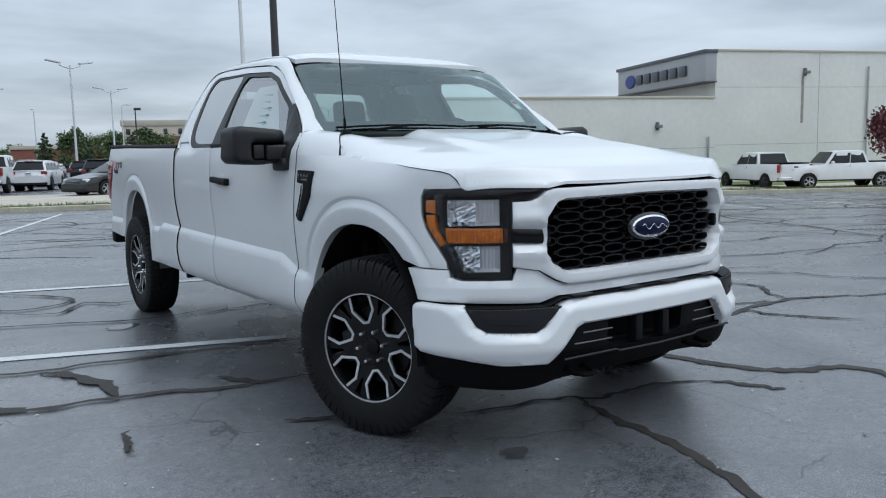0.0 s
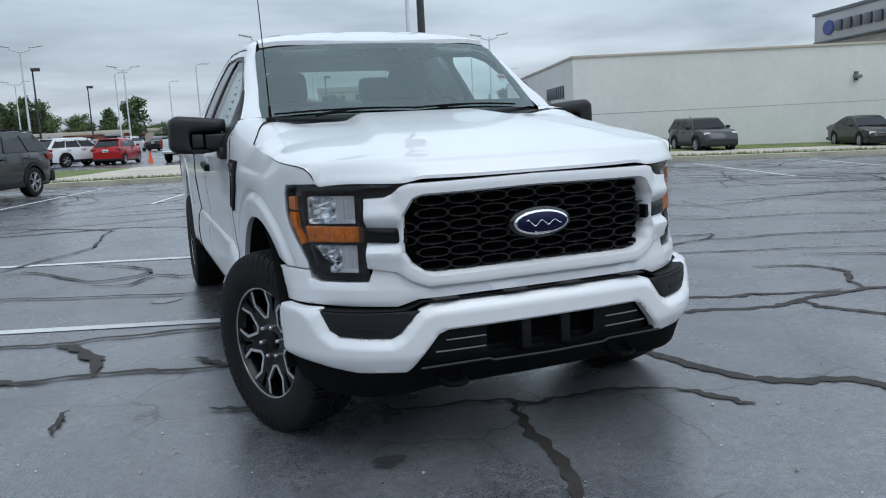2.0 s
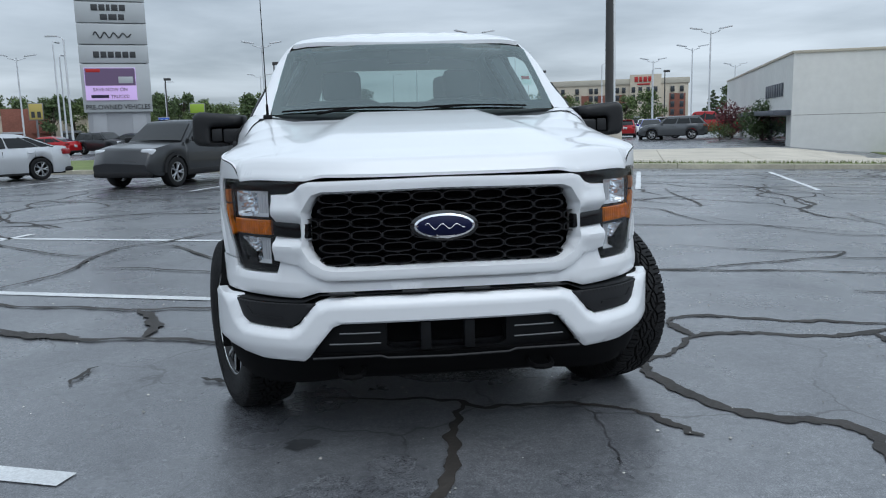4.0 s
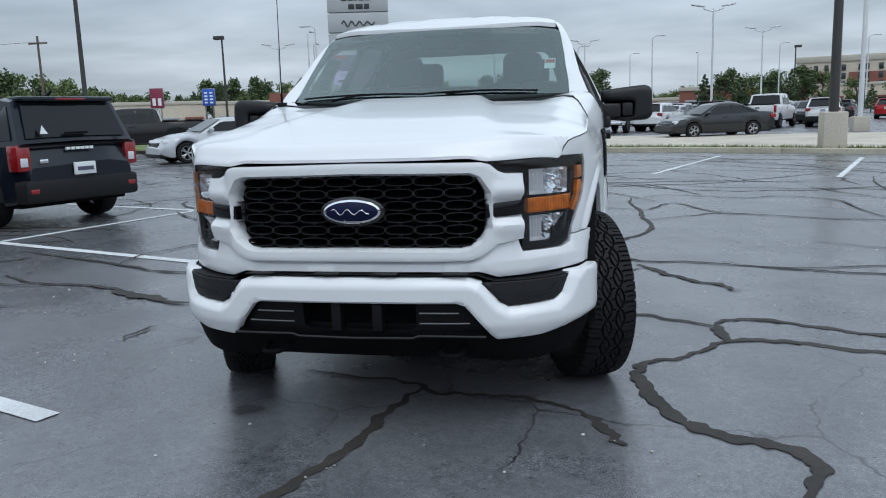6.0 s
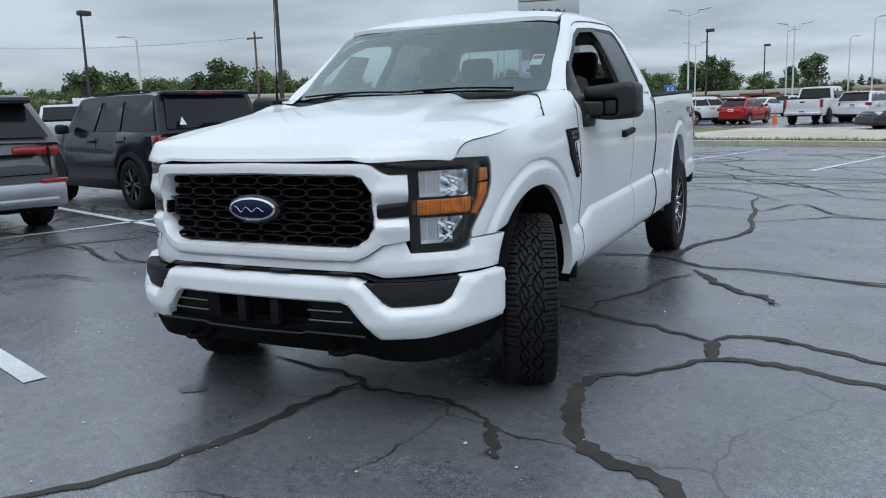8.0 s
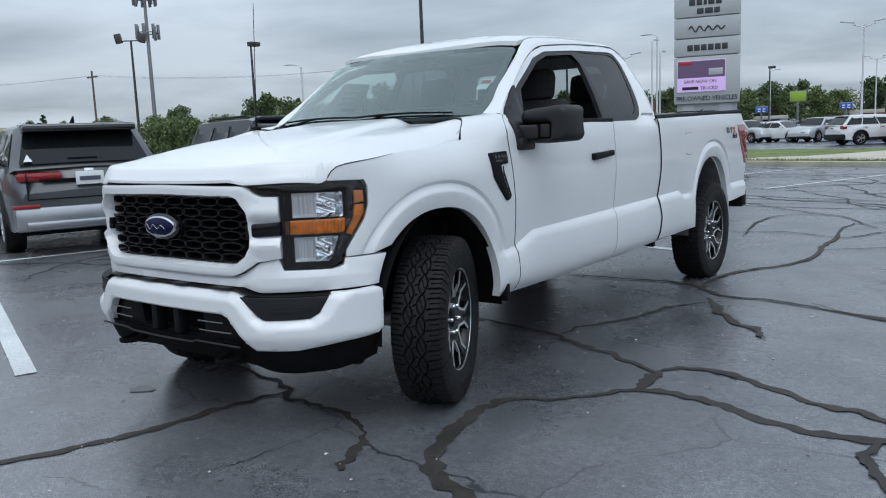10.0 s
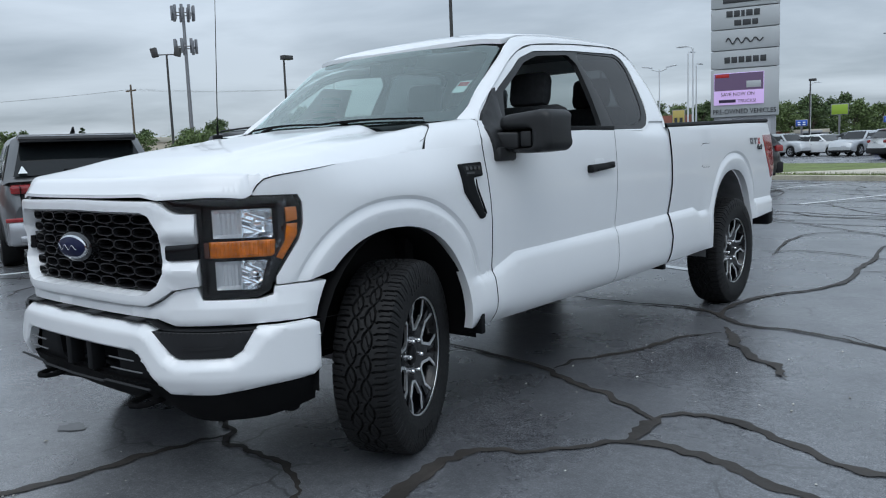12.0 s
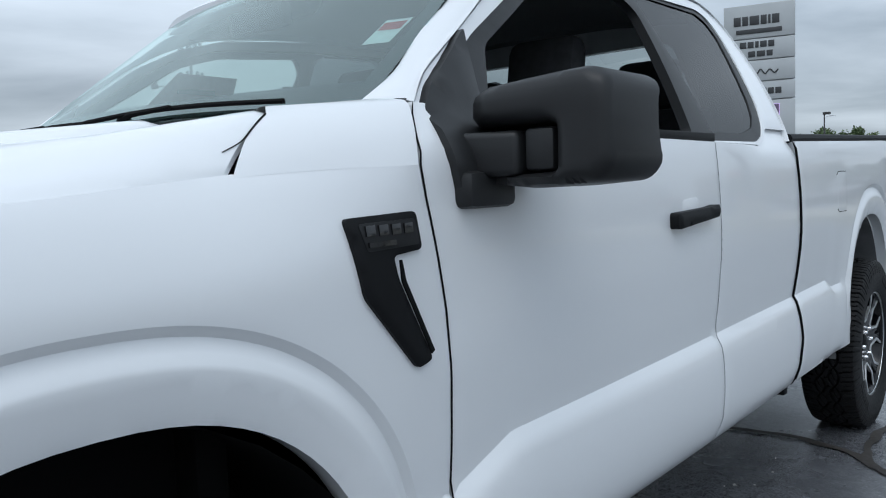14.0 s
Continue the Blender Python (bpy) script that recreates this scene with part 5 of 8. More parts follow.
# wipers
for x0, x1, px in ((-.72, .02, -.25), (-.02, .62, .32)):
    z0 = lambda x: 1.392 + .010 * math.sin((x - x0) / (x1 - x0) * math.pi)
    pts = [(x, ws(x, z0(x)) - .018, z0(x)) for x in np.linspace(x0, x1, 12)]
    wp = solid("wiper", *tube(pts, .0055, 6), deep_black, truck, "black wiper blade")
    solid("arm", *tube([(px - .28 if px < 0 else px - .30, .47, 1.375), (px - .12, ws(px, 1.40) - .04, 1.398), (px + .02, ws(px, 1.40) - .03, 1.402)], [.009, .007, .005], 6), deep_black, wp)

# aerial
ae = solid("aerial", *tube([(-.775, .345, 1.30), (-.777, .349, 1.42), (-.777, .35, 1.43), (-.787, .40, 2.13)], [.008, .0065, .003, .0018], 8), deep_black, truck, "thin black whip aerial")
boxed("aerial_base", -.022, .022, -.022, .022, -.012, .012, black_plastic, ae, bevel=.006, matrix=pose(-.775, .345, 1.362))


# handles, vents, mirrors, badges
def side_pt(k, y, z, o=0.0):
    x, yy, z = skin(k)(plan.y(y), z, -o)
    return Vector((x, yy, z))


for k in (1, -1):
    d = doors[0 if k > 0 else 1]
    poly = rounded([(1.43, 1.088), (1.43, 1.130), (1.64, 1.136), (1.70, 1.142), (1.70, 1.108), (1.56, 1.098)], .012)
    fl = (lambda p: p) if k > 0 else (lambda p: p[::-1])
    h = solid("door_handle", *sheet(fl(on_side(poly)), .012, lambda s, z, dd, k=k: skin(k)(s, z, dd - .030), (), .026, .006), black_plastic, d, "black pull handle")
    cup = rounded([(1.52, 1.07), (1.50, 1.16), (1.62, 1.165), (1.63, 1.07)], .03)
    solid("handle_cup", *sheet(fl(on_side(cup)), .014, lambda s, z, dd, k=k: skin(k)(s, z, dd - .002), (), .004, .0015), white_paint, d)
    vent = rounded([(0.348, 1.176), (0.492, 1.182), (0.501, 1.120), (0.436, 1.114), (0.444, 1.078), (0.516, 0.936), (0.481, 0.926), (0.374, 1.054)], .01)
    vn = solid("fender_vent", *sheet(fl(on_side(vent)), .012, lambda s, z, dd, k=k: skin(k)(s, z, dd - .012), (), .012, .004), black_plastic, fenders[0 if k > 0 else 1], "black fender vent with raised badge")
    plate = rounded([(0.368, 1.167), (0.484, 1.171), (0.491, 1.129), (0.381, 1.124)], .006)
    solid("badge_plate", *sheet(fl(on_side(plate)), .02, lambda s, z, dd, k=k: skin(k)(s, z, dd - .015), (), .004, .002), grey_plastic, vn)
    for j in range(4):
        y = .378 + .026 * j
        bar = [(y, 1.148), (y, 1.164), (y + .018, 1.165), (y + .018, 1.149)]
        solid("badge_bar", *sheet(fl(on_side(bar)), .02, lambda s, z, dd, k=k: skin(k)(s, z, dd - .019), (), .004, .001), gloss_black, vn)
    solid("badge_bar", *sheet(fl(on_side([(0.381, 1.131), (0.381, 1.139), (0.436, 1.140), (0.436, 1.132)])), .02, lambda s, z, dd, k=k: skin(k)(s, z, dd - .019), (), .004, .001), gloss_black, vn)
    slit = [(0.444, 1.107), (0.448, 1.107), (0.454, 1.074), (0.514, 0.952), (0.508, 0.947), (0.446, 1.072)]
    solid("vent_slit", *sheet(fl(on_side(slit)), .02, lambda s, z, dd, k=k: skin(k)(s, z, dd - .0155), (), .004, .001), deep_black, vn)
    # mirror: sail, arm, head
    sail = [(.606, 1.184), (.588, 1.28), (.600, 1.355), (.640, 1.402), (.752, 1.486), (.81, 1.535), (.775, 1.40), (.775, 1.235), (.70, 1.20)]
    mir = Matrix.Diagonal((k, 1, 1, 1))
    sl = solid("mirror", *sheet(fl(rounded(sail, .014)), .03, lambda y, z, dd, k=k: (k * ((abs(skin(1)(plan.y(y), z, 0)[0]) if z < 1.34 else cab_x(z, y)) + .024 - dd), y, z), (), .03, .008), mirror_black, d, "large black towing-style door mirror")
    bm = bmesh.new()
    add_box(bm, .93, 1.060, .640, .755, 1.250, 1.328, .012, segs=3)
    for vv in bm.verts:
        vv.co.y += (vv.co.x - .93) * .12 - (.02 if vv.co.x < .96 else 0)
    part("mirror_arm", bm, mirror_black, sl, matrix=mir @ pose(0, 0, -.018))
    boxed("mirror_foot", .93, 1.005, .60, .735, 1.197, 1.262, mirror_black, sl, bevel=.014, matrix=mir @ pose(0, 0, -.018))
    shell = rounded([(.950, 1.338), (.950, 1.400), (1.19, 1.424), (1.224, 1.405), (1.230, 1.262), (1.205, 1.236), (1.09, 1.228), (1.00, 1.238), (1.00, 1.250), (1.130, 1.256), (1.130, 1.338)], .018)
    edge_pts = np.array(dense(shell, .006))

    def shell_place(u, w, dd, k=k):
        e = float(np.min(np.hypot(edge_pts[:, 0] - u, edge_pts[:, 1] - w)))
        r = max(0, 1 - e / .026)
        return (k * u, .648 + .10 * (u - 1.05) + (.03 * max(0, 1.0 - u) / .05) + .020 * (1 - math.sqrt(max(0, 1 - r * r))) + dd * 1.0 + .10 * max(0, w - 1.375), w)
    head = solid("mirror_head", *sheet(shell if k > 0 else shell[::-1], .012, lambda u, w, dd: shell_place(u, w, dd), (), .165, .004), mirror_black, sl, "black mirror shell", 50, matrix=pose(0, 0, -.018))
    boxed("cover_block", min(k * 1.066, k * 1.124), max(k * 1.066, k * 1.124), .668, .76, 1.258, 1.330, mirror_black, head, bevel=.008)
    boxed("dark_core", min(k * .97, k * 1.20), max(k * .97, k * 1.20), .715, .80, 1.245, 1.40, deep_black, head, bevel=.004)
    boxed("mirror_glass", min(k * .975, k * 1.21), max(k * .975, k * 1.21), .818, .826, 1.245, 1.40, chrome, head, bevel=.002)
    # tail lamp and decal
    tl = rounded([(4.345, 1.262), (4.592, 1.268), (4.640, 1.12), (4.664, .915), (4.575, .91), (4.435, 1.09)], .02)
    solid("tail_light", *sheet(fl(on_side(tl)), .03, lambda s, z, dd, k=k: skin(k)(s, z, dd - .006), (), .03, .006), red_lens, beds[0 if k > 0 else 1], "red tail light")
    for y0, y1, z0, z1, lean, mt in ((4.02, 4.09, 1.228, 1.245, 0, decal_grey), (4.03, 4.10, 1.195, 1.212, 0, decal_grey), (4.02, 4.05, 1.212, 1.228, 0, decal_grey), (4.075, 4.10, 1.212, 1.228, 0, decal_grey), (4.115, 4.195, 1.230, 1.245, 0, decal_grey), (4.14, 4.17, 1.195, 1.230, 0, decal_grey), (4.21, 4.235, 1.195, 1.245, .05, decal_red), (4.26, 4.285, 1.195, 1.245, -.05, decal_red)):
        solid("decal_bar", *sheet(fl(on_side([(y0, z0), (y0 + lean, z1), (y1 + lean, z1), (y1, z0)])), .05, lambda s, z, dd, k=k: skin(k)(s, z, dd - (.002 if mt is decal_red else .003)), (), .001, 0), mt, beds[0 if k > 0 else 1])
    # bed rail cap
    solid("rail_cap", *tube([(k * .948, y, 1.341 + .0208 * (y - 2.5)) for y in np.linspace(2.50, 4.50, 9)], .017, 8), black_plastic, truck, "black bed rail cap")
# dark gaps between the panels
def gap_line(pts, r, k, o=-.0015):
    q = dense([(plan.y(y), z) for y, z in pts], .03, False)
    ends = [skin(k)(u, z, -o) for u, z in q]
    solid("panel_gap", *tube(ends, [r * (.35 if i in (0, len(ends) - 1) else 1) for i in range(len(ends))], 5), deep_black, truck)


for k in (1, -1):
    gap_line([(y + .003, z) for y, z in gap_front], .0018, k)
    gap_line([(y + .0015, z) for y, z in gap_mid], .0005, k)
    gap_line([(y + .011, z) for y, z in gap_rear[1:]], .0045, k, -.0005)
    hs = [p for p in hood_seam if p[0] < -.30]
    pts = [skin(k)(plan.y(y), z, .001) for y, z in dense(hs, .03, False)]
    solid("panel_gap", *tube(pts, [.0024 * (1 - .80 * smoothstep(-.60, -.25, p[1])) for p in pts], 5), deep_black, truck)
    nt_ = [(.866, .205), (.860, .247), (.838, .292), (.817, .327)]
    nt_ = [tuple(p) for p in curve_points(nt_, 6)]
    solid("panel_gap", *tube([(k * x, y + .002, hood_z(x, y) - .0005) for x, y in nt_], [.0008 + .0010 * i / (len(nt_) - 1) for i in range(len(nt_))], 5), deep_black, truck)
    solid("panel_gap", *tube([(k * .888, .572, 1.373), (k * .84, .565, 1.377), (k * .79, .558, 1.378)], .0016, 5), grey_plastic, truck)
# fuel door on the driver's side
fd = rounded([(3.01, 1.055), (3.01, 1.215), (3.17, 1.217), (3.17, 1.055)], .03)
fuel = solid("fuel_door", *sheet(on_side(fd), .02, lambda s, z, dd: skin(1)(s, z, dd - .0008), (), .006, .0012), white_paint, beds[0])
for fa in ([(3.012, 1.203), (3.035, 1.2165), (3.09, 1.2185), (3.155, 1.2175)], [(3.012, 1.068), (3.035, 1.0545), (3.15, 1.0535)]):
    solid("door_gap", *tube([skin(1)(plan.y(y), z, -.0006) for y, z in fa], .0014, 5), deep_black, fuel, "dark gap round the fuel door")
# bed floor, front wall, tailgate, rear bumper
boxed("bed_floor", -.90, .90, 2.60, 4.62, .70, .74, deep_black, truck, "black bed liner")
boxed("bed_front", -.93, .93, 2.58, 2.62, .55, 1.325, white_paint, truck, bevel=.01)
boxed("tailgate", -.88, .88, 4.56, 4.64, .74, 1.355, white_paint, truck, "white tailgate", bevel=.02)
boxed("rear_bumper", -.95, .95, 4.62, 4.74, .50, .66, black_plastic, truck, "black rear bumper", bevel=.03)
# rocker underside, splash guards and wheel liners
for k in (1, -1):
    boxed("splash_flap", k * .925 - .045, k * .925 + .045, .465, .495, .40, .50, black_plastic, truck, bevel=.008)
    boxed("splash_flap", k * .89 - .05, k * .89 + .05, 2.49, 2.53, .41, .50, black_plastic, truck, bevel=.006)
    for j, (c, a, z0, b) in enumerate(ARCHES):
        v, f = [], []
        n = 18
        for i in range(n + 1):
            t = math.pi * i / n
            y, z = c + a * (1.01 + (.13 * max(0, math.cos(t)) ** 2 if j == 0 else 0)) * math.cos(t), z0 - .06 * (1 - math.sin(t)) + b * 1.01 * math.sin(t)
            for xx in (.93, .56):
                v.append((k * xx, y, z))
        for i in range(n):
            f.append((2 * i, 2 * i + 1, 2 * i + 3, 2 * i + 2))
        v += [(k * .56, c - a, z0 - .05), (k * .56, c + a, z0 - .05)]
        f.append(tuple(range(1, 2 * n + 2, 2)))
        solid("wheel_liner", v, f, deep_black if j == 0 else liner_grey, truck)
    boxed("splash_shield", k * .70 - .15, k * .70 + .15, -.56, -.50, .30, .64, valance_black, truck, bevel=.02)

# wheels
TR, TW = .403, .246


def tread_depth(a, w):
    """Groove depth of the all-terrain tread at angle a and width w (-1..1)."""
    p = a / (2 * math.pi) * 27
    d = 0.0
    for c, ph in ((-.27, 0.0), (.27, .5)):
        # a braid of two wavy grooves with lens-shaped blocks between them
        b = .185 * abs(math.sin(math.pi * (p + ph))) ** .8
        e = min(abs(w - c - b), abs(w - c + b))
        if e < .034:
            d = max(d, 1.0)
        t = (p + ph) % 1
        if abs(w - c) < b - .03 and abs(t - .5 - .22 * math.sin((w - c) * 17)) < .045:
            d = max(d, .55)
    q = (p * 2.0 + .18 * w) % 1
    if abs(w) > .50:
        q = (p * 2.0 + (.5 if w > 0 else 0) + .25 * abs(w)) % 1
        if q < .15:
            d = max(d, 1.0)
        elif .52 < q < .60 and abs(w) > .58:
            d = max(d, .5)
    elif abs(w) < .08 and q < .14:
        d = max(d, .7)
    return d


def tyre_mesh():
    v, f = [], []
    na, nw = 756, 79
    prof = [(-1.0, .246), (-1.04, .259), (-1.11, .288), (-1.125, .315), (-1.12, .335), (-1.105, .352), (-1.085, .366), (-1.05, .380), (-1.01, .389)]
    rows = [(w, r, False) for w, r in prof] + [(w, TR - .010 * abs(w) ** 4, True) for w in np.linspace(-.98, .98, nw)] + [(-w, r, False) for w, r in prof[::-1]]
    for i in range(na):
        a = 2 * math.pi * i / na
        for w, r, tr in rows:
            rr, ww = r - (.013 * tread_depth(a, w) if tr else 0), w
            if not tr and r > .35:
                q = (a / (2 * math.pi) * 54 + (.5 if w > 0 else 0) + .25) % 1
                if q < .17:
                    rr -= .008
                    ww *= .965
                elif .50 < q < .62 and r < .385:
                    ww *= .985
            v.append((ww * TW / 2 * .9, rr * math.cos(a), rr * math.sin(a)))
    m = len(rows)
    for i in range(na):
        j = (i + 1) % na
        for q in range(m - 1):
            f.append((i * m + q, i * m + q + 1, j * m + q + 1, j * m + q))
    return v, f


def wheel(k, steer, centre, proto=None):
    """A wheel whose outer face looks along +x (k = 1) or -x."""
    m = pose(*centre, 0, 0, steer + (0 if k > 0 else 180)) @ pose(0, 0, 0, random.uniform(0, 60), 0, 0)
    if proto:
        w = solid("wheel", [], [], rubber, truck)
        w.data = proto.data
        w.matrix_basis = m
        tagged(w, "black all-terrain tyre on a six-spoke alloy wheel")
        for c in proto.children:
            o = shared(c.name.split(".")[0], c.data, w, c.matrix_basis)
            for c2 in c.children:
                shared(c2.name.split(".")[0], c2.data, o, c2.matrix_basis)
        return w
    v, f = tyre_mesh()
    w = solid("wheel", v, f, rubber, truck, "black all-terrain tyre on a six-spoke alloy wheel", 28, matrix=m)
    # raised lettering on the sidewall, as plain bars
    xs = 1.115 * TW / 2 * .9
    lv = [(xx, r * math.cos(a), r * math.sin(a)) for xx in (xs - .006, xs + .003) for r, a in ((.300, 0), (.300, .055), (.333, .055), (.333, 0))]
    lf = [(4, 5, 6, 7), (0, 1, 5, 4), (1, 2, 6, 5), (2, 3, 7, 6), (3, 0, 4, 7)]
    bar_ = None
    for base, count in ((17, 9), (197, 7)):
        for i in range(count):
            mm = pose(0, 0, 0, base + 5.2 * i, 0, 0)
            if bar_ is None:
                bar_ = solid("sidewall_bar", lv, lf, rubber, w, "raised black sidewall letter bar", 0, matrix=mm)
            else:
                shared("sidewall_bar", bar_.data, w, mm, "raised black sidewall letter bar")
    X = .090
    v, f = lathe([(.243, X + .012), (.240, X + .016), (.228, X + .014), (.224, X + .004), (.215, X - .02), (.20, X - .10), (.20, -.10), (.243, -.11)], 72, "x")
    rim = solid("rim", v, f, lamp_black, w, "black and machined alloy rim", matrix=Matrix.Diagonal((1, 1.05, 1.05, 1)))
    v, f = lathe([(.2445, X + .012), (.2415, X + .0175), (.229, X + .0160), (.226, X + .006)], 72, "x")
    solid("rim_lip", v, f, machined, rim, "bright machined rim edge")

    def dish(r):
        return X + .004 - .035 * (1 - min(1, r / .225)) ** 1.2

    def dplace(u, q, d):
        return (dish(math.hypot(u, q)) - d, u, q)
    pocket = [(.222, -.046), (.222, .046), (.158, .050), (.108, .010), (.108, -.010), (.158, -.050)]
    notch_ = [(.222, -.016), (.222, .016), (.186, .009), (.150, .004), (.150, -.004), (.186, -.009)]
    out = [(.226 * math.cos(t), .226 * math.sin(t)) for t in np.linspace(0, 2 * math.pi, 90, endpoint=False)]

    def turned(p, a):
        return [(r * math.cos(a) - q * math.sin(a), r * math.sin(a) + q * math.cos(a)) for r, q in p]
    arcs = [math.pi / 6 + i * math.pi / 3 for i in range(6)]
    v, f = sheet(out, .02, dplace, [turned(pocket, a) for a in arcs] + [turned(notch_, a + math.pi / 6) for a in arcs], .04, .003)
    solid("spokes", v, f, lamp_black, rim, "gloss black spokes")
    po = [(.228, -.0585), (.155, -.0625), (.099, -.0165), (.099, .0165), (.155, .0625), (.228, .0585)]
    pi_ = [(.228, .0475), (.159, .0505), (.109, .0105), (.109, -.0105), (.159, -.0505), (.228, -.0475)]
    for a in arcs:
        v, f = sheet(turned(po + pi_, a), .012, lambda u, q, d: (dish(math.hypot(u, q)) + .0035 - d, u, q), (), .012, .002)
        solid("spoke_edge", v, f, machined, rim, "bright machined spoke edge")
    for i in range(6):
        a = i * math.pi / 3
        v, f = lathe([(.0, .027), (.006, .026), (.0088, .021), (.0095, 0)], 12, "x")
        solid("lug_nut", v, f, chrome, rim, "chrome lug nut", matrix=pose(dish(.0675) - .004, .0675 * math.cos(a), .0675 * math.sin(a)))
    v, f = lathe([(0, .016), (.026, .015), (.036, .009), (.038, -.005)], 32, "x")
    solid("centre_cap", v, f, black_plastic, rim, "black centre cap", matrix=pose(dish(0) + .004, 0, 0))
    v, f = lathe([(.0, .02), (.165, .02), (.170, .015), (.170, -.01)], 40, "x")
    solid("brake_disc", v, f, dark_iron, rim, "dark brake disc")
    boxed("caliper", .0, .06, -.17, -.07, -.06, .08, dark_iron, rim, bevel=.015)
    return w


STEER = 22.0
first = wheel(1, STEER, (.860, .010, .395))
wheel(-1, STEER, (-.860, -.078, .395), first)
wheel(1, 0, (.875, 3.693, .395), first)
wheel(-1, 0, (-.875, 3.693, .395), first)

# ---- other vehicles ----
def car_paint(name, col, metal=.2, rough=.2):
    return surface(name, col, rough + .1, metal=metal, coat=.6, spec=.2, vary=[(.5, .03)])


paint_navy = car_paint("navy_paint", (.006, .009, .017), 0)
paint_grey = car_paint("grey_paint", (.115, .12, .125), .6)
paint_dark = car_paint("dark_grey_paint", (.035, .037, .04), .5)
paint_silver = car_paint("silver_paint", (.52, .54, .56), .35)
paint_black = car_paint("black_paint", (.008, .008, .009), 0)
paint_white = car_paint("fleet_white_paint", (.72, .73, .74), 0)
paint_red = car_paint("red_paint", (.42, .012, .016), .2)
paint_blue = car_paint("blue_paint", (.012, .03, .28), .3)
cladding = surface("cladding", (.010, .010, .011), .6, spec=.3, vary=[(.1, .1)])
alloy = surface("alloy", (.45, .46, .48), .3, metal=1.0)
dark_alloy = surface("dark_alloy", (.09, .09, .10), .35, metal=1.0)
clear_lamp = surface("clear_lamp", (.65, .67, .70), .12, coat=.6)
tint_glass = surface("tinted_car_glass", (.008, .010, .011), .06, spec=.38)
SPECS = {
    "sedan": dict(L=5.0, W=1.86, H=1.48, wb=2.84, r=.335, gc=.20, fo=1.0, top=[(-2.5, .72), (-2.46, 1.0), (-2.30, 1.06), (-1.75, 1.07), (.95, 1.0), (1.6, .92), (2.2, .80), (2.42, .70), (2.5, .55)], belt=.98, ws=(1.12, .22), rg=(-.75, -1.98), cab=.72),
    "coupe": dict(L=4.64, W=1.83, H=1.39, wb=2.81, r=.335, gc=.17, fo=.83, top=[(-2.32, .75), (-2.28, .98), (-2.15, 1.03), (-1.6, 1.02), (.95, .95), (1.6, .88), (2.1, .76), (2.28, .66), (2.32, .5)], belt=.95, ws=(.98, .20), rg=(-.95, -2.0), cab=.72),
    "suv": dict(L=4.66, W=1.88, H=1.61, wb=2.69, r=.365, gc=.26, fo=.92, top=[(-2.33, .80), (-2.30, 1.05), (-2.2, 1.10), (.95, 1.10), (1.6, 1.05), (2.15, .95), (2.28, .80), (2.33, .60)], belt=1.08, ws=(1.0, .35), rg=(-1.75, -2.24), cab=.76),
    "boxy": dict(L=4.40, W=1.86, H=1.66, wb=2.67, r=.365, gc=.27, fo=.87, top=[(-2.2, .80), (-2.18, 1.08), (-2.1, 1.14), (.85, 1.14), (1.6, 1.10), (2.05, 1.03), (2.16, .90), (2.2, .62)], belt=1.10, ws=(.92, .42), rg=(-1.94, -2.15), cab=.80),
    "hatch": dict(L=4.05, W=1.70, H=1.46, wb=2.55, r=.31, gc=.18, fo=.82, top=[(-2.02, .75), (-1.99, .98), (-1.9, 1.02), (.95, .98), (1.5, .88), (1.9, .72), (2.02, .5)], belt=.97, ws=(1.05, .15), rg=(-1.25, -1.92), cab=.72),
    "pickup": dict(L=5.85, W=2.02, H=1.92, wb=3.70, r=.40, gc=.42, fo=.95, top=[(-2.92, .85), (-2.90, 1.30), (-2.8, 1.34), (-1.05, 1.34), (1.10, 1.28), (1.9, 1.22), (2.7, 1.12), (2.86, 1.0), (2.92, .70)], belt=1.28, ws=(1.12, .62), rg=(-.88, -1.08), cab=.80),
}
wheel_parts = {}


def car_wheel_meshes():
    if wheel_parts:
        return wheel_parts
    v, f = lathe([(.62, -.30), (.66, -.33), (.85, -.35), (.97, -.32), (1.0, -.26), (1.0, .26), (.97, .32), (.85, .35), (.66, .33), (.62, .30)], 28, "x")
    me = bpy.data.meshes.new("tyre")
    me.from_pydata(v, [], f)
    wheel_parts["tyre"] = finish(me, rubber)
    for nm, mt, arms in (("alloy", alloy, 5), ("dark", dark_alloy, 6)):
        bits = [lathe([(.60, -.28), (.67, .30), (.665, .33), (.62, .325), (.59, .22)], 28, "x"), lathe([(0, .27), (.12, .27), (.16, .22)], 14, "x")]
        for i in range(arms):
            a = 2 * math.pi * i / arms
            for da in (-.13, .13):
                c, s = math.cos(a + da), math.sin(a + da)
                c2, s2 = math.cos(a + da * 1.6), math.sin(a + da * 1.6)
                bits.append(tube([(.26, .12 * math.cos(a), .12 * math.sin(a)), (.27, .38 * c, .38 * s), (.29, .63 * c2, .63 * s2)], [.06, .05, .045], 6))
        v, f = joined(bits)
        me = bpy.data.meshes.new("rim")
        me.from_pydata(v, [], f)
        wheel_parts[nm] = finish(me, mt)
    v, f = lathe([(0, .10), (.60, .10)], 20, "x")
    me = bpy.data.meshes.new("brake")
    me.from_pydata(v, [], f)
    wheel_parts["brake"] = finish(me, deep_black)
    return wheel_parts


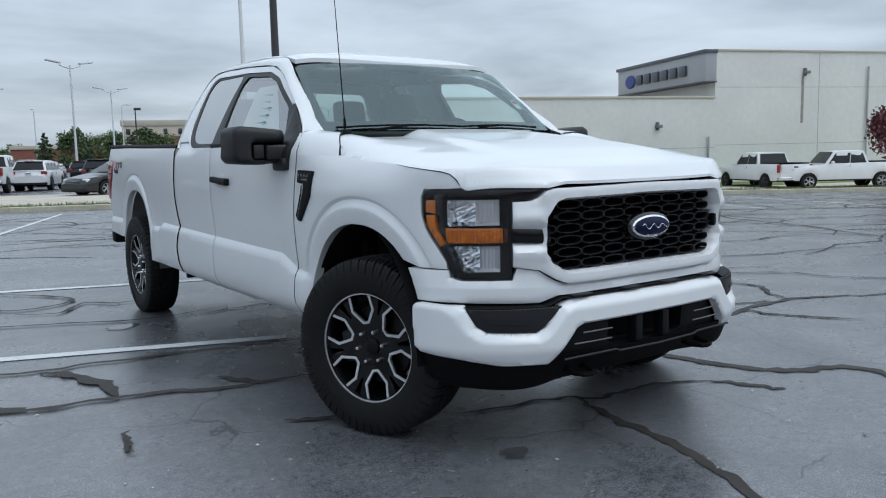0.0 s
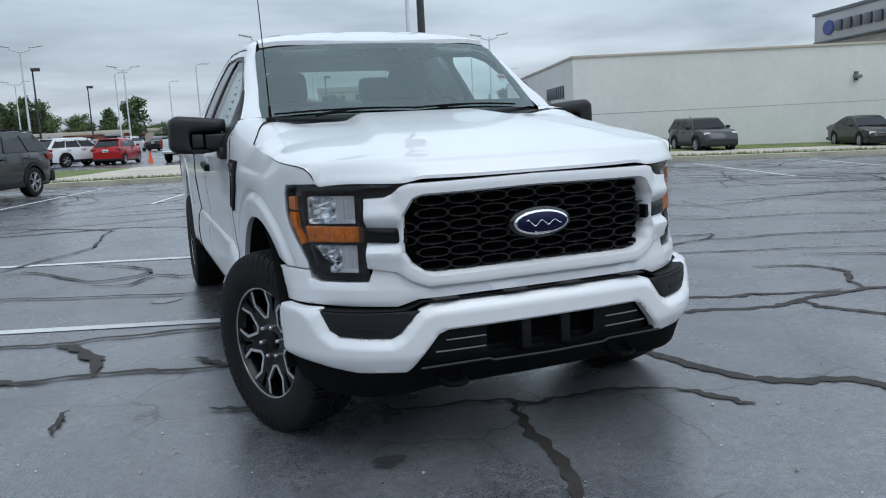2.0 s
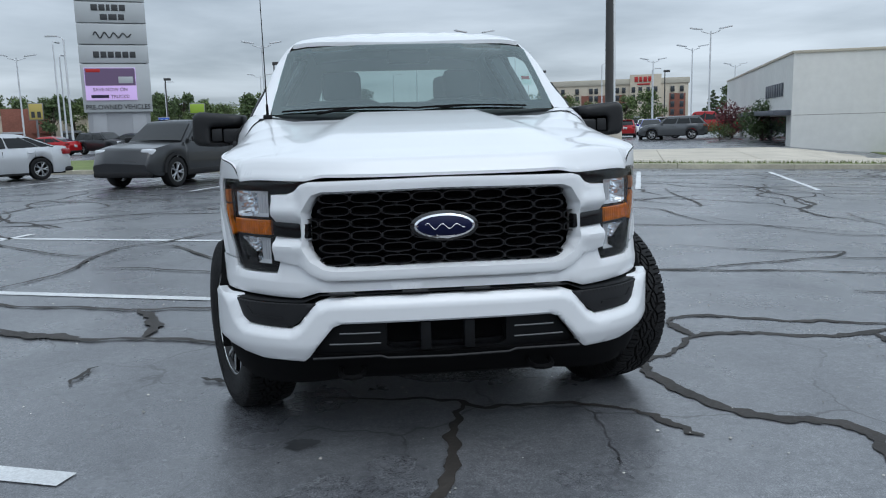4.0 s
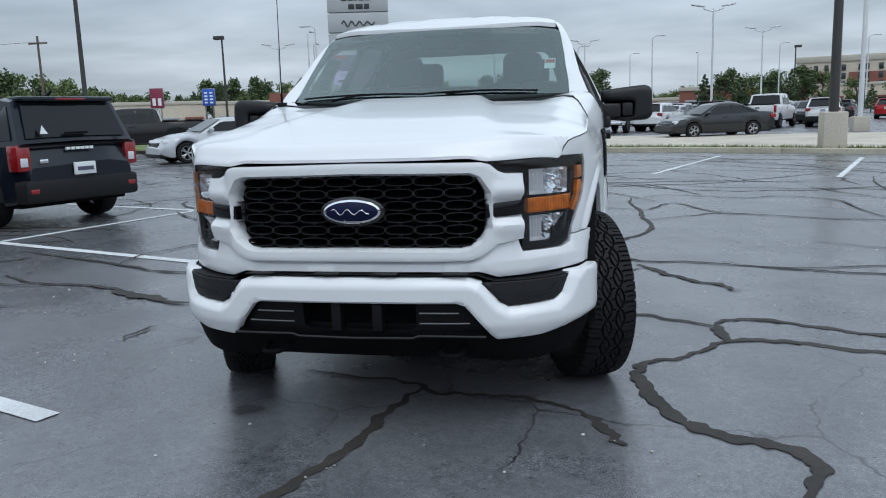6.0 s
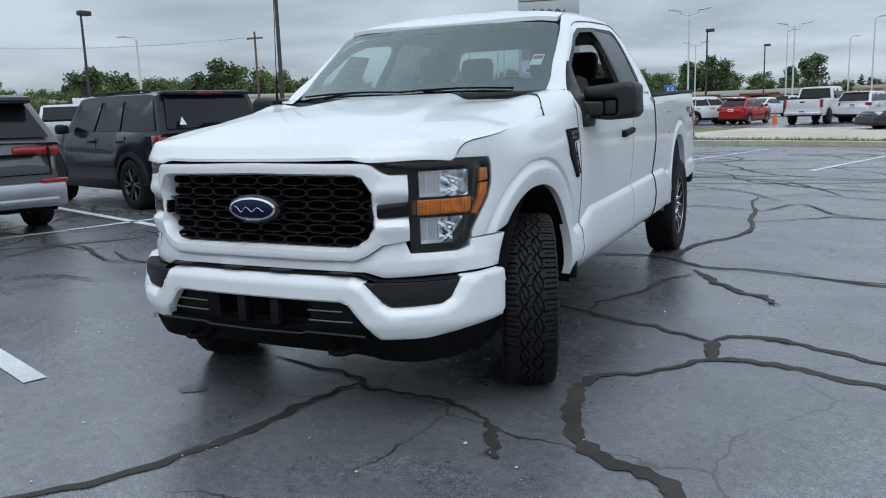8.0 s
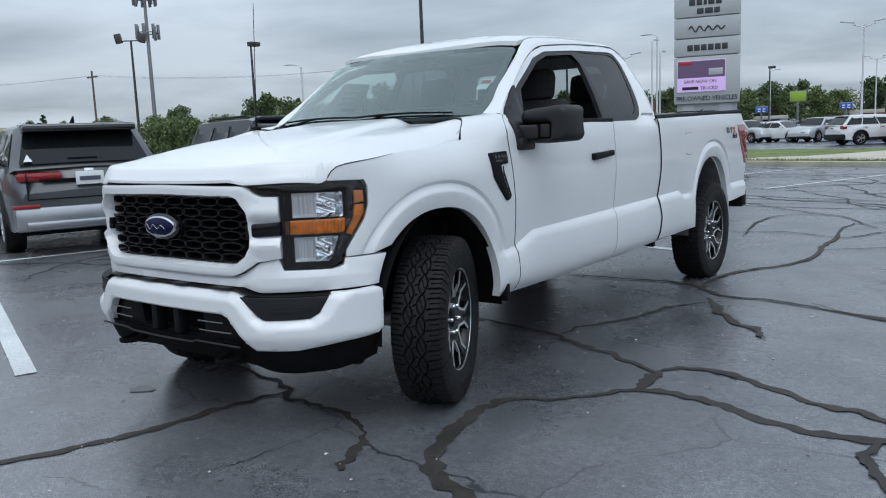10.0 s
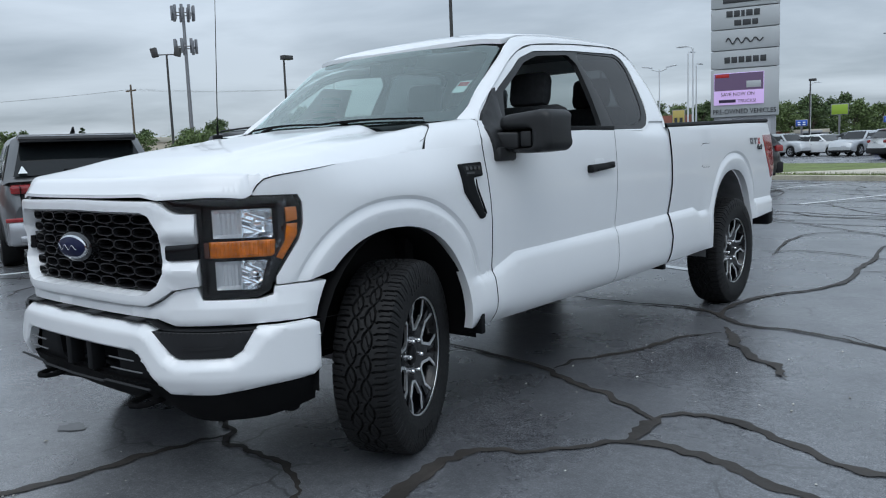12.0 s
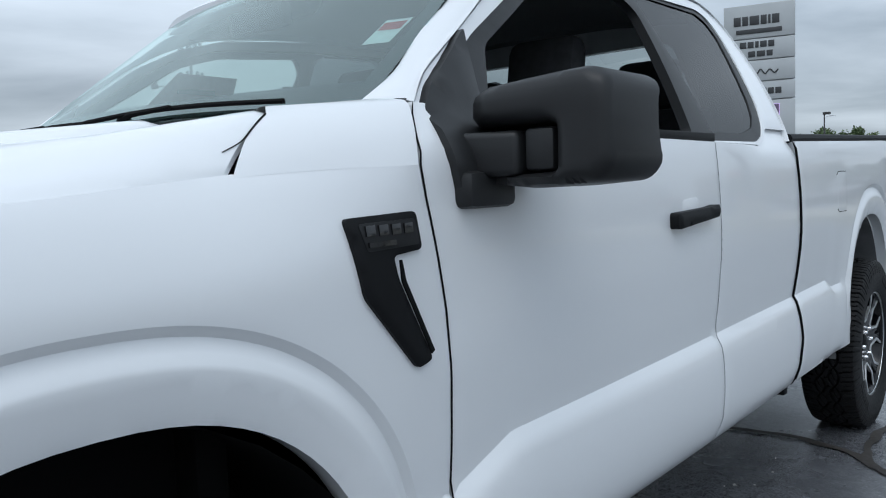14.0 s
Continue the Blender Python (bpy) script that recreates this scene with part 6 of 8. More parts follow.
def car(name, kind, paint, at, heading, label, category="car", group="", rim="alloy", clad=False, rails=False, roof_paint=None, lower_trim=None, tail="corner"):
    """A parked vehicle; local +y is its nose."""
    S = SPECS[kind]
    L, W, H, wb = S["L"], S["W"], S["H"], S["wb"]
    x, y = at
    hx, hy = heading
    T = thing(name, label, category, group, pose(x, y, ground_z(x, y), 0, 0, math.degrees(math.atan2(-hx, hy))))
    yf = L / 2 - S["fo"]
    yr = yf - wb
    ty, tz = [p[0] for p in S["top"]], [p[1] for p in S["top"]]
    ra = S["r"] * 1.13

    def half(yy):
        t = abs(yy) / (L / 2)
        return W / 2 * (1 - .02 * t * t - .15 * t ** 8)

    def bottom(yy):
        z = S["gc"] + .04
        for c in (yf, yr):
            d = abs(yy - c)
            if d < ra:
                z = max(z, S["r"] + math.sqrt(ra * ra - d * d))
        return z + .10 * smoothstep(L / 2 - .35, L / 2, abs(yy))
    ys = sorted(set([round(q, 3) for q in np.linspace(-L / 2, L / 2, 40)] + [round(c + ra * math.sin(a), 3) for c in (yf, yr) for a in np.linspace(-1.57, 1.57, 15)] + [round(c + s * (ra + .004), 3) for c in (yf, yr) for s in (-1, 1)]))
    v, f, sec = [], [], 11
    for yy in ys:
        w, zb, zt = half(yy), bottom(yy), float(np.interp(yy, ty, tz))
        zb = min(zb, zt - .12)
        m = zb + (zt - zb) * .45
        side = [(w * .955, zb), (w * .99, zb + .35 * (m - zb)), (w, m), (w * .985, m + .55 * (zt - m)), (w * .93, zt - .02), (w * .55, zt + .025)]
        for px, pz in side:
            v.append((px, yy, pz))
        for px, pz in side[-2::-1]:
            v.append((-px, yy, pz))
    for i in range(len(ys) - 1):
        for j in range(sec - 1):
            f.append((i * sec + j, i * sec + j + 1, (i + 1) * sec + j + 1, (i + 1) * sec + j))
    f += [tuple(range(sec)), tuple(reversed(range((len(ys) - 1) * sec, len(ys) * sec)))]
    solid("body", v, f, paint, T, smooth=42)
    # floor and dark wheel wells
    boxed("underbody", -W / 2 * .86, W / 2 * .86, -L / 2 + .2, L / 2 - .2, S["gc"], S["gc"] + .35, deep_black, T, bevel=.02)
    # cabin
    wsb, wst = S["ws"]
    rgt, rgb = S["rg"]
    bz, roof = S["belt"], H
    wb2, wt2 = W / 2 * .93, W / 2 * S["cab"]
    cab_y = [(wsb + .02, bz - .03), (wst, roof - .03), (wst - .25, roof - .005), ((wst + rgt) / 2, roof), (rgt + .2, roof - .012), (rgt, roof - .04), (rgb - .02, bz - .03)]

    def cw(z):
        return wb2 + (wt2 - wb2) * max(0, min(1, (z - bz) / (roof - bz)))
    v, f = [], []
    for yy, zz in cab_y:
        tpr = cw(zz) if zz > bz else wb2
        v += [(wb2, yy if zz < bz + .1 else yy, bz - .05), (tpr, yy, zz - .02), (tpr - .06, yy, zz + .012), (0, yy, zz + .03), (-tpr + .06, yy, zz + .012), (-tpr, yy, zz - .02), (-wb2, yy, bz - .05)]
    m = 7
    for i in range(len(cab_y) - 1):
        for j in range(m - 1):
            f.append((i * m + j, i * m + j + 1, (i + 1) * m + j + 1, (i + 1) * m + j))
    solid("cabin", v, f, roof_paint or paint, T, smooth=40)
    # glass
    solid("windshield", *sheet([(-wb2 * .90, 0.04), (wb2 * .90, .04), (wt2 * .90, .95), (-wt2 * .90, .95)], .3, lambda u, w, d: (u, wsb + .035 + (wst - wsb) * w - d, bz + .012 + (roof - bz - .03) * w + .02 * (1 - (u / wb2) ** 2)), (), .01, 0), tint_glass, T, "dark tinted windshield")
    solid("rear_window", *sheet([(wb2 * .86, .08), (-wb2 * .86, .08), (-wt2 * .88, .90), (wt2 * .88, .90)], .3, lambda u, w, d: (u, rgb - .035 + (rgt - rgb) * w + d, bz + .0 + (roof - bz - .02) * w + .015 * (1 - (u / wb2) ** 2)), (), .01, 0), tint_glass, T, "dark tinted rear window")
    zlo, zhi = bz + .03, roof - .085
    fr = lambda z: wsb + (wst - wsb) * (z - bz) / (roof - bz) - .13
    re = lambda z: rgb + (rgt - rgb) * (z - bz) / (roof - bz) + (.13 if kind != "boxy" else .10)
    cuts = {"sedan": [.0, .48, .86, 1], "coupe": [0, .46, .84, 1], "suv": [0, .36, .70, 1], "boxy": [0, .34, .64, 1], "hatch": [0, .42, .80, 1], "pickup": [0, .56, 1]}[kind]
    for k in (1, -1):
        for i in range(len(cuts) - 1):
            a, b = cuts[i] + (.012 if i else 0), cuts[i + 1] - (.012 if i < len(cuts) - 2 else 0)
            q = [(fr(z) + (re(z) - fr(z)) * t, z) for t, z in ((a, zlo), (b, zlo), (b, zhi), (a, zhi))]
            solid("side_window", *sheet(rounded(q, .03, 3), .3, lambda u, w, d, k=k: (k * (cw(w) + .006 - d - (.02 if w > roof - .1 else 0)), u, w), (), .01, 0), tint_glass, T, "dark side window")
        # mirrors, handles, rocker trim
        boxed("mirror", k * (W / 2 + .08) - .10, k * (W / 2 + .08) + .10, wsb - .34, wsb - .22, bz + .0, bz + .14, cladding if clad else paint, T, bevel=.035)
        for hy_ in (wsb - 1.05, wsb - 2.0):
            if hy_ > rgb + .4:
                boxed("door_handle", k * (W / 2 - .01) - .018, k * (W / 2 - .01) + .018, hy_ - .09, hy_ + .09, bz - .14, bz - .105, cladding if clad else paint, T, bevel=.01)
                boxed("door_gap", k * (W / 2 * .985) - .004, k * (W / 2 * .985) + .0045, hy_ - .165, hy_ - .155, S["gc"] + .2, bz - .05, deep_black, T, bevel=0)
        boxed("rocker", k * W / 2 * .96 - .03, k * W / 2 * .96 + .03, yr + ra, yf - ra, S["gc"], S["gc"] + (.16 if clad else .07), cladding, T, bevel=.02)
        if clad:
            for c in (yf, yr):
                vv, ff = [], []
                for i in range(15):
                    a = math.pi * i / 14
                    for rr, xx in ((ra - .01, W / 2 * .955), (ra - .01, W / 2 + .012), (ra + .055, W / 2 + .008), (ra + .06, W / 2 * .955)):
                        vv.append((k * xx, c + rr * math.cos(a), S["r"] + rr * math.sin(a)))
                for i in range(14):
                    for j in range(3):
                        ff.append((i * 4 + j, i * 4 + j + 1, i * 4 + j + 5, i * 4 + j + 4))
                solid("arch_trim", vv, ff, cladding, T)
        if rails:
            solid("roof_rail", *tube([(k * wt2 * .90, wst - .2, roof - .01), (k * wt2 * .90, wst - .42, roof + .035), (k * wt2 * .90, rgt + .42, roof + .035), (k * wt2 * .90, rgt + .2, roof - .01)], .016, 6), cladding, T, "black roof rail")
        # lamps
        z1 = float(np.interp(L / 2 - .25, ty, tz))
        hl = boxed("headlight", k * W * .36 - .16, k * W * .36 + .14, L / 2 - .40, L / 2 - .12, z1 - .16, z1 - .02, clear_lamp, T, "clear headlight", bevel=.04)
        z2 = S["belt"]
        if tail == "wide":
            boxed("tail_light", k * W * .30 - .24, k * W * .30 + .26, -L / 2 + .02, -L / 2 + .32, z2 - .16, z2 - .05, red_lens, T, "wide red tail light", bevel=.03)
        elif tail == "block":
            tb = boxed("tail_light", k * W * .435 - .10, k * W * .435 + .095, -L / 2 + .01, -L / 2 + .22, z2 - .36, z2 - .03, red_lens, T, "red block tail light", bevel=.03)
            boxed("reverse_light", k * W * .435 - .06, k * W * .435 + .04, -L / 2 - .002, -L / 2 + .05, z2 - .30, z2 - .19, clear_lamp, tb, bevel=.012)
        elif kind == "pickup":
            boxed("tail_light", k * W * .455 - .06, k * W * .455 + .07, -L / 2 + .02, -L / 2 + .16, z2 - .40, z2 - .0, red_lens, T, "red tail light", bevel=.02)
        else:
            boxed("tail_light", k * W * .40 - .15, k * W * .40 + .12, -L / 2 + .03, -L / 2 + .30, z2 - .20, z2 - .02, red_lens, T, "red tail light", bevel=.04)
    # grille, bumpers, plate
    boxed("grille", -W * .27, W * .27, L / 2 - .14, L / 2 - .02, .48 if kind != "pickup" else .72, .68 if kind != "pickup" else 1.0, gloss_black, T, "black grille", bevel=.03)
    boxed("front_lip", -W * .42, W * .42, L / 2 - .25, L / 2 + .01, S["gc"] + .02, S["gc"] + .16, cladding, T, bevel=.04)
    rb = chrome if kind == "pickup" else (lower_trim or cladding)
    boxed("rear_bumper", -W * .46, W * .46, -L / 2 - .03, -L / 2 + .24, S["gc"] + .06, S["gc"] + (.24 if kind == "pickup" else (.36 if clad else .20)), rb, T, "lower rear bumper", bevel=.05)
    pz = {"pickup": .62, "boxy": .66, "suv": .86, "sedan": .80, "coupe": .60, "hatch": .72}[kind]
    pl = boxed("number_plate", -.16, .16, -L / 2 - .05, -L / 2 - .02, pz, pz + .16, paper_white, T, "white plate with dark bars", bevel=.004)
    boxed("plate_bar", -.12, .12, -L / 2 - .056, -L / 2 - .045, pz + .05, pz + .10, surface("plate_ink", (.08, .08, .12), .6), pl, bevel=0)
    if kind == "pickup":
        boxed("bed_cover", -W * .42, W * .42, -L / 2 + .10, rgb - .06, 1.30, 1.375, deep_black, T, "dark open bed", bevel=.01)
        boxed("tailgate_handle", -.12, .12, -L / 2 - .02, -L / 2 + .05, 1.12, 1.19, deep_black, T, bevel=.01)
        boxed("tailgate_panel", -W * .39, W * .39, -L / 2 - .008, -L / 2 + .05, .84, 1.30, paint, T, bevel=.02)
    if kind in ("suv", "boxy", "hatch"):
        boxed("rear_wiper", -.22, .12, rgb - .06, rgb - .035, bz + .09, bz + .115, deep_black, T, bevel=.006)
        boxed("spoiler", -wt2 * .92, wt2 * .92, rgt - .14, rgt + .15, roof - .05, roof + .01, cladding if kind == "boxy" and roof_paint else paint, T, bevel=.02)
        boxed("brake_light", -.22, .22, rgt - .155, rgt - .13, roof - .035, roof - .01, red_lens, T, "red high brake light", bevel=.004)
        solid("fin", *tube([(0, rgt + .35, roof + .02), (0, rgt + .20, roof + .10)], [.035, .012], 6), cladding, T)
    P = car_wheel_meshes()
    for k in (1, -1):
        for c in (yf, yr):
            r = S["r"]
            w = shared("wheel", P["tyre"], T, pose(k * (W / 2 - .125), c, r, 0, 0, 0 if k > 0 else 180) @ Matrix.Diagonal((r, r, r, 1)), "black tyre")
            shared("rim", P[rim], w)
            shared("brake", P["brake"], w)
    return T


c1 = car("suv_boxy", "boxy", paint_navy, (-7.88, 6.16), (-.957, .29), "dark navy boxy sport utility parked with its tail towards the pickup", "suv", rim="dark", clad=True, rails=True, tail="block")
for k, w in enumerate((.035, .032, .034, .035, .032, .034)):
    boxed("letter_bar", -.20 + .07 * k - w * .8, -.20 + .07 * k + w * .8, -2.215, -2.19, .985, 1.02, paper_white, c1, "white letter bar", bevel=.003)
boxed("oval_badge", -.62, -.50, -2.212, -2.19, .83, .885, chrome, c1, bevel=.01)
boxed("reflector", -.80, -.68, -2.235, -2.20, .46, .52, red_lens, c1, bevel=.01)
boxed("reflector", .68, .80, -2.235, -2.20, .46, .52, red_lens, c1, bevel=.01)
boxed("tail_trim", -.86, .86, -2.195, -2.16, 1.045, 1.065, deep_black, c1, bevel=.002)
solid("warning_sticker", *sheet([(-.58, 1.20), (-.47, 1.20), (-.525, 1.31)], .2, lambda u, w, d: (u, -2.235 + (w - 1.13) * .28, w), (), 0, 0), paper_white, c1, "small white triangle sticker on the rear window")
c2 = car("suv_grey", "suv", paint_grey, (-8.45, 3.05), (-.941, .339), "metallic grey sport utility with wide red tail lights", "suv", clad=True, tail="wide", lower_trim=alloy)
boxed("emblem_badge", -.06, .06, -2.345, -2.31, .97, 1.06, chrome, c2, "three-point chrome badge", bevel=.02)
boxed("reflector", -.88, -.58, -2.37, -2.30, .60, .65, red_lens, c2, bevel=.012)
boxed("reflector", .58, .88, -2.37, -2.30, .60, .65, red_lens, c2, bevel=.012)
boxed("skid_plate", -.75, .75, -2.39, -2.25, .36, .44, alloy, c2, bevel=.02)
boxed("roof_spoiler", -.66, .66, -2.08, -1.80, 1.515, 1.60, gloss_black, c2, "black roof spoiler over the rear window", bevel=.03)
boxed("tailgate_seam", -.70, .70, -2.342, -2.30, .70, .712, deep_black, c2, bevel=0)
boxed("tailgate_trim", -.56, .56, -2.345, -2.28, .925, .945, deep_black, c2, bevel=.003)
for k in (-1, 1):
    boxed("tailgate_seam", k * .70 - .005, k * .70 + .005, -2.345, -2.28, .70, 1.02, deep_black, c2, bevel=0)
solid("warning_sticker", *sheet([(-.70, 1.16), (-.60, 1.16), (-.65, 1.25)], .2, lambda u, w, d: (u, -2.30 + (w - 1.08) * .78, w), (), 0, 0), paper_white, c2, "small white triangle sticker on the rear window")
car("suv_dark", "suv", paint_dark, (-5.03, 17.70), (-.42, -.907), "dark grey compact sport utility parked by the kerb", "suv", clad=True, rails=True)
car("coupe_silver", "coupe", paint_silver, (-11.5, 20.9), (-.68, -.735), "silver four-door coupe beside the lawn", rim="alloy")
car("pickup_black", "pickup", paint_black, (-18.5, 27.0), (-.9, -.43), "black pickup truck behind the silver coupe", "pickup truck", rim="dark")
car("sedan_dark", "sedan", paint_dark, (5.9, 33.6), (-.92, -.39), "dark grey sedan standing on the concrete walk")
car("pickup_white", "pickup", paint_white, (10.6, 46.0), (.40, .92), "white pickup truck in the far row", "pickup truck", "far cars", rim="dark")
car("suv_white", "suv", paint_white, (13.6, 45.8), (.30, .95), "white sport utility in the far row", "suv", "far cars", clad=True)
car("suv_silver", "suv", paint_grey, (21.6, 50.5), (-.93, .366), "grey sport utility parked across the far row", "suv", "far cars")
car("pickup_red", "pickup", paint_red, (25.4, 54.0), (-.9, .4), "red pickup truck behind the far row", "pickup truck", "far cars")
car("suv_white", "suv", paint_white, (4.3, 46.0), (.35, .93), "white sport utility in the far row", "suv", "far cars", rim="dark")
car("pickup_white", "pickup", paint_white, (2.0, 44.8), (.30, .95), "white pickup truck in the far row", "pickup truck", "far cars", rim="dark")
car("hatch_red", "hatch", paint_red, (-2.0, 46.4), (.30, .95), "red hatchback in the far row", "car", "far cars")
car("suv_white", "suv", paint_white, (-4.3, 46.6), (.75, .66), "white compact sport utility in the far row", "suv", "far cars", clad=True)
car("suv_blue", "suv", paint_navy, (7.6, 45.0), (.35, .93), "dark blue sport utility in the far row", "suv", "far cars", rails=True)
car("suv_grey", "suv", paint_grey, (-13.8, 75.0), (-.95, .3), "grey sport utility in the far lot", "suv", "far cars")
for i, (col, kd) in enumerate(((paint_white, "sedan"), (paint_white, "sedan"), (paint_dark, "sedan"), (paint_white, "suv"), (paint_silver, "sedan"), (paint_white, "sedan"))):
    car("far_car", kd, col, (-22.5 + i * 2.9, 84 - i * 1.0), (.86, -.51), "parked %s in the far lot" % ("car" if kd == "sedan" else "sport utility"), "car", "far cars")
cols = (paint_white, paint_dark, paint_silver, paint_white, paint_black, paint_red, paint_white, paint_blue, paint_grey)
rc = random.Random(3)
for r, (y0, x0, x1) in enumerate(((56, -9, 22), (64, -8, 29), (75, -6, 33), (87, -4, 35))):
    xx = x0
    while xx < x1:
        kd = rc.choice(("sedan", "suv", "sedan", "hatch", "suv"))
        if rc.random() < .82:
            car("far_car", kd, rc.choice(cols), (xx + rc.uniform(-.2, .2), y0 + rc.uniform(-.4, .4) - .3 * (xx - x0) * .3), (.35, .93) if r % 2 else (-.35, -.93), "parked %s in a far row" % ("car" if kd != "suv" else "sport utility"), "car", "far cars")
        xx += rc.choice((2.9, 2.9, 3.1, 6.0))
car("hatch_red", "coupe", paint_red, (-23.5, 58.0), (-.95, .25), "red coupe beyond the lawn", "car", "far cars")
for i, col in enumerate((paint_dark, paint_navy, paint_silver, paint_white)):
    car("far_car", ("suv", "sedan", "suv", "sedan")[i], col, (-19.5 + 2.6 * i, 58.5 - .4 * i), (.86, -.51), "parked car near the tall sign", "car", "far cars")
car("pickup_silver", "pickup", paint_silver, (-24.5, 18.5), (-.7, .7), "silver pickup truck beyond the parked row", "pickup truck", rim="dark")
car("suv_white", "suv", paint_white, (-17.5, 4.5), (.94, -.34), "white sport utility facing the parked row", "suv")
# by the showroom
car("suv_crossover", "suv", paint_dark, (25.3, 28.8), (-.28, -.96), "dark grey crossover parked by the showroom wall", "suv", clad=True)
car("sedan_black", "sedan", paint_black, (32.5, 25.5), (-.43, -.90), "black sedan parked by the showroom wall")
car("pickup_white", "pickup", paint_white, (36.4, 22.3), (.40, .92), "lifted white crew-cab pickup by the showroom wall", "pickup truck", rim="dark")
car("pickup_white", "pickup", paint_white, (37.8, 18.8), (-.82, .57), "white regular-cab pickup by the showroom wall", "pickup truck")

# ---- buildings ----
stucco = surface("white_stucco", (.70, .70, .67), .9, vary=[(3.5, .05), (.35, .035)], bump=[(.03, .2, .004)])
stucco_grey = surface("grey_panel", (.36, .37, .39), .55, vary=[(2.0, .06)])
coping = surface("metal_coping", (.09, .10, .12), .45, vary=[(1.0, .1)])
sign_blue = surface("sign_blue", (.02, .04, .22), .3)
sign_silver = surface("sign_silver", (.10, .11, .13), .35, metal=.6)
stain = surface("rust_stain", (.30, .28, .25), .9, vary=[(.3, .3)])
tan_wall = surface("tan_wall", (.56, .49, .39), .9, vary=[(4, .08), (.5, .05)])
brick_wall = surface("brick_wall", (.22, .085, .06), .9, vary=[(2, .12), (.2, .15)])
roof_tan = surface("roof_tan", (.50, .46, .38), .9, vary=[(3, .06)])
window_dark = surface("window_dark", (.02, .025, .03), .08, coat=.8, vary=[(2, .2)])

SL = Vector((21.2, 34.2))                     # near corner of the showroom's low wing


def show(a, b):
    """A point of the showroom: a metres along its front, b metres deep."""
    a, b = a * 1.2, b * 1.2
    return (SL.x + a * UX + b * NX, SL.y + a * UY + b * NY)


def block(name, a0, a1, b0, b1, z0, z1, material, parent, label="", bevel=.01):
    m = Matrix(((UX, NX, 0, SL.x), (UY, NY, 0, SL.y), (0, 0, 1, 0), (0, 0, 0, 1)))
    return boxed(name, a0 * 1.2, a1 * 1.2, b0 * 1.2, b1 * 1.2, z0 * 1.18 - .08, z1 * 1.18 - .08, material, parent, label, bevel, matrix=m if parent.parent is None and not parent.data else None)


hall = thing("showroom", "long white stucco car showroom with a taller wing", "building")
block("low_wing", 0, 16.2, 0, 26, -1.6, 3.75, stucco, hall, "plain white stucco wall", 0)
block("coping", -.06, 16.2, -.06, 26, 3.75, 3.86, roof_tan, hall)
block("joint", .02, 16.15, -.006, .01, 1.18, 1.205, stain, hall)
block("tall_wing", 16.2, 46, 0, 9.25, -1.6, 6.15, stucco, hall, "taller white stucco wing", 0)
block("coping", 16.1, 46, -.06, 9.3, 6.15, 6.25, roof_tan, hall)
for z in (1.3, 4.3):
    block("joint", 16.25, 46, -.006, .01, z, z + .02, stain, hall)
for a in (22.5, 29.0, 36):
    block("joint", a, a + .03, -.006, .01, -1, 6.1, stain, hall)
# sign fascia on the tall wing's end
fas_ = block("sign_fascia", 15.55, 16.2, -.10, 9.2, 4.62, 6.05, stucco_grey, hall, "grey sign fascia with a dark cornice", .02)
block("cornice", 15.45, 16.25, -.16, 9.3, 6.05, 6.22, coping, fas_)
block("cornice", 15.5, 16.22, -.14, 9.25, 4.55, 4.62, coping, fas_)
v, f = lathe([(0, .06), (.50, .06), (.56, .0)], 32, "x")
ob = solid("round_badge", v, f, sign_blue, fas_, "blue oval badge with silver rim", matrix=pose(15.5 * 1.2, 7.6 * 1.2, 6.15, 0, 0, 180) @ Matrix.Diagonal((1, 1.25, .85, 1)))
for i in range(6):
    block("letter_bar", 15.40, 15.52, 6.15 - i * .92, 6.15 - i * .92 + .62, 5.02, 5.58, sign_silver, fas_, "dark silver letter bar", .03)
# entrance end of the low wing
block("entrance_glass", -.03, .02, 1.2, 9, -.8, 1.15, window_dark, hall, "dark glazed entrance", 0)
block("entrance_canopy", -.7, .02, .2, 12, 1.2, 1.42, coping, hall, "dark canopy edge", .02)
for i, w in enumerate((.35, .3, .3, .5, .4, .4, .4, .4)):
    block("letter_bar", -.08, -.01, 2.2 + i * .62, 2.2 + i * .62 + w, 2.05, 2.65, coping, hall, "dark letter bar", .01)
# wall lamps, downspouts, stains
for a, z in ((12.9, 2.25), (21.6, 5.0), (31.4, 4.9)):
    wl = block("wall_lamp", a - .14, a + .14, -.30, .0, z, z + .16, dull_steel, hall, "grey wall lamp", .03)
    block("wall_box", a - .10, a + .06, -.10, .0, z - .1, z + .3, coping, wl, "", .01)
for a in (21.45, 31.25):
    block("stain", a - .05, a + .12, -.004, .01, 2.4, 4.9, stain, hall, "rusty run below a lamp", 0)
for a, z in ((27, 4.6), (28, 4.6), (29.5, 1.7)):
    block("vent", a - .1, a + .1, -.12, 0, z, z + .16, dull_steel, hall, "small wall vent", .02)
for a, z1 in ((15.8, 2.0), (25.6, 6.3)):
    p0 = show(a, -.09)
    solid("downspout", *tube([(p0[0], p0[1], -1.0), (p0[0], p0[1], z1)], .06, 8), stucco_grey, hall, "grey downspout")

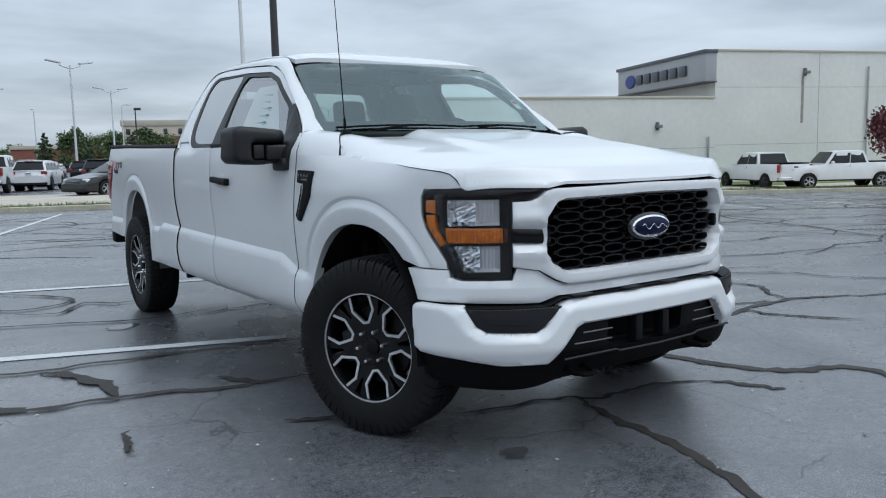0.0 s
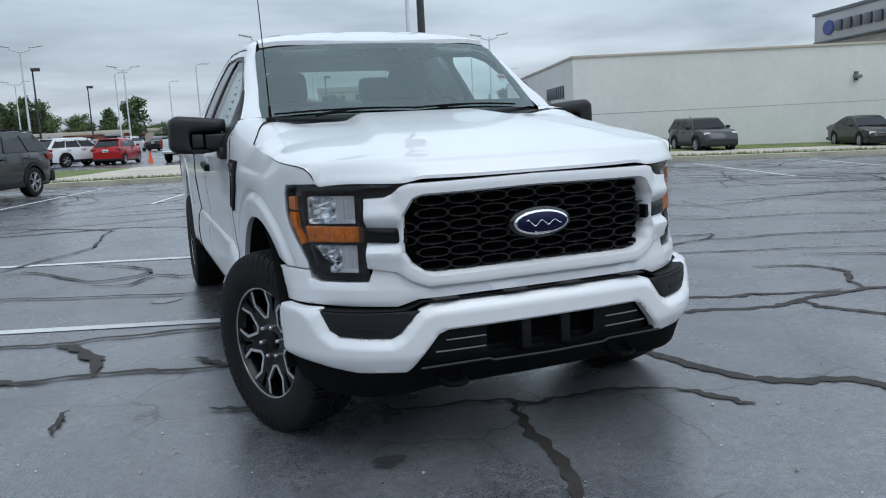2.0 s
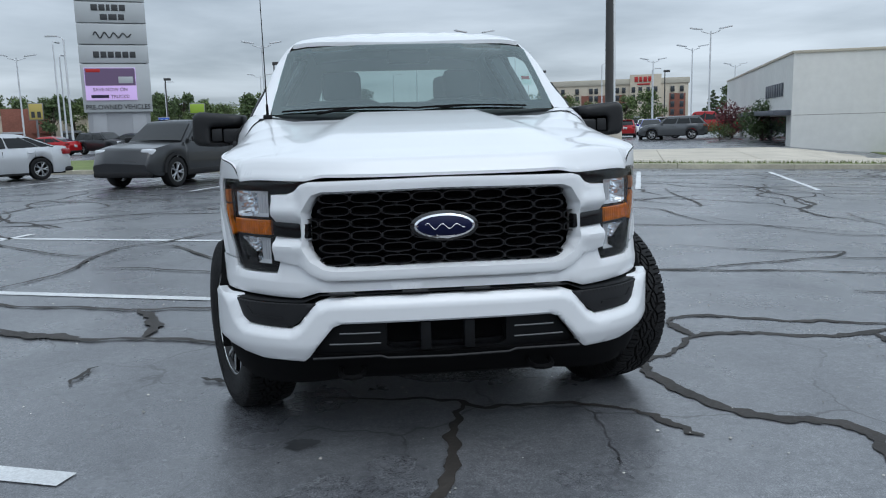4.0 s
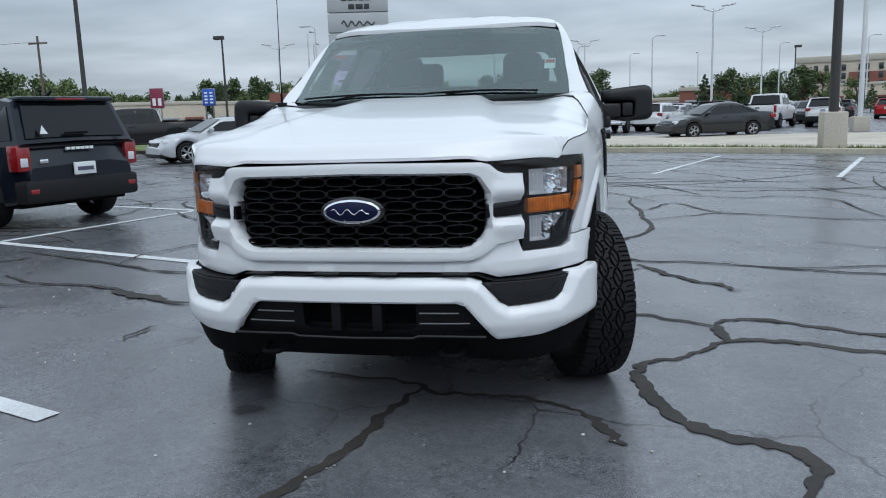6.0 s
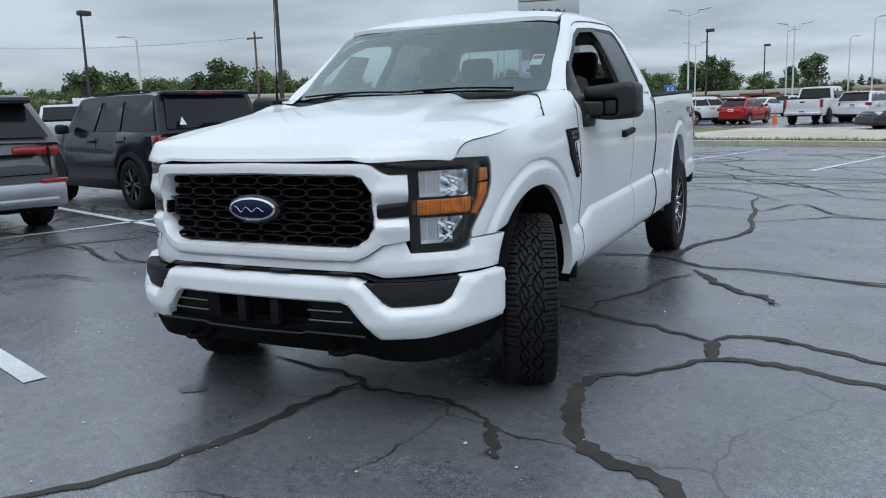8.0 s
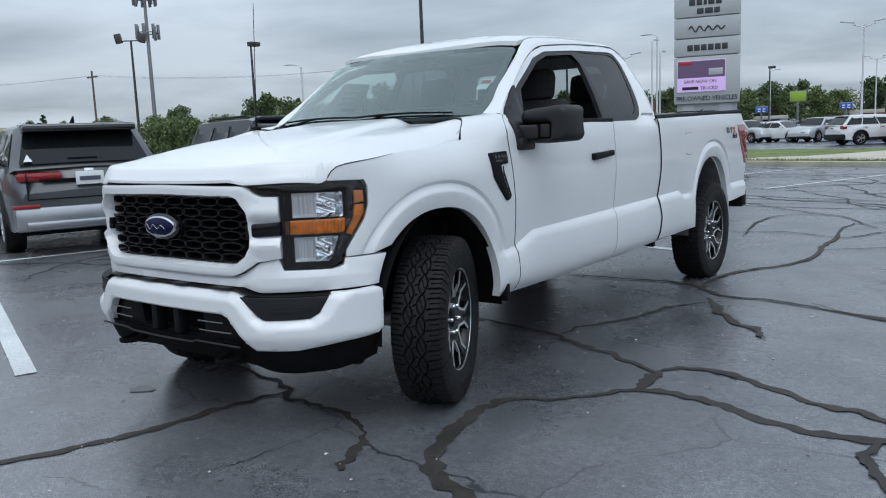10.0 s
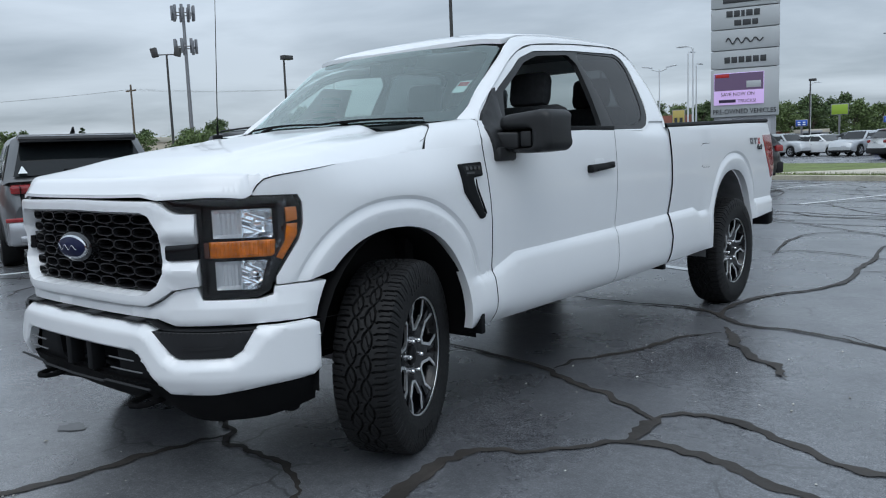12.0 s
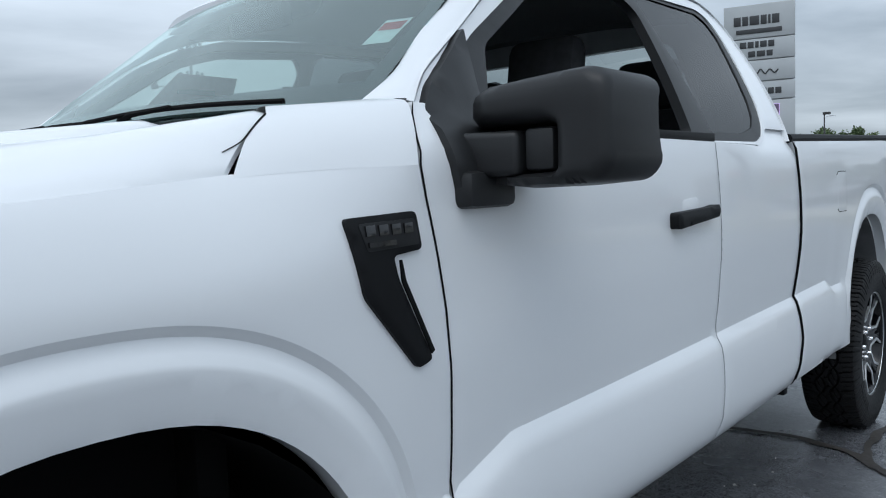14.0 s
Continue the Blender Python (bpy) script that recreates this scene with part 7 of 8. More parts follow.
# plain walls where the camera never looks, added to darken reflections in the paint
for nm_, a0, a1, b0, b1 in (("wall_south", -90, 90, -46, -45), ("wall_east", 70, 71, -45, 14), ("wall_west", -91, -90, -45, -12)):
    vs_ = [grid(u, n) + (z,) for z in (-1.0, 6.5) for u, n in ((a0, b0), (a1, b0), (a1, b1), (a0, b1))]
    ob = solid(nm_, vs_, [(0, 1, 2, 3), (7, 6, 5, 4), (0, 4, 5, 1), (1, 5, 6, 2), (2, 6, 7, 3), (3, 7, 4, 0)], brick_wall, None, "unseen plain brown wall added to darken reflections", 0)
    tagged(ob, category="wall", kind="structure")

# hotel far behind
HX, HY = 92, 283
hm = pose(HX, HY, -2, 0, 0, -17)
hotel = thing("hotel", "five-storey tan and brick hotel far behind the lot", "building")
boxed("wall", -27, 27, 0, 16, 0, 17.5, tan_wall, hotel, "tan wall with brick panels", 0.05, matrix=hm)
boxed("parapet", -27.4, 27.4, -.4, 16, 16.2, 18.2, roof_tan, hotel, "", .1, matrix=hm)
boxed("sign_tower", 6.5, 17.5, -1.0, 5, 0, 19.6, tan_wall, hotel, "taller tan bay with red sign bars", .05, matrix=hm)
for a, w in ((8.0, 1.2), (9.7, 1.0), (11.2, 1.2), (12.9, 1.0)):
    boxed("letter_bar", a, a + w, -1.3, -1.0, 17.0, 18.8, decal_red, hotel, "red letter bar", .05, matrix=hm)
boxed("letter_bar", 9, 13.5, -1.3, -1.0, 15.9, 16.4, decal_red, hotel, "red letter bar", .05, matrix=hm)
for a, w in ((-25, 3), (-20.5, 6), (-11, 4), (-5.2, 6.2), (2.6, 2.4), (20.4, 5.6)):
    boxed("brick_panel", a, a + w, -.25, .1, 0, 12.6, brick_wall, hotel, "red brick panel", .02, matrix=hm)
for r in range(5):
    for a in (-25.6, -21.6, -18.4, -13.2, -8.2, -6.3, -2.2, 1.3, 3.6, 7.0, 9.4, 12.2, 14.8, 20.8, 24.0):
        tower = 6.5 < a < 17
        w = boxed("window", a, a + 1.35, (-1.12 if tower else -.35), (-1.0 if tower else .1), 2.2 + r * 2.75, 4.2 + r * 2.75, window_dark, hotel, "dark window", .02, matrix=hm)

# shops along the far road
def shop(x, y, w, h, d, rot, wall, label, arch=False):
    m = pose(x, y, -.9, 0, 0, rot)
    T = thing("shop_building", label, "building")
    boxed("wall", -w / 2, w / 2, 0, d, 0, h, wall, T, "", .03, matrix=m)
    boxed("parapet", -w / 2 - .2, w / 2 + .2, -.2, d, h - .5, h + .15, roof_tan, T, "", .04, matrix=m)
    n = max(2, int(w / 4.5))
    for i in range(n):
        a = -w / 2 + (i + .5) * w / n
        boxed("shop_window", a - 1.5, a + 1.5, -.06, .1, .4, 2.7, window_dark, T, "dark shop window", .02, matrix=m)
        boxed("awning", a - 1.7, a + 1.7, -.9, .0, 2.8, 3.2, brick_wall if i % 2 else stucco_grey, T, "", .05, matrix=m)
    if arch:
        boxed("entrance_gable", -4, 4, -.5, 1, 0, h + 1.4, brick_wall, T, "brick entrance bay", .05, matrix=m)
    return T


shop(-95, 130, 46, 6.2, 18, 36, tan_wall, "low tan shop building across the road")
shop(-62, 152, 30, 6.0, 16, 24, tan_wall, "low tan shop with a brick entrance", True)
shop(-112, 86, 40, 5.6, 18, 52, stucco, "low white shop building across the road")
shop(-42, 150, 16, 3.3, 14, 15, stucco_grey, "low grey building across the road")
shop(-14, 158, 26, 3.7, 14, 5, brick_wall, "low brick shop with a flat roof")
shop(8, 170, 30, 3.9, 16, -4, tan_wall, "low tan shop building far off")
shop(26, 150, 22, 5.4, 14, -8, brick_wall, "brick shop with a pale sign far off")
shop(60, 190, 30, 6.0, 16, -18, tan_wall, "low tan building far off")
shop(-100, 42, 34, 5.2, 16, 66, tan_wall, "low tan building behind the hedge")

# the tall sign
pm = pose(-22.4, 72.9, 0, 0, 0, 14)
panel_grey = surface("sign_panel", (.42, .44, .45), .4, vary=[(2.5, .05)])
pylon = thing("pylon_sign", "tall grey panelled sign tower with a lit screen", "sign")
boxed("core", -2.7, 2.7, .15, 1.1, -1, 16.0, stucco_grey, pylon, "", .05, matrix=pm)
for z0, z1 in ((13.25, 16.2), (11.35, 13.17), (9.45, 11.27), (7.78, 9.37), (3.35, 7.70)):
    boxed("panel", -2.95, 2.95, -.15, .5, z0, z1, panel_grey, pylon, "brushed grey sign panel", .06, matrix=pm)
for x0, x1 in ((-2.3, -1.1), (1.1, 2.3)):
    boxed("leg", x0, x1, .1, 1.0, -1.2, 3.4, stucco_grey, pylon, "", .05, matrix=pm)


def bars(z, x0, ws_, h, mt, gap=.12):
    for w in ws_:
        boxed("letter_bar", x0, x0 + w, -.20, -.14, z, z + h, mt, pylon, "dark letter bar", .02, matrix=pm)
        x0 += w + gap


ink = surface("sign_ink", (.035, .037, .04), .5)
bars(14.4, -2.1, (.6, .5, .8, .5, .2, .6), .8, ink)
bars(13.65, -1.9, (3.8,), .4, ink)
bars(12.4, -1.6, (.55, .5, .3, .55, .5), .55, ink)
bars(11.6, -.9, (.6, .7, .5), .5, ink)
bars(8.25, -1.75, (.5, .5, .5, .5, .5, .5), .55, ink)
v, f = tube([(-1.6 + 3.2 * t, -.19, 10.25 + .28 * math.sin(t * 26) * (1 - .5 * t)) for t in np.linspace(0, 1, 70)], .06, 6)
solid("script_stroke", v, f, ink, pylon, "dark wavy script stroke", matrix=pm)
screen_mat = surface("screen_lilac", (.35, .28, .45), .4, emit=(.45, .32, .62, .75))
screen_dark = surface("screen_dark", (.05, .04, .07), .4, emit=(.10, .06, .13, .6))
screen_ink = surface("screen_ink", (.02, .01, .04), .4)
sc = boxed("screen", -2.65, 1.70, -.28, -.10, 4.45, 7.35, screen_mat, pylon, "lilac lit advertising screen", .02, matrix=pm)
boxed("screen_picture", -2.6, 1.65, -.30, -.27, 5.75, 7.30, screen_dark, sc, "dark picture field", .0)
boxed("picture_car", .2, 1.45, -.32, -.29, 5.95, 6.55, panel_grey, sc, "pale car shape", .01)
boxed("picture_flag", -2.5, -1.3, -.32, -.29, 6.95, 7.25, decal_red, sc, "red bar", .01)


def lettering(text, size, m, material, parent, name="lettering", label="", spread=1.0):
    cu = bpy.data.curves.new(name, "FONT")
    cu.body, cu.size, cu.align_x, cu.extrude = text, size, "CENTER", .015
    ob = bpy.data.objects.new(name, cu)
    scene.collection.objects.link(ob)
    bpy.context.view_layer.update()
    me = bpy.data.meshes.new_from_object(ob.evaluated_get(bpy.context.evaluated_depsgraph_get()))
    bpy.data.objects.remove(ob)
    me.materials.clear()
    me.materials.append(material)
    o = new(name, me)
    o.parent, o.matrix_basis = parent, m @ Matrix.Diagonal((spread, 1, 1, 1))
    return tagged(o, label)


lettering("PRE-OWNED VEHICLES", .62, pm @ pose(0, -.2, 3.62, 90, 0, 0), ink, pylon, "lettering", "dark serif lettering", .86)
lettering("SAVE NOW ON", .44, pose(-.55, -.31, 5.25, 90, 0, 0), screen_ink, sc, "screen_text", "dark screen text", .95)
boxed("text_bar", -2.2, -.72, -.31, -.28, 4.64, 4.92, screen_ink, sc, "dark text bar", .0)
lettering("TRUCKS!", .42, pose(.25, -.31, 4.62, 90, 0, 0), screen_ink, sc, "screen_text", "dark screen text", .95)
for k in (1, -1):
    lettering("4x4", .062, pose(k * .985, 4.235, 1.150, 90, 0, 90 * k) @ Matrix.Diagonal((1, 1, .25, 1)), ink, beds[0 if k > 0 else 1], "decal", "dark decal letters", 1.25)

# small signs along the road
def road_sign(x, y, w, h, z0, mt, label, post=2, rows=2, bar_mt=None):
    T = thing("road_sign", label, "sign")
    m = pose(x, y, -.8, 0, 0, 15)
    boxed("board", -w / 2, w / 2, -.1, .1, z0, z0 + h, mt, T, "", .05, matrix=m)
    boxed("frame", -w / 2 - .08, w / 2 + .08, -.04, .12, z0 - .08, z0 + h + .08, dull_steel, T, "", .03, matrix=m)
    for i in range(rows):
        for c in (-1, 1):
            boxed("text_bar", c * w * .22 - w * .13, c * w * .22 + w * .13, -.13, -.09, z0 + h * (.12 + .8 * i / rows), z0 + h * (.12 + .8 * i / rows + .38 / rows), bar_mt or paper_white, T, "text bar", .0, matrix=m)
    for k in ((-w * .3, w * .3) if post == 2 else (0,)):
        solid("post", *tube([(k, .05, -.5), (k, .05, z0)], .12 if post == 1 else .08, 8), dull_steel, T, matrix=m)


sign_blue2 = surface("road_sign_blue", (.02, .10, .48), .5)
sign_green = surface("sign_green", (.28, .42, .04), .5)
sign_yellow = surface("sign_yellow", (.46, .36, .10), .5)
sign_maroon = surface("sign_maroon", (.22, .02, .05), .5)
road_sign(-54.4, 102.9, 1.7, 2.3, 4.4, sign_blue2, "blue roadside services sign on two posts", 2, 4)
road_sign(-65.7, 108.1, 1.9, 2.9, 4.4, sign_maroon, "maroon shop sign in a grey frame", 2, 1)
road_sign(-39.6, 98.6, 1.5, 1.9, 4.2, sign_yellow, "yellow restaurant sign on one post", 1, 1, ink)
road_sign(-21.5, 104.3, 1.8, 1.2, 4.6, sign_green, "lime green sign on a pale post", 1, 0)
road_sign(-25.6, 103.3, 1.3, .7, 3.4, sign_blue2, "small blue sign on a post", 1)
road_sign(-16.2, 105.4, 1.3, .7, 3.4, sign_blue2, "small blue sign on a post", 1)
low_sign = thing("yard_sign", "low white and blue sign beside the lot", "sign", "", pose(-32.0, 26.0, .6, 0, 0, 49))
boxed("base", -.66, .66, -.12, .12, -1.1, .25, concrete, low_sign, "concrete base", .02)
boxed("blue_panel", -.72, .72, -.10, .10, .25, .98, sign_blue2, low_sign, "blue lower panel", .02)
boxed("white_panel", -.72, .72, -.10, .10, .985, 1.85, paper_white, low_sign, "white upper panel", .02)
v, f = lathe([(0, .02), (.30, .02), (.33, 0)], 32, "y")
solid("oval_badge", v, f, sign_blue, low_sign, "dark blue oval", matrix=pose(0, -.10, 1.44) @ Matrix.Diagonal((1, -1, .5, 1)))
lettering("PRE-OWNED", .24, pose(0, -.103, .66, 90, 0, 0), paper_white, low_sign, "lettering", "white lettering", .95)
lettering("VEHICLES", .24, pose(0, -.103, .36, 90, 0, 0), paper_white, low_sign, "lettering", "white lettering", .95)

# ---- lamp posts ----
pole_white = surface("pole_white", (.62, .64, .66), .5, vary=[(.8, .06)])
pole_dark = surface("pole_dark", (.045, .043, .042), .55, vary=[(.8, .15)])


def lamp_post(x, y, h, kind, rot=0.0, thick=1.0):
    z = ground_z(x, y)
    m = pose(x, y, z, 0, 0, rot)
    mt = pole_dark if kind in ("dark", "tall", "flood") else pole_white
    thick *= .78 if kind in ("white", "single") else 1.0
    T = thing("lamp_post", {"white": "white steel lamp post with two flat heads", "dark": "dark lamp post with one square head", "single": "white lamp post with one flat head", "tall": "tall dark lamp post in the lot", "flood": "dark pole with two floodlights", "cobra": "grey street lamp with a curved arm"}[kind], "lamp post", "lamp posts", m)
    solid("pole", *tube([(0, 0, 0), (0, 0, h * .5), (0, 0, h)], [.13 * thick, .105 * thick, .08 * thick], 10), mt, T)
    if kind == "white":
        for k in (1, -1):
            solid("arm", *tube([(0, 0, h - .25), (k * .55, 0, h - .08), (k * .8, 0, h)], .05, 6), mt, T)
            boxed("lamp_head", k * 1.25 - .55, k * 1.25 + .55, -.18, .18, -.06, .06, mt, T, "flat lamp head", .03, matrix=pose(0, 0, h + .06, 0, -k * 9, 0))
    elif kind in ("dark", "tall"):
        boxed("lamp_head", -.15, .75, -.28, .28, h - .05, h + .28, mt, T, "square lamp head", .03)
    elif kind == "flood":
        solid("arm", *tube([(-.75, 0, h), (.75, 0, h)], .05, 6), mt, T)
        for k in (1, -1):
            boxed("lamp_head", k * .9 - .25, k * .9 + .25, -.3, .1, 0, .75, mt, T, "floodlight", .05, matrix=pose(0, 0, h, 0, k * 12, 0))
    else:
        reach = .8 if kind == "cobra" else .55
        solid("arm", *tube([(0, 0, h - .1), (reach * .25, 0, h + .12), (reach, 0, h + .22)], .045, 6), mt, T)
        boxed("lamp_head", reach - .1, reach + .85, -.16, .16, h + .17, h + .29, mt, T, "flat lamp head", .03)
    return T


# the near post on its concrete foot
np_ = lamp_post(6.96, 18.94, 11.5, "tall", 0, 1.0)
bm = bmesh.new()
add_box(bm, -.30, .30, -.30, .30, -.5, 1.06, .04)
part("foot", bm, concrete, np_, "square concrete foot")
fp = thing("flag_pole", "tall white pole on a concrete foot", "pole")
solid("pole", *tube([(12.6, 36, -.3), (12.6, 36, 14)], [.12, .07], 10), pole_white, fp)
boxed("foot", 12.25, 12.95, 35.65, 36.35, -.6, .55, concrete, fp, "concrete foot", .04)
for x, y, h, kd, r in ((9.7, 64.6, 9, "white", 10), (17.5, 86.5, 9, "white", 0), (30.8, 65, 9, "white", -20), (36, 81, 9, "white", 0), (24, 110, 9, "single", 20), (27.5, 117, 9, "dark", 0), (45, 117, 9, "single", 0),
                       (49, 122, 9, "dark", 0), (-34, 67, 9, "dark", 180), (-33, 78, 9, "white", 20), (-23.3, 63, 9, "single", 180), (-47.5, 39.6, 9, "dark", 90), (-54, 51, 8.5, "cobra", 215), (-24.7, 32.6, 13, "tall", 40),
                       (-56.2, 34.6, 9.9, "flood", 40), (-8.8, 70.4, 9, "white", 10), (-2, 100, 9, "single", 0), (-6, 125, 9, "dark", 0), (-14, 112, 9, "white", 0), (-1, 92, 9, "white", 15), (5, 118, 9, "single", 10),
                       (15, 122, 9, "single", 90), (-27, 71, 9.5, "single", 90), (-29, 78, 9, "single", 90), 
                       (-28, 116, 9, "dark", 0), (-30, 124, 9, "single", 0), (38, 98, 9, "white", 0), (33, 104, 9, "single", 0), (6.5, 90, 9, "single", 0), (-10, 92, 9, "dark", 0), (55, 110, 9, "white", 0)):
    lamp_post(x, y, h, kd, r)
# mast with antennas, and road poles with wires
tower = thing("antenna_mast", "tall grey mast with ring of antennas", "mast")
TX, TY = -106, 69
solid("pole", *tube([(TX, TY, -1), (TX, TY, 24.5)], [.34, .22], 12), dull_steel, tower)
for z, n in ((23.5, 9), (18.5, 7)):
    solid("ring", *tube([(TX + 1.5 * math.cos(a), TY + 1.5 * math.sin(a), z) for a in np.linspace(0, 2 * math.pi, 17)], .09, 5), dull_steel, tower)
    for i in range(n):
        a = 2 * math.pi * i / n
        boxed("antenna", TX + 1.6 * math.cos(a) - .22, TX + 1.6 * math.cos(a) + .22, TY + 1.6 * math.sin(a) - .15, TY + 1.6 * math.sin(a) + .15, z - 1.0, z + 1.2, dull_steel, tower, "", .05)
UP = [(-150, 20), (-96.3, 53.9), (-62, 78)]
wood = surface("pole_wood", (.13, .10, .075), .9, vary=[(.5, .2)])
tops = []
for x, y in UP:
    T = thing("utility_pole", "brown wooden utility pole with crossarm", "utility pole", "utility poles")
    solid("pole", *tube([(x, y, -1), (x, y, 11.5)], [.17, .12], 8), wood, T)
    boxed("crossarm", x - 1.2, x + 1.2, y - .07, y + .07, 10.6, 10.8, wood, T, "", .01)
    tops.append((x, y))
wires = thing("power_lines", "thin sagging power lines between poles", "wires")
for i in range(len(tops) - 1):
    for o in (-1.0, 0, 1.0):
        (xa, ya), (xb, yb) = tops[i], tops[i + 1]
        pts = [(xa + (xb - xa) * t + o, ya + (yb - ya) * t, 10.85 - 1.6 * 4 * t * (1 - t) * .6) for t in np.linspace(0, 1, 11)]
        solid("wire", *tube(pts, .006, 4), deep_black, wires)

# traffic cone beside the far pickup
cone = thing("traffic_cone", "orange traffic cone by the far pickup", "cone")
v, f = lathe([(.17, 0), (.14, .03), (.03, .68), (0, .70)], 16)
solid("cone_body", v, f, surface("cone_orange", (.75, .12, .02), .6), cone, matrix=pose(-.3, 44.6, ground_z(-.3, 44.6)))

# ---- trees and bushes ----
bark = surface("bark", (.07, .055, .042), .95, vary=[(.2, .25)], bump=[(.05, .6, .02)])


def leaf_mat(name, col):
    return surface(name, col, .65, vary=[(1.2, .22)], island=.45)


leaf_green, leaf_deep, leaf_pine, leaf_red = leaf_mat("leaf_green", (.100, .145, .044)), leaf_mat("leaf_deep", (.072, .112, .040)), leaf_mat("needle_green", (.060, .096, .042)), leaf_mat("leaf_red", (.12, .030, .034))


def tree(name, h, w, kind, leaf, seed, label, count=2300):
    """A tree of height h and width w at the origin, as a thing to copy."""
    R = random.Random(seed)
    T = thing(name, label, "tree" if h > 3.2 else "bush", "trees")
    bits = [tube([(0, 0, -.4), (R.uniform(-.1, .1), R.uniform(-.1, .1), h * .35), (R.uniform(-.2, .2), R.uniform(-.2, .2), h * .8)], [h * .024, h * .018, h * .006], 8)]
    blobs = []
    if kind == "round":
        for i in range(15):
            a, t = R.uniform(0, 6.28), R.uniform(.34, .92)
            rr = w * .36 * math.sin(math.pi * min(1, (t - .18) / .86)) ** .7 * R.uniform(.45, 1.05)
            p = (rr * math.cos(a), rr * math.sin(a), h * t)
            bits.append(tube([(0, 0, h * (t - .22)), (p[0] * .6, p[1] * .6, h * (t - .08)), p], [h * .010, h * .006, h * .002], 5))
            blobs.append((p, w * R.uniform(.13, .23)))
    else:
        for i in range(26):
            t = .14 + .84 * i / 25
            a = i * 2.4
            rr = w * .46 * (1 - t) ** .8 * R.uniform(.65, 1.1)
            p = (rr * math.cos(a) * .75, rr * math.sin(a) * .75, h * t)
            bits.append(tube([(0, 0, h * t + .1), (p[0] * 1.2, p[1] * 1.2, h * t - .05 * rr)], [h * .006, h * .002], 5))
            blobs.append((p, max(.18, rr * .55)))
    v, f = joined(bits)
    solid("trunk", v, f, bark, T, "brown trunk and limbs")
    lv, lf = [], []
    for k in range(count):
        p, r = blobs[R.randrange(len(blobs))]
        d = Vector((R.gauss(0, 1), R.gauss(0, 1), R.gauss(0, .8))).normalized() * r * R.uniform(.35, 1.12)
        if kind != "round":
            d.z *= .45
        c = Vector(p) + d
        n = Vector((R.gauss(0, 1), R.gauss(0, 1), R.gauss(.5, 1))).normalized()
        a = n.orthogonal().normalized()
        b = n.cross(a)
        s = h * R.uniform(.016, .034)
        o = len(lv)
        lv += [c + a * s, c + b * s * .7, c - a * s, c - b * s * .7]
        lf += [(o, o + 1, o + 2, o + 3)]
    solid("crown", lv, lf, leaf, T, "leafy crown", 0)
    return T


protos = [tree("tree", 11, 9, "round", leaf_green, 1, "broad green tree along the road"), tree("tree", 12, 8, "round", leaf_deep, 2, "tall dark green tree along the road"),
          tree("tree", 9, 8.5, "round", leaf_green, 3, "rounded green tree along the road"), tree("tree", 11, 8.5, "pine", leaf_pine, 4, "broad dark conifer behind the lot", 3000), tree("tree", 8, 6.5, "pine", leaf_deep, 5, "small broad conifer behind the lot", 2600)]
RT = random.Random(11)


def plant(i, x, y, s=1.0):
    m = pose(x, y, ground_z(x, y) - .2, 0, 0, RT.uniform(0, 360)) @ Matrix.Scale(s, 4)
    if not protos[i].get("used"):
        protos[i]["used"] = 1
        protos[i].matrix_basis = m
        return
    c = copy_thing(protos[i], m)
    c.matrix_basis = m


def polar(az, d, x0=0, y0=-3):
    a = radians(az)
    return x0 + d * math.sin(a), y0 + d * math.cos(a)


# conifers between lot and hotel
for az, d, i, s in ((8.7, 112, 1, .62), (9.5, 116, 3, .62), (10.4, 118, 2, .70), (11.4, 121, 1, .58), (7.3, 125, 3, .66), (12.7, 125, 3, .66), (13.4, 119, 1, .64), (14.6, 120, 2, .72), (16.5, 135, 2, .62), (20.6, 130, 2, .80), (17.5, 105, 4, .5), (24.6, 120, 3, .6), (25.8, 115, 1, .6), (26.8, 105, 3, .55), (12, 150, 2, .9), (18.8, 150, 0, .7)):
    plant(i, *polar(az, d), s * .84)
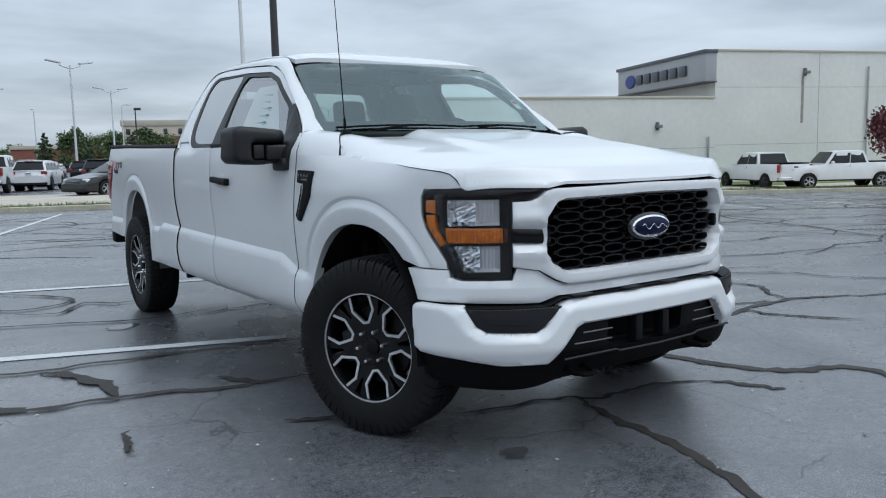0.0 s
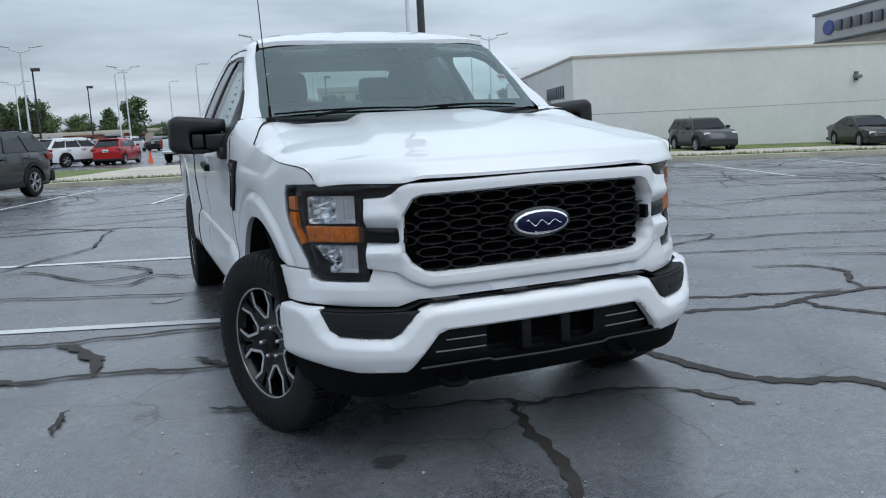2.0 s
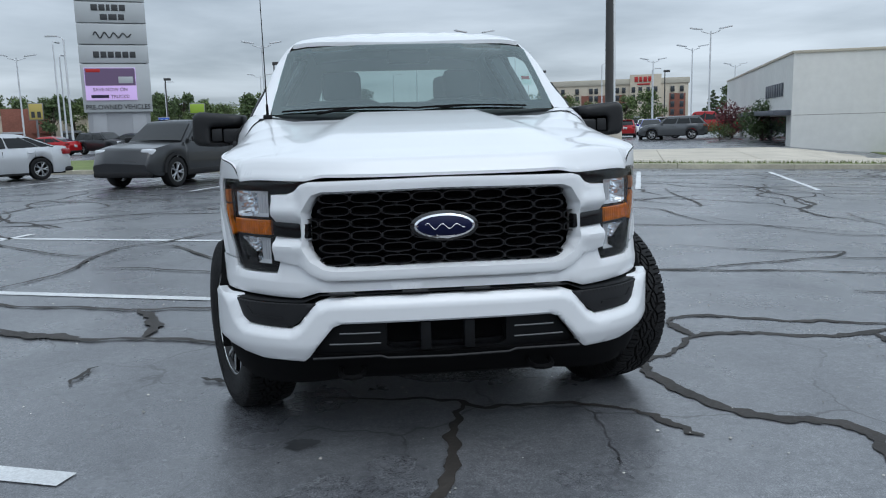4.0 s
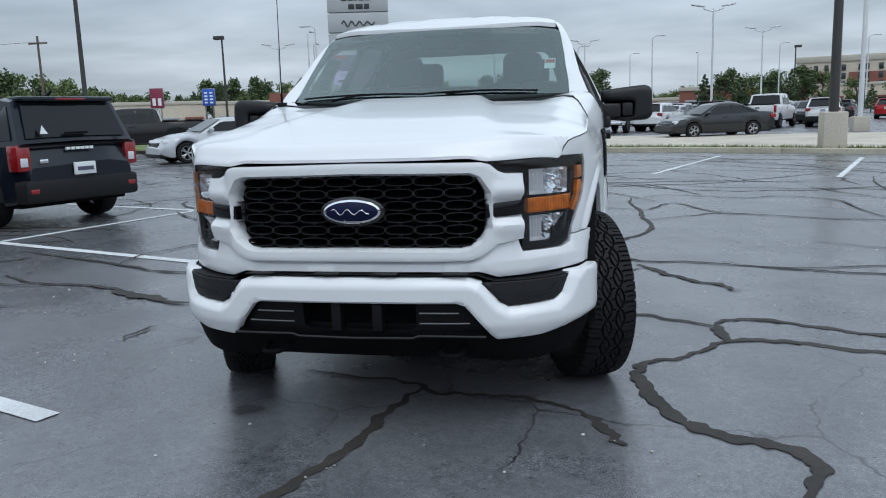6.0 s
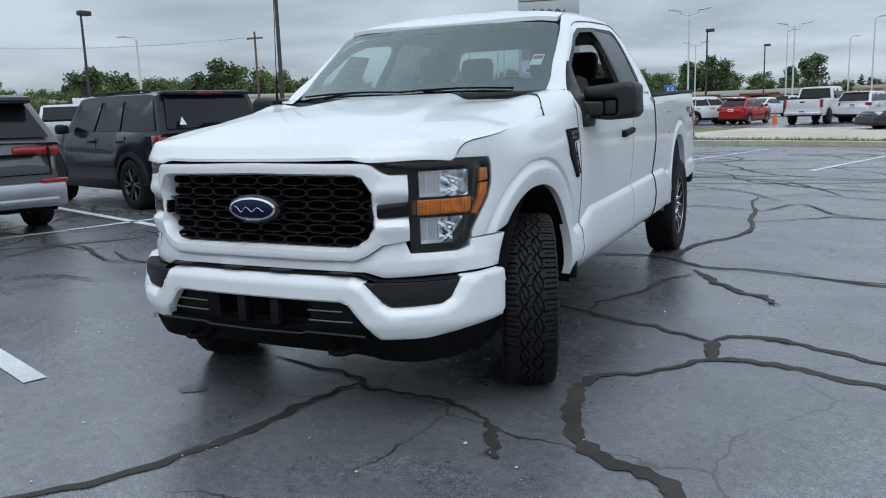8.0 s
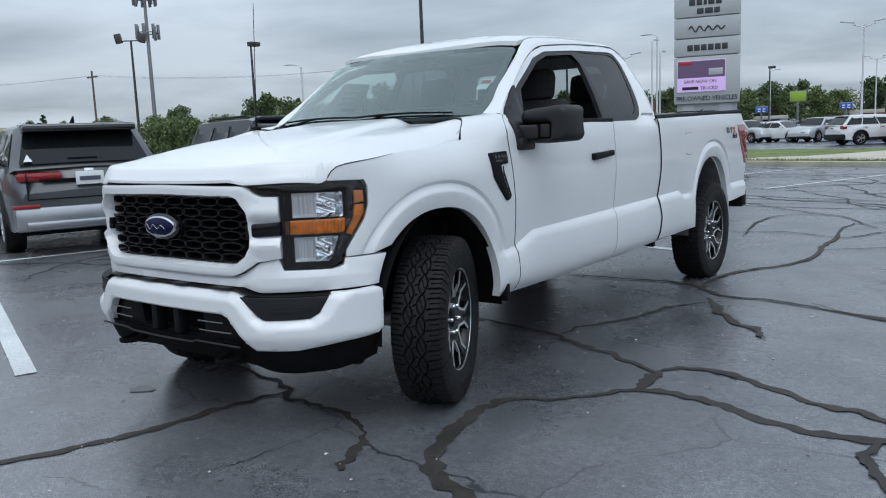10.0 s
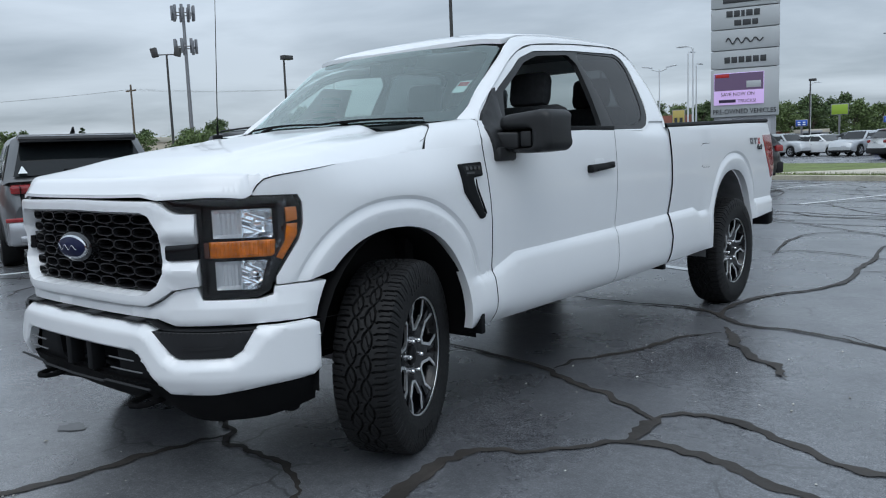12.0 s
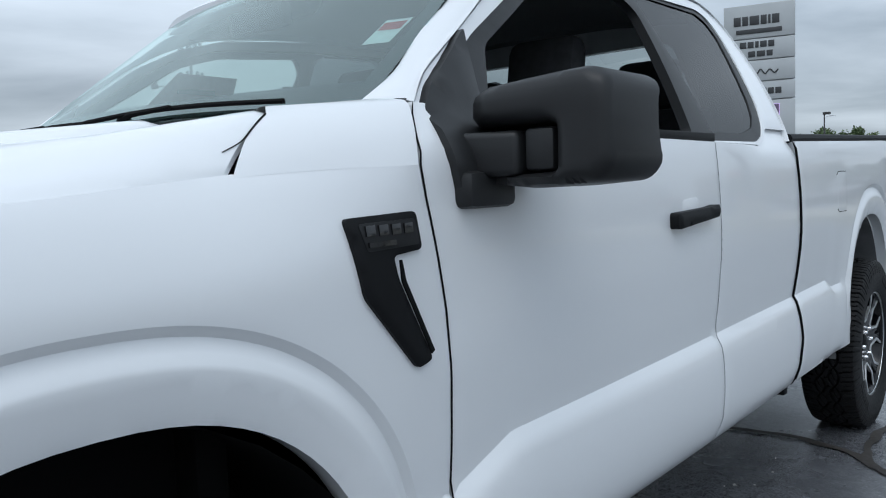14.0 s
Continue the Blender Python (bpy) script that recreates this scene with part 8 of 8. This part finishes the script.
# trees along the road
az = -76.0
while az < 8:
    d = RT.uniform(170, 215)
    s = RT.uniform(.62, 1.0) * (d / 165) * (.68 if az < -56 else .86 if az < -50 else 1.05 if az < -36 else .82 if az < -22 else .85 if az < -5 else .52)
    plant(RT.choice((0, 1, 2, 0, 1, 2, 3)), *polar(az, d), s)
    az += RT.uniform(.32, .68)
for az, d, i, s in ((-24.4, 150, 3, .85), (-23.6, 152, 3, .8), (-22.9, 149, 3, .78), (-20.2, 120, 1, .82), (-19.0, 124, 0, .8), (-16.5, 115, 1, .75), (-14.8, 118, 0, .75), (-13.4, 122, 1, .78), (-11.0, 118, 0, .8), (-9.4, 120, 2, .82), (-1.5, 150, 1, .8), (-3.2, 148, 0, .78), (.2, 152, 1, .74),
                    (-58.5, 70, 2, .42), (-55.5, 72, 0, .40), (-53.5, 66, 2, .42), (-51.5, 74, 2, .38), (-49.8, 78, 0, .40), (-68, 72, 2, .45), (-66.5, 75, 0, .42), (-71, 60, 1, .42), (-62.5, 95, 3, .5)):
    far = 1.35 if -30 < az < 0 else 1.0
    plant(i, *polar(az, d * far), s * (.92 if far > 1 else 1.0))
# green thicket beside the yard sign
for az, d, i, s in ((-54.6, 52, 2, .33), (-53.6, 54, 0, .27), (-52.6, 52, 2, .34), (-51.8, 53, 2, .32)):
    plant(i, *polar(az, d), s)
# bushes by the showroom and the reddish shrub beside the white pickups
bush = tree("bush", 3.0, 3.0, "round", leaf_deep, 21, "clipped dark green bush by the showroom", 2600)
bush.matrix_basis = pose(23.6, 41.5, ground_z(23, 41) - .5)
red_bush = tree("bush", 2.8, 2.8, "round", leaf_red, 22, "reddish shrub by the showroom", 1800)
red_bush.matrix_basis = pose(25.0, 48.5, ground_z(25, 48) - .4)
low_bush = tree("bush", 1.6, 2.2, "round", leaf_green, 23, "low green shrub by the showroom", 1200)
low_bush.matrix_basis = pose(23.4, 37.8, ground_z(23, 38) - .3)
shrub = tree("bush", 3.1, 2.4, "round", leaf_red, 24, "reddish leafy shrub near the white pickups", 1500)
shrub.matrix_basis = pose(28.0, 11.5, ground_z(28, 11) - .1)
for i, (x, y, s) in enumerate(((22.0, 44, .7), (24.5, 43.5, .8))):
    c = copy_thing(low_bush, pose(x, y, ground_z(x, y) - .3))
